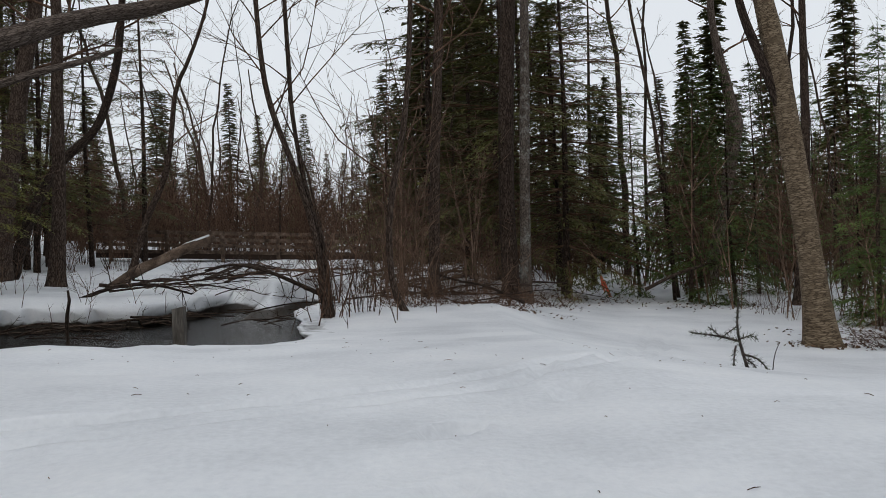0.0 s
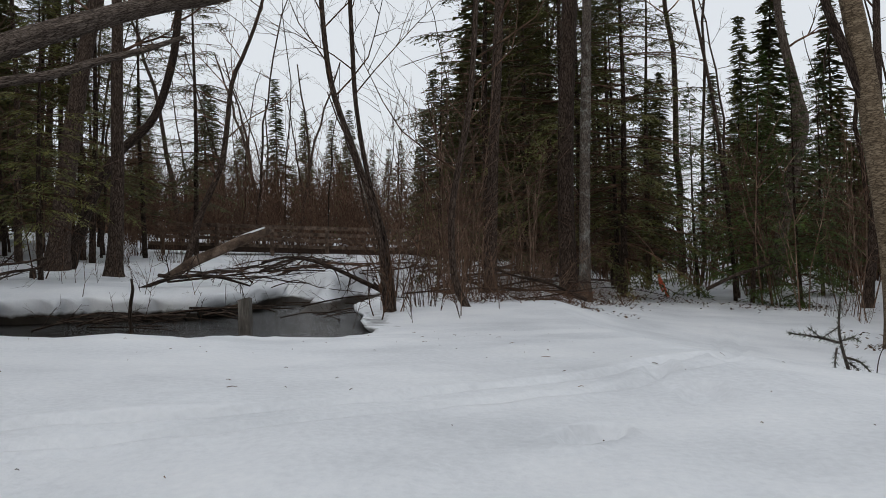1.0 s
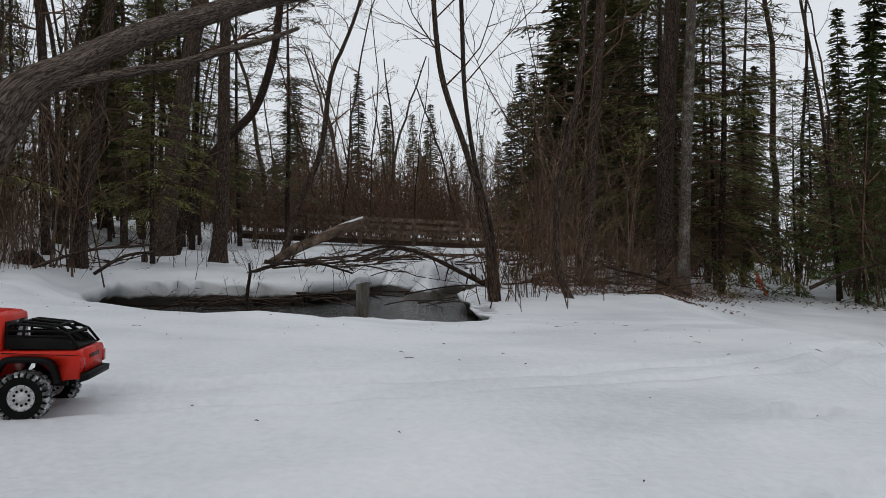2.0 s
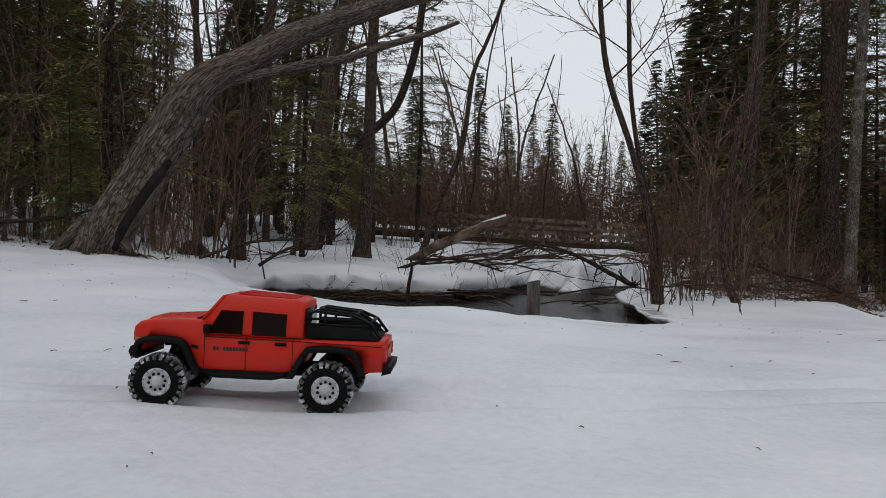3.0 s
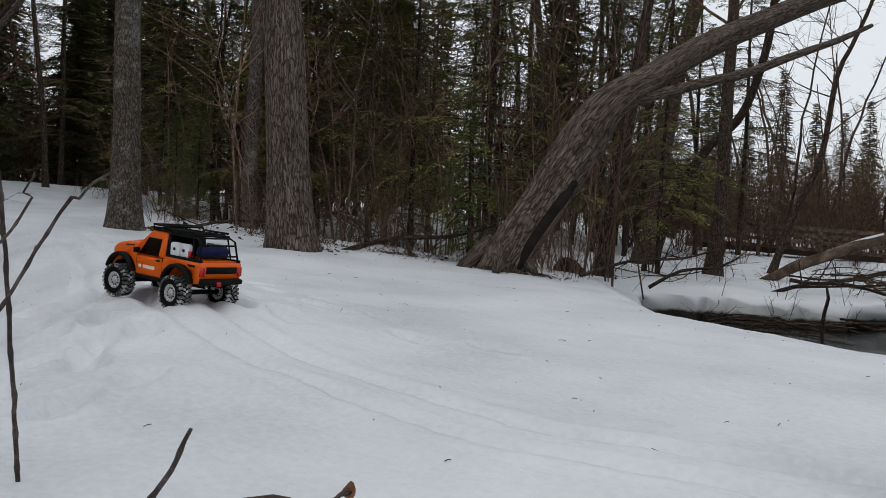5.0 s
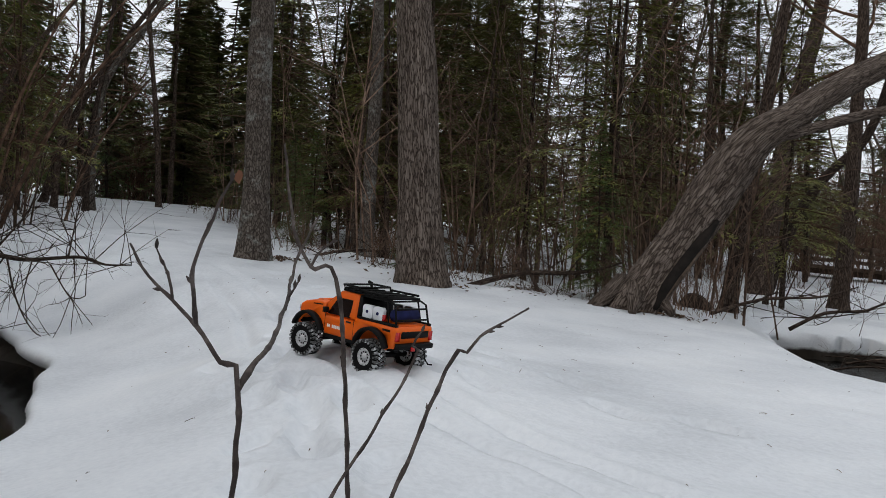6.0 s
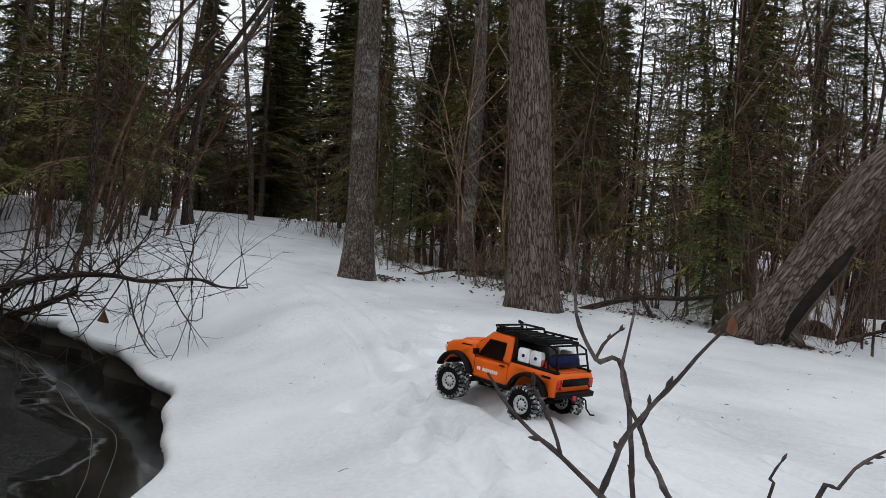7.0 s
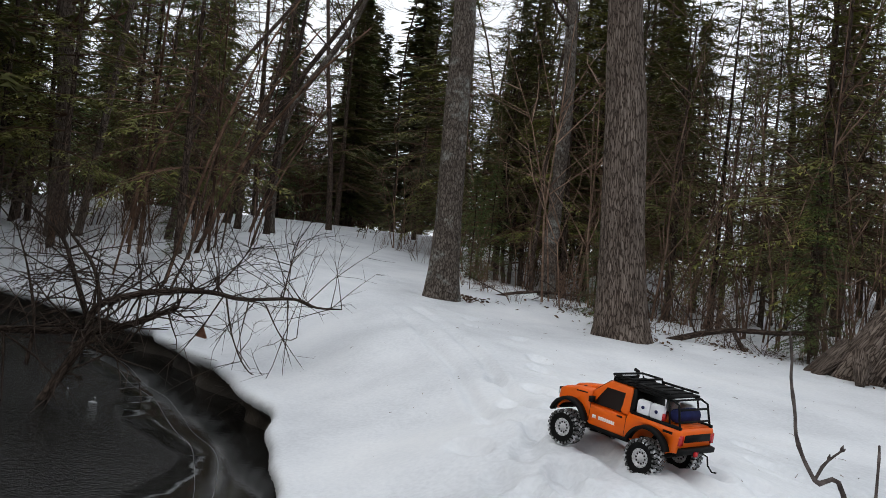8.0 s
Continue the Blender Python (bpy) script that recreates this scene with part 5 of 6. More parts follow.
    # bumpers, chassis, axles
    part("front_bumper", slab([(0.234, 0.1), (0.248, 0.103), (0.253, 0.114), (0.249, 0.126), (0.234, 0.128)], 0.088, 0.005), BLACK, t, "black front bumper")
    for y in (-0.03, 0.03):
        part("tow_hook", Geo().box((0.252, y, 0.106), (0.014, 0.006, 0.012)), REDLAMP, t)
    part("rear_bumper", slab([(-0.29, 0.088), (-0.31, 0.094), (-0.312, 0.108), (-0.294, 0.11)], 0.088, 0.005), BLACK, t, "black rear bumper")
    for s in (-1, 1):
        part("chassis_rail", Geo().box((-0.02, s * 0.035, 0.084), (0.46, 0.012, 0.022)), BLACK, t)
        for x in (fx, rx):
            part("shock", rod(Geo(), [(x, s * 0.055, zc + 0.005), (x - 0.012, s * 0.045, 0.13)], 0.007), BLACK, t)
    for x in (fx, rx):
        part("axle", rod(Geo(), [(x, -0.085, zc), (x, -0.02, zc), (x, -0.012, zc), (x, 0.085, zc)], 0.009, 10), BLACK, t)
    part("gearbox", Geo().box((0, 0, 0.082), (0.08, 0.05, 0.035)), BLACK, t)
    add_wheels(t, [(x, y, zc) for x in (fx, rx) for y in (-0.1, 0.1)], build_wheel(0.058, 0.046, 0.029), (4, 4, 0, 0))
    return t


def orange_truck(at, size=1.0):
    t = thing("toy_pickup", at @ Matrix.Scale(size, 4), "orange scale-model pickup carrying a black roof rack and white cans", "model truck")
    W = 0.088
    fx, rx, zc = 0.162, -0.162, 0.058
    low = [(0.222, 0.125), (0.228, 0.15), (0.222, 0.176), (0.2, 0.188), (0.15, 0.199), (0.095, 0.202), (0.088, 0.196), (0.083, 0.16), (-0.066, 0.158), (-0.072, 0.172), (-0.262, 0.17), (-0.268, 0.155), (-0.262, 0.1)]
    low += [(x, z) for x, z in arch(rx, 0.072, zc, 9, 0.016) if z > 0.092]
    low += [(-0.085, 0.088), (0.085, 0.088)]
    low += [(x, z) for x, z in arch(fx, 0.073, zc, 9, 0.018) if z > 0.092]
    part("body", slab(low, W, 0.009), ORANGE, t)
    cab = [(0.093, 0.196), (0.03, 0.246), (0.015, 0.251), (-0.055, 0.249), (-0.066, 0.243), (-0.07, 0.16), (0.085, 0.16)]
    part("cab", slab(cab, W - 0.001, 0.01, 0.14), ORANGE, t)
    bulge = Geo()
    bulge.add([(0.205, -0.032, 0.187), (0.205, 0.032, 0.187), (0.098, 0.045, 0.203), (0.098, -0.045, 0.203), (0.195, -0.025, 0.196), (0.195, 0.025, 0.196), (0.1, 0.036, 0.211), (0.1, -0.036, 0.211)],
              [(0, 1, 2, 3), (4, 7, 6, 5), (0, 4, 5, 1), (1, 5, 6, 2), (2, 6, 7, 3), (3, 7, 4, 0)])
    part("hood", bulge, ORANGE, t)
    part("grille", Geo().box((0.2265, 0, 0.155), (0.005, 0.13, 0.028)), BLACK, t)
    part("grille_bar", Geo().box((0.2295, 0, 0.155), (0.003, 0.12, 0.005)), BLACK, t)
    for s in (-1, 1):
        part("headlight", Geo().box((0.2225, s * 0.07, 0.161), (0.014, 0.03, 0.014)), LAMP, t, "clear headlight")
        part("hood_lettering", Geo().box((0.14, s * 0.058, 0.2015), (0.012, 0.008, 0.001), Matrix.Rotation(0.1, 3, "Y")), GREYLETTER, t)
        part("side_vent", panel(Geo(), [(0.15, 0.184), (0.1, 0.187), (0.1, 0.191), (0.148, 0.188)], s * W, 0.0008), BLACK, t)
        lean = lambda z: s * (W - 0.001) * (1 - 0.14 * (z - 0.16) / 0.091)
        q = [(0.07, 0.166), (-0.04, 0.166), (-0.04, 0.222), (0.03, 0.222)]
        cx, cz = 0.005, 0.194
        for geo, quad, o, m, nm in ((Geo(), [(cx + (x - cx) * 1.05, cz + (z - cz) * 1.08) for x, z in q], 0.0008, BLACK, "window_frame"), (Geo(), q, 0.0018, TINT, "side_window")):
            geo.add([(x, lean(z) + s * (o - 0.004), z) for x, z in quad] + [(x, lean(z) + s * o, z) for x, z in quad], [(0, 1, 2, 3), (7, 6, 5, 4), (0, 4, 5, 1), (1, 5, 6, 2), (2, 6, 7, 3), (3, 7, 4, 0)])
            part(nm, geo, m, t, smooth=False)
        part("mirror", Geo().box((0.072, s * 0.098, 0.176), (0.012, 0.018, 0.018)), BLACK, t)
        part("door_handle", Geo().box((-0.04, s * (W + 0.0012), 0.15), (0.02, 0.004, 0.005)), SEAM, t)
        for x in (0.083, -0.064):
            part("door_seam", panel(Geo(), [(x, 0.092), (x - 0.0015, 0.092), (x - 0.0015, 0.16), (x, 0.16)], s * W, 0.0004, 0.002), SEAM, t)
        part("sill", Geo().box((0.0, s * 0.083, 0.086), (0.17, 0.014, 0.012)), BLACK, t)
        part("fender_flare", flare(fx, zc + 0.018, 0.072, s * (W - 0.004)), BLACK, t, "black wheel-arch flare")
        part("fender_flare", flare(rx, zc + 0.016, 0.071, s * (W - 0.004)), BLACK, t, "black wheel-arch flare")
        part("tail_light", Geo().box((-0.263, s * 0.077, 0.14), (0.012, 0.016, 0.03)), REDLAMP, t, "red tail light")
        letters(t, LIGHTLETTER, 0.068, -0.026, 0.116, 0.127, s * W, 11)
        part("badge", panel(Geo(), [(-0.205, 0.152), (-0.24, 0.152), (-0.24, 0.159), (-0.205, 0.159)], s * W, 0.001), BLACK, t)
    ws = Geo()
    ws.add([(0.0905, -0.07, 0.201), (0.0905, 0.07, 0.201), (0.034, 0.063, 0.2465), (0.034, -0.063, 0.2465)], [(0, 1, 2, 3)])
    ws.add([(0.086, -0.07, 0.199), (0.086, 0.07, 0.199), (0.03, 0.063, 0.244), (0.03, -0.063, 0.244)], [(3, 2, 1, 0)])
    part("windscreen", ws, CLEAR, t, "clear windscreen", smooth=False)
    part("rear_window", Geo().box((-0.069, 0, 0.208), (0.003, 0.12, 0.045)), TINT, t)
    part("back_pillar", slab([(-0.066, 0.172), (-0.066, 0.246), (-0.08, 0.246), (-0.088, 0.172)], W - 0.008, 0.003, 0.1), BLACK, t)
    # bed, cage, cans, rolled pack
    part("bed_floor", Geo().box((-0.17, 0, 0.1715), (0.165, 0.15, 0.004)), ORANGE, t)
    for s in (-1, 1):
        part("bed_rail", Geo().box((-0.168, s * 0.078, 0.174), (0.185, 0.011, 0.008)), BLACK, t)
        part("cage_bar", rod(Geo(), [(-0.085, s * 0.072, 0.247), (-0.215, s * 0.07, 0.247), (-0.238, s * 0.072, 0.238), (-0.254, s * 0.076, 0.175)], 0.0036), BLACK, t)
        part("cage_bar", rod(Geo(), [(-0.2, s * 0.071, 0.247), (-0.218, s * 0.076, 0.175)], 0.003), BLACK, t)
    for x, z in ((-0.215, 0.247), (-0.242, 0.225), (-0.25, 0.19)):
        part("cage_bar", rod(Geo(), [(x, -0.071, z), (x, 0.071, z)], 0.0034), BLACK, t)
    for s in (-1, 1):
        for k, x in enumerate((-0.118, -0.168)):
            can = slab([(x - 0.021, 0.178), (x + 0.021, 0.178), (x + 0.024, 0.184), (x + 0.024, 0.215), (x + 0.018, 0.222), (x - 0.018, 0.222), (x - 0.024, 0.215), (x - 0.024, 0.184)], 0.009, 0.003, 0, s * 0.073)
            c = part("jerry_can", can, WHITE, t, "white jerry can")
            part("can_badge", Geo().tube([(x, s * 0.0815, 0.2), (x, s * 0.084, 0.2)], [0.0055] * 2, 12), BLUE, c)
        part("can_strap", Geo().box((-0.194, s * 0.075, 0.19), (0.008, 0.012, 0.02)), REDLAMP, t)
    part("rolled_pack", Geo().tube([(-0.215, -0.06, 0.2), (-0.215, -0.05, 0.2), (-0.215, 0.05, 0.2), (-0.215, 0.06, 0.2)], [0.012, 0.021, 0.021, 0.012], 16), BLUE, t, "navy rolled pack")
    # roof rack
    part("rack_plate", Geo().box((-0.095, 0, 0.2535), (0.225, 0.146, 0.006)), BLACK, t, "black slatted roof rack")
    for k in range(6):
        part("rack_slat", Geo().box((0.0 - 0.036 * k, 0, 0.258), (0.005, 0.142, 0.004)), BLACK, t)
    for s in (-1, 1):
        part("rack_rail", rod(Geo(), [(0.012, s * 0.072, 0.256), (0.02, s * 0.072, 0.271), (-0.06, s * 0.072, 0.271), (-0.066, s * 0.072, 0.258)], 0.0038), BLACK, t)
        part("rack_rail", rod(Geo(), [(-0.066, s * 0.072, 0.263), (-0.2, s * 0.072, 0.263)], 0.0038), BLACK, t)
    part("rack_rail", rod(Geo(), [(0.02, -0.072, 0.271), (0.02, 0.072, 0.271)], 0.0038), BLACK, t)
    part("rack_rail", rod(Geo(), [(-0.06, -0.072, 0.271), (-0.06, 0.072, 0.271)], 0.0038), BLACK, t)
    part("light_bar", Geo().box((0.026, 0, 0.2565), (0.01, 0.11, 0.011)), BLACK, t)
    part("light_strip", Geo().box((0.0318, 0, 0.2565), (0.0015, 0.104, 0.0065)), LIGHTBAR, t, "lit white light bar")
    part("snorkel", rod(Geo(), [(0.115, -0.088, 0.196), (0.085, -0.086, 0.21), (0.04, -0.078, 0.258), (0.042, -0.078, 0.272), (0.056, -0.078, 0.276)], 0.006), BLACK, t)
    # bumpers, chassis
    part("front_bumper", slab([(0.22, 0.105), (0.243, 0.108), (0.248, 0.122), (0.24, 0.134), (0.218, 0.13)], 0.078, 0.006), BLACK, t, "black front bumper")
    part("bull_bar", rod(Geo(), [(0.24, -0.055, 0.125), (0.256, -0.05, 0.165), (0.256, 0.05, 0.165), (0.24, 0.055, 0.125)], 0.0045), BLACK, t)
    part("rear_bumper", slab([(-0.258, 0.094), (-0.28, 0.1), (-0.282, 0.115), (-0.262, 0.118)], 0.084, 0.005), BLACK, t, "black rear bumper")
    part("tailgate_panel", Geo().box((-0.2685, 0, 0.145), (0.004, 0.125, 0.022)), BLACK, t)
    part("winch_hook", Geo().box((-0.284, 0.02, 0.101), (0.008, 0.014, 0.014)), REDLAMP, t)
    part("tow_strap", rod(Geo(), [(-0.28, -0.02, 0.1), (-0.297, -0.022, 0.095), (-0.303, -0.022, 0.07), (-0.318, -0.025, 0.055), (-0.33, -0.03, 0.056)], 0.0026), BLACK, t)
    for s in (-1, 1):
        part("chassis_rail", Geo().box((-0.02, s * 0.035, 0.09), (0.42, 0.012, 0.022)), BLACK, t)
        for x in (fx, rx):
            part("shock", rod(Geo(), [(x, s * 0.055, zc + 0.005), (x - 0.012, s * 0.045, 0.14)], 0.007), RIM, t)
    for x in (fx, rx):
        part("axle", rod(Geo(), [(x, -0.085, zc), (x, 0.085, zc)], 0.009, 10), BLACK, t)
    part("gearbox", Geo().box((0, 0, 0.088), (0.08, 0.05, 0.035)), BLACK, t)
    add_wheels(t, [(x, y, zc) for x in (fx, rx) for y in (-0.098, 0.098)], build_wheel(0.0585, 0.048, 0.0285, 3), (6, 6, 0, 0))
    return t


def stand(front, rear, side, half):
    """Pose of a truck from the ground points of its left wheels; side: its lean to the left in degrees."""
    f, r = Vector(front), Vector(rear)
    ahead = (f - r).normalized()
    left = Vector((0, 0, 1)).cross(ahead).normalized()
    up = ahead.cross(left)
    c = (f + r) / 2 - left * half
    m = Matrix((ahead, left, up)).transposed().to_4x4()
    return Matrix.Translation(c) @ m @ pose(0, 0, 0, side, 0, 0)


RED_FRONT, RED_REAR = (-2.52, 3.03, 0.012), (-2.178, 3.115, 0.002)
ORANGE_FRONT, ORANGE_REAR, ORANGE_SIZE = (-5.685, 3.4, 0.2), (-5.3, 3.382, 0.172), 1.19
red_truck(stand(RED_FRONT, RED_REAR, 0, 0.1))
orange_truck(stand(ORANGE_FRONT, ORANGE_REAR, 0, 0.1 * ORANGE_SIZE), ORANGE_SIZE)
# ---------------------------------------------------------------- creek side
def stick(name, pts, radii, mat, label, category, sides=9, step=0.08, wobble=0.12, twigs=0, seed=1, group="", twig_len=0.25):
    """A thing along a bent line: a log, a fallen branch, a stem."""
    r2 = random.Random(seed)
    base = Vector(pts[0])
    line, rr = smooth_line([Vector(p) - base for p in pts], radii, step)
    ob = thing(name, base, label, category, group)
    part("stem" if max(radii) < 0.05 else "wood", Geo().tube(line, rr, sides, wobble, seed), mat, ob)
    if twigs:
        g = Geo()
        for _ in range(twigs):
            i = r2.randrange(len(line) // 4, len(line))
            branch(g, line[i], Vector((r2.gauss(0, 1), r2.gauss(0, 1), r2.gauss(0.25, 0.7))), twig_len * r2.uniform(0.5, 1.4), max(0.0022, rr[i] * 0.45), r2, 1, kids=3, sides=4)
        part("crown_wood", g, mat, ob)
    return ob


log = stick("driftwood_log", [(-5.95, 14.5, -0.16), (-5.55, 14.5, 0.06), (-5.15, 14.5, 0.28), (-4.75, 14.5, 0.44), (-4.37, 14.5, 0.6), (-3.95, 14.5, 0.75)], [0.062, 0.074, 0.076, 0.073, 0.075, 0.052], WOOD, "weathered broken log propped on the snowy bank", "log", 22, 0.05, 0.38)
g = Geo()
line, rr = smooth_line([Vector(p) - Vector((-5.95, 14.5, -0.16)) for p in [(-4.8, 14.5, 0.49), (-4.37, 14.5, 0.66), (-4.03, 14.5, 0.78)]], [0.02, 0.042, 0.03], 0.06)
g.tube(line, rr, 8, 0.3, 2)
part("snow_cap", g, SNOW, log, "thin snow on the log")

post = thing("wooden_post", (-2.52, 7.95, -0.59), "weathered square wooden post standing in the creek", "post")
g = Geo()
for k in range(9):
    z, s = 0.66 * k / 8, 0.047 - 0.003 * (k % 2) - 0.002 * k / 8
    top = 0.02 if k == 8 else 0
    g.v.extend([(-s, -s, z), (s, -s, z + top), (s, s, z + top * 0.5), (-s, s, z - top)])
g.f = [(k * 4 + i, k * 4 + (i + 1) % 4, k * 4 + 4 + (i + 1) % 4, k * 4 + 4 + i) for k in range(8) for i in range(4)] + [(32, 33, 34, 35)]
part("shaft", g, WOOD_GREY, post, smooth=False)

stump = thing("rotten_stump", (-6.68, 9.9, ground(-6.68, 9.9, False) - 0.03), "dark rotten stump sunk in the snow", "stump")
g = Geo()
g.tube([Vector((0, 0, 0)), Vector((0.01, 0, 0.06)), Vector((-0.02, 0, 0.13)), Vector((-0.03, 0.01, 0.19))], [0.17, 0.15, 0.12, 0.06], 22, 0.55, 3)
part("wood", g, BARK_DARK, stump)
stump = thing("rotten_stump", (-6.97, 13.1, ground(-6.97, 13.1, False) - 0.03), "small dark stump poking out of snow", "stump")
part("wood", Geo().tube([Vector((0, 0, 0)), Vector((0, 0, 0.14)), Vector((0.01, 0, 0.18))], [0.05, 0.045, 0.02], 12, 0.3, 5), BARK_DARK, stump)

stick("drowned_sapling", [(-3.83, 8.95, -0.5), (-3.85, 8.95, -0.1), (-3.81, 8.93, 0.12), (-3.83, 8.95, 0.21)], [0.016, 0.017, 0.015, 0.01], BARK_DARK, "dark dead stem standing in the creek", "stem", 7)
stick("fallen_branch", [(-3.6, 12.6, 0.28), (-3.3, 12.7, 0.34), (-3.0, 12.8, 0.3), (-2.7, 12.95, 0.18), (-2.4, 13.1, 0.02), (-2.0, 13.3, -0.2)], [0.012, 0.018, 0.022, 0.026, 0.03, 0.035], BARK_DARK, "bent dead branch arching over the creek", "branch", 8, 0.1, 0.1, 14, 5)

# dead branches and roots along the creek
r3 = random.Random(77)
for k in range(64):
    x, y = r3.uniform(-5.8, -0.4), r3.uniform(11.6, 21)
    a, ln = r3.gauss(0.25, 0.45), r3.uniform(0.8, 2.6)
    z = max(ground(x, y, False), WATER_Z) + r3.uniform(-0.02, 0.12)
    d = Vector((math.cos(a), math.sin(a) * 0.6, 0)) * ln
    pts = [(x, y, z - 0.04), (x + d.x * 0.33, y + d.y * 0.33, z + r3.uniform(0, 0.07)), (x + d.x * 0.66, y + d.y * 0.66, z + r3.uniform(0, 0.08)), (x + d.x, y + d.y, z + r3.uniform(-0.1, 0.12))]
    r = r3.choice((0.008, 0.011, 0.014, 0.018, 0.026))
    pts = [(p[0] + r3.gauss(0, 0.05), p[1] + r3.gauss(0, 0.1), p[2] + r3.gauss(0, 0.05)) for p in pts]
    stick("fallen_branch", pts, [r, r * 0.9, r * 0.75, r * 0.4], r3.choice((BARK_DARK, BARK_DARK, TWIG)), "dead branch fallen across the snowy creek", "branch", 6, 0.2, 0.15, 9, 100 + k, "fallen branches", 0.4)
for k in range(26):
    x, y = r3.uniform(-5.7, -2.2), r3.uniform(9.6, 11.2)
    a, ln = r3.gauss(0.0, 0.35), r3.uniform(0.4, 1.3)
    z = WATER_Z + r3.uniform(0.0, 0.16)
    d = Vector((math.cos(a), math.sin(a), 0)) * ln
    r = r3.uniform(0.006, 0.015)
    stick("fallen_branch", [(x, y, z), (x + d.x * 0.5, y + d.y * 0.5, z + r3.uniform(-0.03, 0.1)), (x + d.x, y + d.y, z + r3.uniform(-0.08, 0.06))], [r, r * 0.9, r * 0.5], BARK_DARK, "dead branch lying in the creek edge", "branch", 5, 0.15, 0.1, 3, 200 + k, "fallen branches", 0.25)
# sprigs standing out of the snow banks
SPRIGS = [shrub_mesh(90 + k, 1, 0.7, 0.5, r=0.006, levels=2, kids=4) for k in range(3)]
for k in range(62):
    x, y = (r3.uniform(-2.0, -0.4), r3.uniform(9.0, 12.5)) if k >= 46 else (r3.uniform(-7.2, -3.4), r3.uniform(10.8, 14.5)) if k < 24 else (r3.uniform(-13, -6), r3.uniform(8.6, 11.0)) if k < 38 else (r3.uniform(-18, -11), r3.uniform(9.3, 11.5))
    if not clear(x, y) and 46 > k >= 24:
        continue
    ob = tagged(part("sprig", r3.choice(SPRIGS), None), "thin bare sprig poking out of the snow", "sprig", "bare sprigs")
    ob.matrix_basis = Matrix.LocRotScale((x, y, max(WATER_Z, ground(x, y, False)) - 0.02), Euler((0, 0, r3.uniform(0, 6.28))), Vector((1, 1, 1)) * r3.uniform(0.5, 1.1) * (1.5 if k >= 46 else 1))
# fallen limbs between the trunks
for k, (a, b, r) in enumerate((((-8.0, 7.5, 0.3), (-6.8, 8.4, 0.62), 0.03), ((-7.4, 7.9, 0.28), (-8.9, 9.6, 0.75), 0.022), ((-10.6, 7.6, 0.42), (-9.2, 8.5, 0.7), 0.02), ((-5.4, 9.0, 0.1), (-4.6, 9.2, 0.45), 0.018), ((-6.3, 9.4, 0.15), (-5.2, 10.6, 0.5), 0.02), ((0.6, 12.0, -0.25), (-0.7, 12.8, 0.2), 0.02), ((3.0, 15.6, -0.35), (4.9, 15.9, 0.3), 0.03))):
    a, b = Vector(a), Vector(b)
    stick("fallen_branch", [a, a.lerp(b, 0.35) + Vector((0, 0, 0.05)), a.lerp(b, 0.7) + Vector((0.05, 0, -0.02)), b], [r, r * 0.85, r * 0.65, r * 0.3], BARK_DARK, "dead limb fallen among the trunks", "branch", 8, 0.12, 0.15, 12, 300 + k, "fallen branches", 0.5)
# slash piles at the trail edge
PILES = [shrub_mesh(95 + k, 26, 1.1, 1.6, r=0.01, levels=2, kids=4) for k in range(2)]
for x, y, s in ((0.0, 11.6, 0.75), (0.55, 12.8, 0.85), (-0.4, 12.3, 0.7), (1.3, 14.4, 0.9), (-0.9, 11.6, 0.6), (4.6, 10.6, 0.7), (4.2, 9.9, 0.7), (5.2, 10.8, 0.8), (-11.0, 8.2, 0.5), (-7.3, 8.0, 0.5), (-8.6, 7.9, 0.5)):
    ob = tagged(part("brush_tangle", r3.choice(PILES), None), "low tangle of dead twigs lying on the snow", "brush pile", "brush piles")
    ob.matrix_basis = Matrix.LocRotScale((x, y, ground(x, y, False) - 0.02), Euler((0, 0, r3.uniform(0, 6.28))), Vector((s, s, s * 0.45)))

# footbridge far behind the creek
bridge = thing("footbridge", (-5.0, 27.0, 0.0), "weathered brown plank footbridge with rails across the marsh", "bridge")


def beam(name, a, b, wide, high, mat):
    a, b = Vector(a), Vector(b)
    d = b - a
    turn = d.to_track_quat("X", "Z").to_matrix()
    part(name, Geo().box((a + b) / 2, (d.length, wide, high), turn), mat, bridge, smooth=False)


for k, dz in enumerate((0.0, -0.2, -0.38)):
    beam("rail", (-5.5, -0.3, 1.3 + dz), (4.8, 0.3, 0.78 + dz), 0.05, 0.11, WOOD)
for k in range(7):
    x = -5.3 + 1.65 * k
    z = 1.32 - 0.0505 * (x + 5.5)
    beam("rail_post", (x, 0.05 + 0.058 * x, z - 1.0), (x, 0.05 + 0.058 * x, z + 0.05), 0.1, 0.1, WOOD)
beam("deck", (-5.8, 0.4, 0.72), (5.2, 1.0, 0.2), 1.2, 0.1, WOOD)
beam("girder", (-5.8, -0.1, 0.6), (5.2, 0.5, 0.08), 0.14, 0.16, BARK_DARK)

# marker stake with ribbon
stake = thing("marker_stake", Matrix.LocRotScale((2.75, 17.6, ground(2.75, 17.6, False) - 0.05), None, Vector((1.45, 1.45, 1.45))), "bright pink-orange marker stake leaning in the snow", "marker stake")
PINK = mottled("marker_orange", [(0.75, 0.1, 0.05), (0.85, 0.2, 0.12)], 12, rough=0.6)
part("shaft", Geo().tube([Vector((0.05, 0, 0)), Vector((-0.03, 0, 0.2)), Vector((-0.09, 0, 0.33))], [0.018, 0.018, 0.016], 8), PINK, stake)
part("ribbon", Geo().tube([Vector((-0.09, 0, 0.32)), Vector((-0.06, 0, 0.18)), Vector((-0.03, 0, 0.1))], [0.008, 0.014, 0.01], 6), PINK, stake)

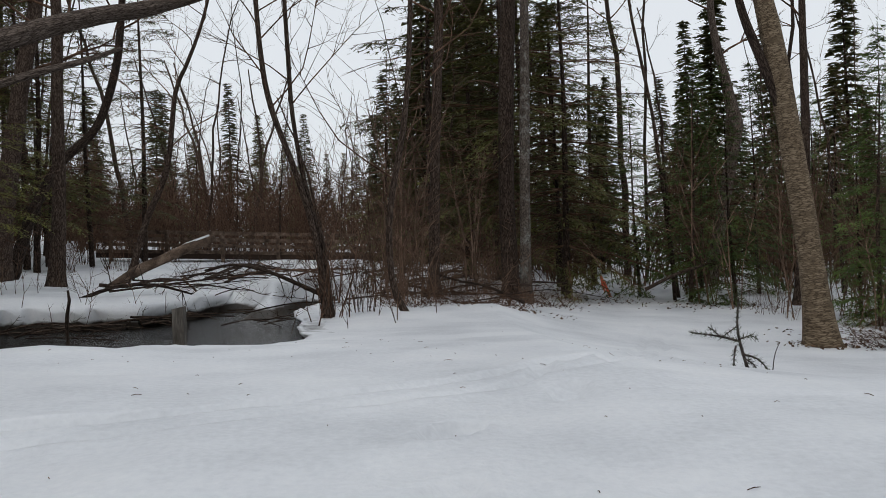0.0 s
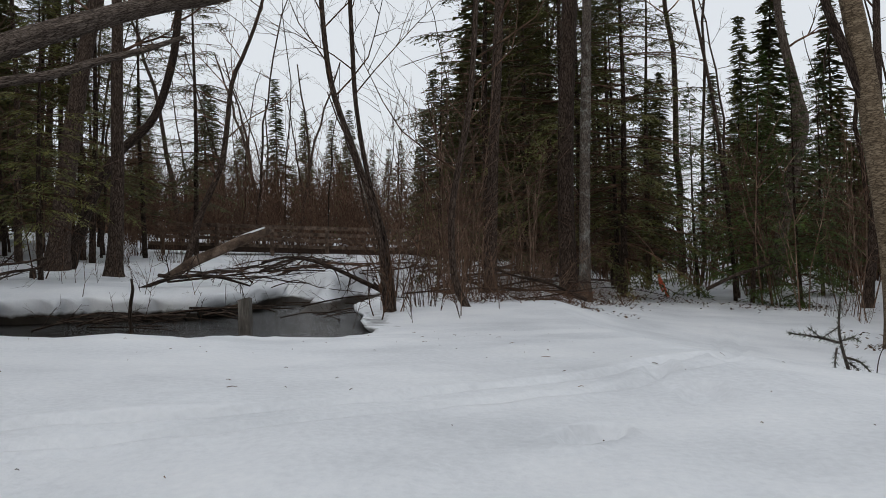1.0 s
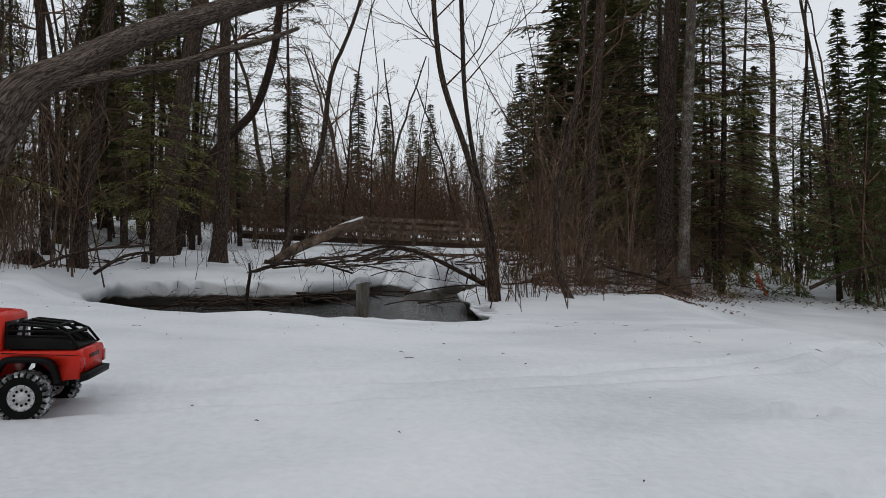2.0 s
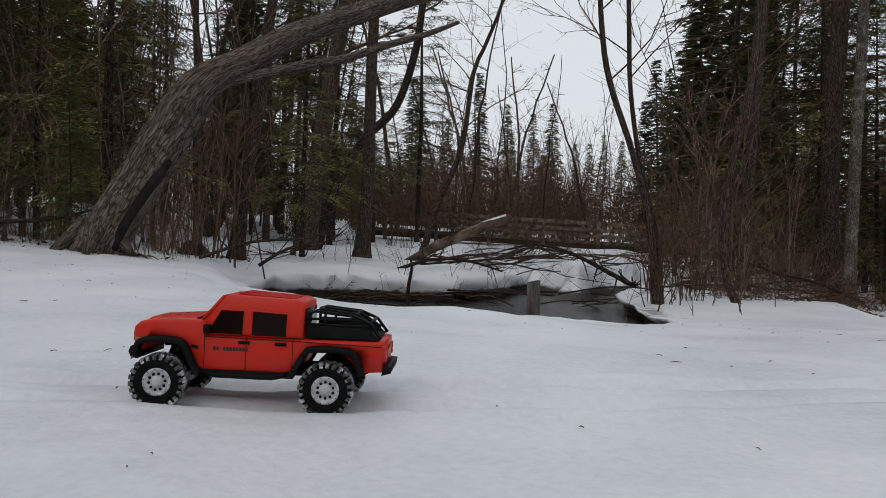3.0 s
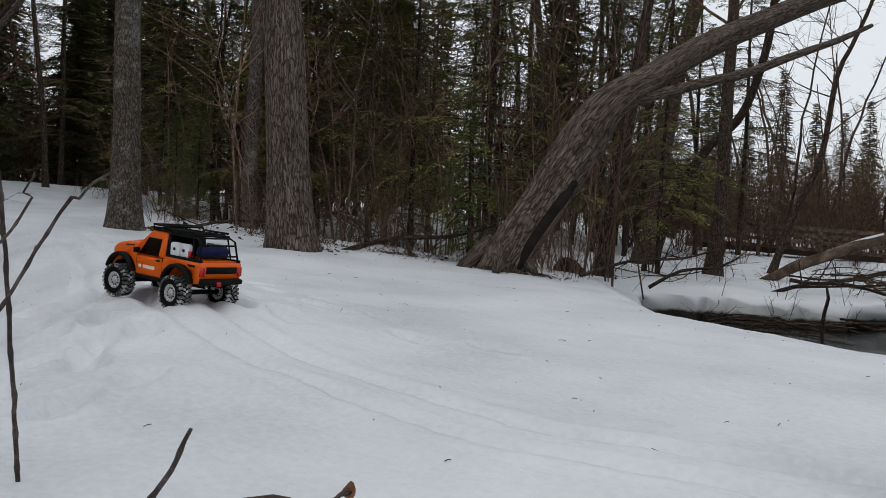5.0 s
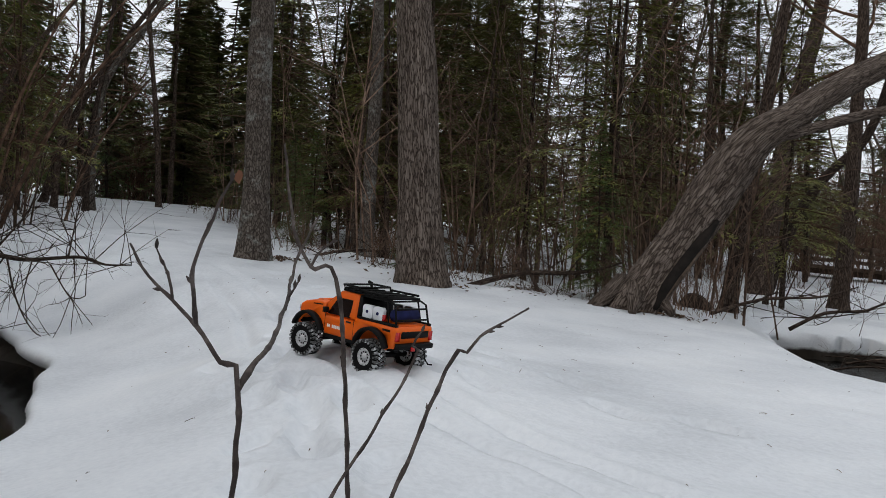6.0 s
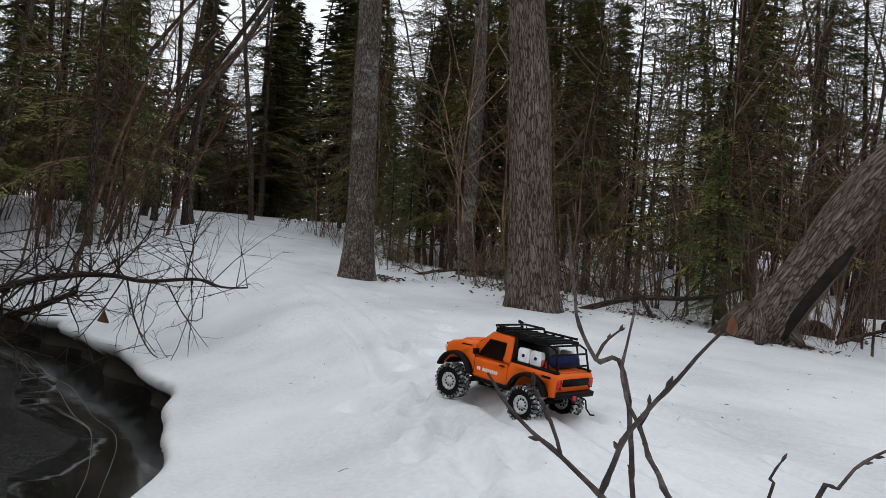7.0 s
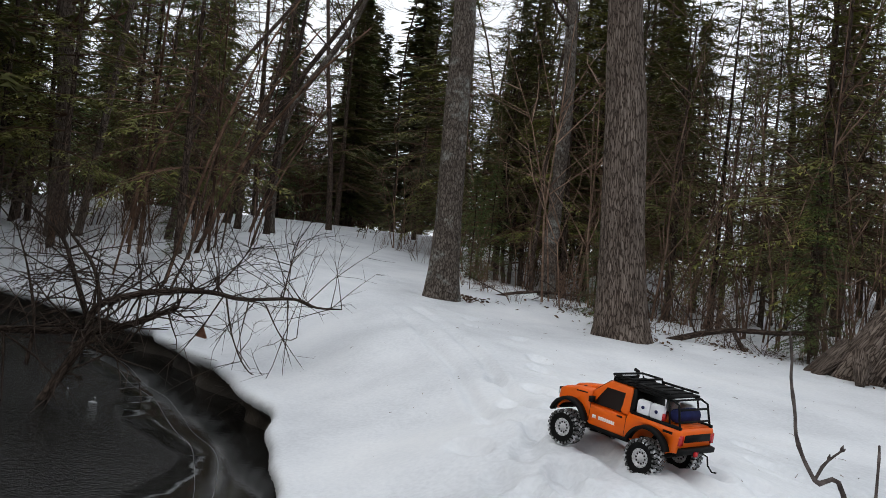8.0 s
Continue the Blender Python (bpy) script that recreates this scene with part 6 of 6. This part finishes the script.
# pine sapling in the snow
sap = thing("pine_sapling", Matrix.LocRotScale((1.412, 6.413, ground(1.412, 6.413, False) - 0.02), None, Vector((1.35, 1.35, 1.35))), "small frosted pine sapling bent by the snow", "sapling")
o = Vector((1.37, 3.85, -0.06))
wood, green = Geo(), Geo()
r4 = random.Random(5)
NEEDLE_GREY = mottled("grey_green_needles", [(0.05, 0.06, 0.04), (0.1, 0.11, 0.08), (0.17, 0.18, 0.14)], 20, rough=0.7)
for pts, r in (([(1.38, 3.85, -0.06), (1.34, 3.85, 0.09), (1.33, 3.85, 0.18), (1.34, 3.85, 0.3)], 0.008), ([(1.34, 3.85, 0.1), (1.23, 3.83, 0.13), (1.11, 3.82, 0.15)], 0.006), ([(1.34, 3.85, 0.11), (1.4, 3.88, 0.12), (1.44, 3.9, 0.1)], 0.004),
               ([(1.32, 3.85, 0.08), (1.3, 3.82, 0.03), (1.29, 3.8, -0.03)], 0.005), ([(1.35, 3.85, 0.04), (1.41, 3.83, 0.02), (1.46, 3.82, -0.04)], 0.006), ([(1.36, 3.85, 0.02), (1.38, 3.8, 0.0), (1.4, 3.78, -0.05)], 0.004), ([(1.24, 3.83, 0.13), (1.21, 3.83, 0.16), (1.19, 3.83, 0.17)], 0.003), ([(1.33, 3.85, 0.17), (1.29, 3.86, 0.14), (1.26, 3.86, 0.12)], 0.003)):
    line, rr = smooth_line([Vector(p) - o for p in pts], [r * (1 - 0.6 * k / (len(pts) - 1)) for k in range(len(pts))], 0.02)
    wood.tube(line, rr, 6)
    for i in range(1, len(line) - 1):
        u = (line[i + 1] - line[i - 1]).normalized()
        for _ in range(24):
            s = u.cross(Vector((r4.gauss(0, 1), r4.gauss(0, 1), r4.gauss(0, 1)))).normalized()
            tip = line[i] + u * r4.uniform(0.008, 0.025) + s * r4.uniform(0.014, 0.028)
            e = s.cross(u) * 0.0016
            n = len(green.v)
            green.v.extend((tuple(line[i] - e), tuple(line[i] + e), tuple(tip)))
            green.f.append((n, n + 1, n + 2))
part("stem", wood, TWIG_NEAR, sap)
part("needle_cover", green, NEEDLE_GREY, sap, smooth=False)["kind"] = "stuff"
stick("bare_twig", [(1.547, 6.41, -0.5), (1.575, 6.41, -0.26), (1.615, 6.41, -0.16)], [0.004, 0.003, 0.0015], TWIG_NEAR, "thin bare twig poking up through snow", "twig", 6, 0.02)

# ---------------------------------------------------------------- alder shoots near the path of the view
def shoot(label, stems, root, seed, leaf=None):
    """An alder shoot: bent stems with buds, and a curled dead leaf where it has kept one."""
    r5 = random.Random(seed)
    o = Vector(root)
    ob = thing("alder_shoot", o, label, "shrub", "alder shoots")
    for pts, r0, r1 in stems:
        line, rr = smooth_line([Vector(p) - o for p in pts], [r0 + (r1 - r0) * k / (len(pts) - 1) for k in range(len(pts))], 0.012)
        for i, p in enumerate(line):
            p += Vector((noise.noise(p * 26 + Vector((seed, 0, 0))), noise.noise(p * 26 + Vector((0, seed, 0))), 0)) * 0.003
            if i % 5 == 2:
                rr[i] *= 1.28
        part("stem", Geo().tube(line, rr, 8), TWIG_NEAR, ob)
        for k in range(3):
            i = r5.randrange(len(line) // 3, len(line))
            u = (line[min(i + 1, len(line) - 1)] - line[max(0, i - 1)]).normalized()
            s = (u.cross(Vector((r5.gauss(0, 1), r5.gauss(0, 1), r5.gauss(0, 1)))).normalized() * 0.6 + u).normalized()
            part("bud", Geo().tube([line[i], line[i] + s * 0.005, line[i] + s * 0.011], [0.0016, 0.0024, 0.0005], 6), TWIG_NEAR, ob)
    if leaf:
        for spot, size in leaf:
            c = Vector(spot) - o
            g = Geo()
            for j in range(5):
                for i in range(5):
                    u, v = i / 4 - 0.5, j / 4
                    w = math.sin(math.pi * (0.12 + 0.8 * v)) * size
                    g.v.append(tuple(c + Vector((u * w, u * w * 0.4 + 0.25 * size * math.sin(5 * u + 3 * v), -v * size * 1.3 + 0.15 * size * math.cos(7 * u)))))
            g.f = [(j * 5 + i, j * 5 + i + 1, j * 5 + i + 6, j * 5 + i + 5) for j in range(4) for i in range(4)]
            part("dead_leaf", g, DEADLEAF, ob, "curled brown dead leaf")
    return ob


shoot("forked grey alder shoot with buds and a dead leaf", [
    ([(-3.695, 1.518, 0.0), (-3.6849999999999996, 1.508, 0.3)] + [(-3.676, 1.507, 0.535), (-3.708, 1.505, 0.558), (-3.745, 1.5, 0.592), (-3.781, 1.494, 0.616), (-3.813, 1.492, 0.631), (-3.846, 1.49, 0.656), (-3.863, 1.488, 0.673)], 0.0034, 0.0012),
    ([(-3.781, 1.494, 0.616), (-3.795, 1.495, 0.642), (-3.813, 1.492, 0.67)], 0.0018, 0.0009),
    ([(-3.745, 1.5, 0.592), (-3.722, 1.479, 0.623), (-3.698, 1.461, 0.655), (-3.664, 1.451, 0.692), (-3.64, 1.446, 0.719), (-3.625, 1.446, 0.738)], 0.0026, 0.0010),
    ([(-3.676, 1.507, 0.535), (-3.691, 1.534, 0.555), (-3.704, 1.563, 0.567), (-3.759, 1.621, 0.582), (-3.828, 1.693, 0.611), (-3.884, 1.75, 0.643), (-3.904, 1.786, 0.684), (-3.921, 1.825, 0.723)], 0.0034, 0.0014),
    ([(-3.828, 1.693, 0.611), (-3.822, 1.698, 0.625), (-3.826, 1.708, 0.633)], 0.0016, 0.0009)], (-3.695, 1.518, 0.0), 3, [((-3.62, 1.45, 0.747), 0.008)])
shoot("low alder twig with a brown bud", [
    ([(-3.4, 1.55, 0.0), (-3.25, 1.62, 0.2), (-3.08, 1.68, 0.28), (-3.03, 1.71, 0.27), (-3.0, 1.73, 0.26), (-2.97, 1.74, 0.25), (-2.94, 1.76, 0.25)], 0.004, 0.0012),
    ([(-3.03, 1.71, 0.27), (-3.02, 1.71, 0.283), (-3.01, 1.72, 0.295)], 0.002, 0.0014),
    ([(-3.2, 1.6, 0.21), (-3.08, 1.58, 0.31), (-3.02, 1.56, 0.37)], 0.003, 0.0014)], (-3.35, 1.5, 0.03), 5, [((-3.008, 1.722, 0.3), 0.011)])
shoot("thin bare alder shoots rising from the snow", [
    ([(-3.86, 1.72, -0.02), (-3.74, 1.75, 0.25), (-3.721, 1.897, 0.519), (-3.702, 1.916, 0.543), (-3.691, 1.926, 0.566), (-3.666, 1.95, 0.588), (-3.643, 1.972, 0.609)], 0.0034, 0.0012),
    ([(-3.8, 1.62, 0.2), (-3.761, 1.858, 0.509), (-3.758, 1.862, 0.548), (-3.75, 1.869, 0.57)], 0.0026, 0.001)], (-3.86, 1.72, -0.02), 6)

shoot("slender bare alder shoot with a short side fork", [
    ([(-3.97, 1.995, 0.02), (-4.0, 1.955, 0.587), (-4.034, 1.916, 0.643), (-4.053, 1.894, 0.702), (-4.064, 1.881, 0.8), (-4.067, 1.876, 0.841)], 0.0042, 0.0014),
    ([(-4.034, 1.916, 0.643), (-4.027, 1.923, 0.663), (-4.011, 1.942, 0.685)], 0.0026, 0.0014)], (-3.97, 1.995, 0.02), 8)

# the alder bush that hangs over the open water
alder = thing("alder_bush", (-10.15, 2.6, -0.5), "dark leafless alder bush hanging over open water", "shrub")
o = Vector((-10.15, 2.6, -0.5))
r6 = random.Random(9)
ALDER = [
    ([(-10.18, 2.6, -0.75), (-10.05, 2.74, -0.5), (-9.849, 2.967, 0.025), (-9.832, 2.985, 0.193), (-9.77, 3.053, 0.306), (-9.598, 3.248, 0.394), (-9.463, 3.4, 0.435), (-9.259, 3.631, 0.453), (-9.107, 3.803, 0.426), (-8.863, 4.079, 0.463), (-8.75, 4.207, 0.418), (-8.628, 4.346, 0.424)], 0.04, 0.005, 26),
    ([(-9.87, 2.94, 0.06), (-9.638, 3.204, 0.16), (-9.415, 3.455, 0.326)], 0.03, 0.018, 6),
    ([(-9.7, 3.1, 0.12), (-9.84, 2.977, 0.089), (-10.095, 2.687, 0.05), (-10.4, 2.35, 0.03)], 0.022, 0.028, 4),
    ([(-9.84, 2.98, 0.15), (-9.933, 2.867, 0.508), (-10.002, 2.786, 0.746), (-10.151, 2.616, 0.93), (-10.294, 2.453, 1.033)], 0.022, 0.005, 22),
    ([(-9.79, 3.03, 0.28), (-9.841, 2.971, 0.564), (-9.98, 2.81, 0.832), (-9.968, 2.821, 1.082)], 0.018, 0.004, 16),
    ([(-10.12, 2.66, -0.2), (-10.1, 2.681, 0.111), (-10.15, 2.621, 0.476), (-10.225, 2.534, 0.795)], 0.016, 0.004, 14),
    ([(-9.463, 3.4, 0.435), (-9.376, 3.495, 0.799), (-9.344, 3.527, 1.176)], 0.01, 0.003, 8),
    ([(-9.259, 3.631, 0.453), (-9.149, 3.753, 0.668), (-9.089, 3.82, 0.801)], 0.009, 0.003, 8),
    ([(-9.189, 3.71, 0.435), (-9.138, 3.771, 0.132), (-9.044, 3.879, -0.1), (-8.905, 4.038, -0.14)], 0.007, 0.003, 7),
    ([(-8.996, 3.929, 0.402), (-8.899, 4.041, 0.168), (-8.832, 4.117, 0.187)], 0.006, 0.003, 4),
    ([(-8.917, 4.018, 0.455), (-8.891, 4.045, 0.707), (-8.862, 4.076, 0.897)], 0.006, 0.003, 6)]
for pts, r0, r1, n in ALDER:
    line, rr = smooth_line([Vector(p) - o for p in pts], [r0 + (r1 - r0) * k / (len(pts) - 1) for k in range(len(pts))], 0.05)
    stem = part("stem", Geo().tube(line, rr, 8, 0.08, 3), BARK_DARK, alder)
    g = Geo()
    for _ in range(int(n * 2.5)):
        i = r6.randrange(len(line) // 5, len(line))
        branch(g, line[i], Vector((r6.gauss(0, 0.8), r6.gauss(0.1, 0.8), r6.gauss(0.2, 0.8))), r6.uniform(0.18, 0.85), max(0.0036, rr[i] * 0.4), r6, 1, kids=4, sides=4)
    part("twig_spray", g, BARK_DARK, stem)["kind"] = "stuff"
g = Geo()
c = Vector((-9.43, 3.67, 0.2)) - o
g.add([c, c + Vector((0.05, 0.02, -0.1)), c + Vector((-0.01, 0.03, -0.11)), c + Vector((-0.045, -0.03, -0.095))], [(0, 1, 2), (0, 2, 3)])
part("dead_leaf", g, DEADLEAF, alder, "brown dead leaf")

# ---------------------------------------------------------------- ice rim and litter
def ice_rim():
    m = mottled("grey_ice", [(0.006, 0.006, 0.005), (0.013, 0.013, 0.012), (0.03, 0.03, 0.03)], 5.5, rough=0.08, bump=0.06, fine=30, spec=0.5)
    g = Geo()
    pts = [(-5.9, 2.05), (-6.45, 2.45), (-7.05, 2.85), (-8.1, 3.4), (-8.8, 3.55), (-9.7, 3.8), (-10.4, 3.9), (-11.4, 4.1), (-12.6, 4.2)]
    line, _ = smooth_line([(x, y, 0) for x, y in pts], [0] * len(pts), 0.08)
    for i, p in enumerate(line):
        d = (line[min(i + 1, len(line) - 1)] - line[max(i - 1, 0)]).normalized()
        inn = Vector((d.y, -d.x, 0)) * (-1 if d.x > 0 else 1)
        inn = inn if inn.y < 0 else -inn
        w = 0.5 + 0.2 * noise.noise((p.x * 0.9, p.y, 3)) + 0.08 * noise.noise((p.x * 4, p.y * 4, 1))
        g.v.extend([tuple(p - inn * 0.2 + Vector((0, 0, WATER_Z - 0.085))), tuple(p + inn * w * 0.55 + Vector((0, 0, WATER_Z - 0.087))), tuple(p + inn * w + Vector((0, 0, WATER_Z - 0.094))), tuple(p + inn * w + Vector((0, 0, WATER_Z - 0.115)))])
    g.f = [(i * 4 + k, i * 4 + k + 1, i * 4 + k + 5, i * 4 + k + 4) for i in range(len(line) - 1) for k in range(3)]
    ice = tagged(part("ice", g, m), "thin grey ice rim along the open water", "ice", kind="structure")
    pale = mottled("white_ice", [(0.06, 0.06, 0.06), (0.13, 0.13, 0.135), (0.22, 0.225, 0.23)], 9, rough=0.4)
    for k, inset in enumerate((0.2, 0.31)):
        row = []
        for i in range(4 + 5 * k, len(line) - 12 - 6 * k):
            p = line[i]
            d = (line[i + 1] - line[i - 1]).normalized()
            inn = Vector((d.y, -d.x, 0))
            inn = inn if inn.y < 0 else -inn
            row.append(p + inn * (inset + 0.025 * noise.noise((p.x * 1.3, p.y * 1.3, k * 3.0))) + Vector((0, 0, WATER_Z - 0.088)))
        part("ice_ridge", Geo().tube(row, [0.002 + 0.003 * abs(noise.noise((i * 0.13, k, 2))) for i in range(len(row))], 5), pale, ice)


ice_rim()


def ice_chips():
    """Thin pale flakes of ice and snow crumbs afloat near the rim."""
    q, g = random.Random(64), Geo()
    for _ in range(150):
        x, y = q.uniform(-10.5, -6.0), q.uniform(0.6, 3.6)
        d = outside(NEAR_POOL, x, y)
        if not -1.3 < d < -0.12 or q.random() > 0.35 - 0.5 * d * d + 0.2:
            continue
        n, r, a0 = q.randrange(4, 7), q.choice((0.008, 0.012, 0.018, 0.035, 0.05)) * q.uniform(0.7, 1.3), q.uniform(0, 6.28)
        rim = [(x + r * q.uniform(0.6, 1.2) * math.cos(a0 + 6.2832 * k / n), y + 0.6 * r * q.uniform(0.6, 1.2) * math.sin(a0 + 6.2832 * k / n)) for k in range(n)]
        z = WATER_Z - 0.1
        g.add([(u, v, z - 0.004) for u, v in rim] + [(u, v, z + 0.005) for u, v in rim], [tuple(range(n, 2 * n))] + [(k, (k + 1) % n, (k + 1) % n + n, k + n) for k in range(n)])
    flake = mottled("floating_ice", [(0.2, 0.2, 0.2), (0.42, 0.43, 0.44), (0.66, 0.68, 0.7)], 14, rough=0.45)
    tagged(part("ice_chip", g, flake, smooth=False), "pale flakes of ice afloat on dark water", "ice", kind="stuff")


ice_chips()
g = Geo()
r7 = random.Random(21)
for _ in range(420):
    x, y = r7.uniform(-9, 1.8), r7.uniform(1.6, 7.5)
    if outside(NEAR_POOL, x, y) < 0.4 or outside(FAR_POOL, x, y) < 0.4:
        continue
    a, ln = r7.uniform(0, 3.14), r7.choice((0.004, 0.006, 0.01, 0.016, 0.03)) * r7.uniform(0.7, 1.3)
    d = Vector((math.cos(a), math.sin(a), 0)) * ln
    p = Vector((x, y, ground(x, y) + 0.002))
    q = Vector((x + d.x, y + d.y, ground(x + d.x, y + d.y) + 0.003))
    g.tube([p, (p + q) / 2 + Vector((0, 0, 0.002)), q], [0.0011, 0.0013, 0.0008], 4)
tagged(part("twig_litter", g, TWIG), "tiny dark twigs and needles strewn on the snow", "litter", kind="stuff")

# the rotten split along the underside of the leaning tree, with its torn pale wood;
# the split is a solid strip, its inner shade put into near-black colour
o = Vector(LEAN[0])
for name, pts, radii, mat, label in (("rotten_split", [(-6.18, 7.82, 0.25), (-6.08, 7.83, 0.44), (-5.93, 7.85, 0.67), (-5.8, 7.88, 0.87), (-5.71, 7.94, 1.03)], [0.03, 0.05, 0.05, 0.045, 0.02], HOLLOW_SHADE, "rotten split in the trunk, its shade painted black"), ("torn_wood", [(-6.15, 7.83, 0.29), (-6.03, 7.84, 0.45), (-5.88, 7.86, 0.67), (-5.78, 7.9, 0.85)], [0.015, 0.024, 0.022, 0.01], WOOD, "pale torn wood beside the split")):
    line, rr = smooth_line([Vector(p) - o for p in pts], radii, 0.05)
    part(name, Geo().tube(line, rr, 10, 0.35, 3), mat, lean_tree, label)
for k, (dx, dy, ln) in enumerate(((-0.32, -0.1, 0.4), (-0.2, -0.25, 0.35), (0.12, -0.3, 0.3), (0.3, -0.05, 0.35), (-0.36, 0.12, 0.4))):
    root = [Vector((dx * 0.35, dy * 0.35, 0.2)), Vector((dx * 0.8, dy * 0.8, 0.07)), Vector((dx * 1.25, dy * 1.25, -0.06))]
    line, rr = smooth_line(root, [0.085, 0.06, 0.03], 0.05)
    part("root", Geo().tube(line, rr, 10, 0.25, k), BARK_GREY, lean_tree)

# brown leaves and bark scraps round the feet of trees
LEAFLITTER = mottled("leaf_litter", [(0.035, 0.02, 0.012), (0.085, 0.05, 0.03), (0.16, 0.1, 0.06)], 9, rough=0.9)
g = Geo()
r8 = random.Random(33)
for x0, y0, spread_r, n in ((3.62, 10.2, 0.2, 200), (4.0, 10.4, 0.3, 100), (4.6, 10.8, 0.5, 220), (-0.5, 13.8, 0.5, 260), (0.1, 12.0, 0.45, 320), (0.8, 14.4, 0.5, 240), (2.2, 16.6, 0.6, 240), (4.4, 15.4, 0.7, 240),
                            (-8.0, 7.0, 0.16, 160), (-7.7, 7.9, 0.35, 120), (-10.05, 6.9, 0.17, 140), (-6.25, 8.0, 0.2, 200), (-9.2, 7.9, 0.4, 120), (-6.65, 10.8, 0.15, 60)):
    for _ in range(n):
        x, y = r8.gauss(x0, spread_r), r8.gauss(y0, spread_r * 0.8)
        if outside(FAR_POOL, x, y) < 0.3:
            continue
        a, s = r8.uniform(0, 6.28), r8.uniform(0.012, 0.032)
        u, v = Vector((math.cos(a), math.sin(a), r8.uniform(-0.5, 0.5))) * s, Vector((-math.sin(a), math.cos(a), r8.uniform(-0.6, 0.6))) * s * 0.6
        c = Vector((x, y, ground(x, y) + r8.uniform(0.004, 0.02)))
        g.add([c - u, c - v, c + u, c + v + Vector((0, 0, 0.3 * s))], [(0, 1, 2), (0, 2, 3)])
tagged(part("leaf_litter", g, LEAFLITTER, smooth=False), "brown dead leaves strewn round the tree feet", "leaf litter", kind="stuff")
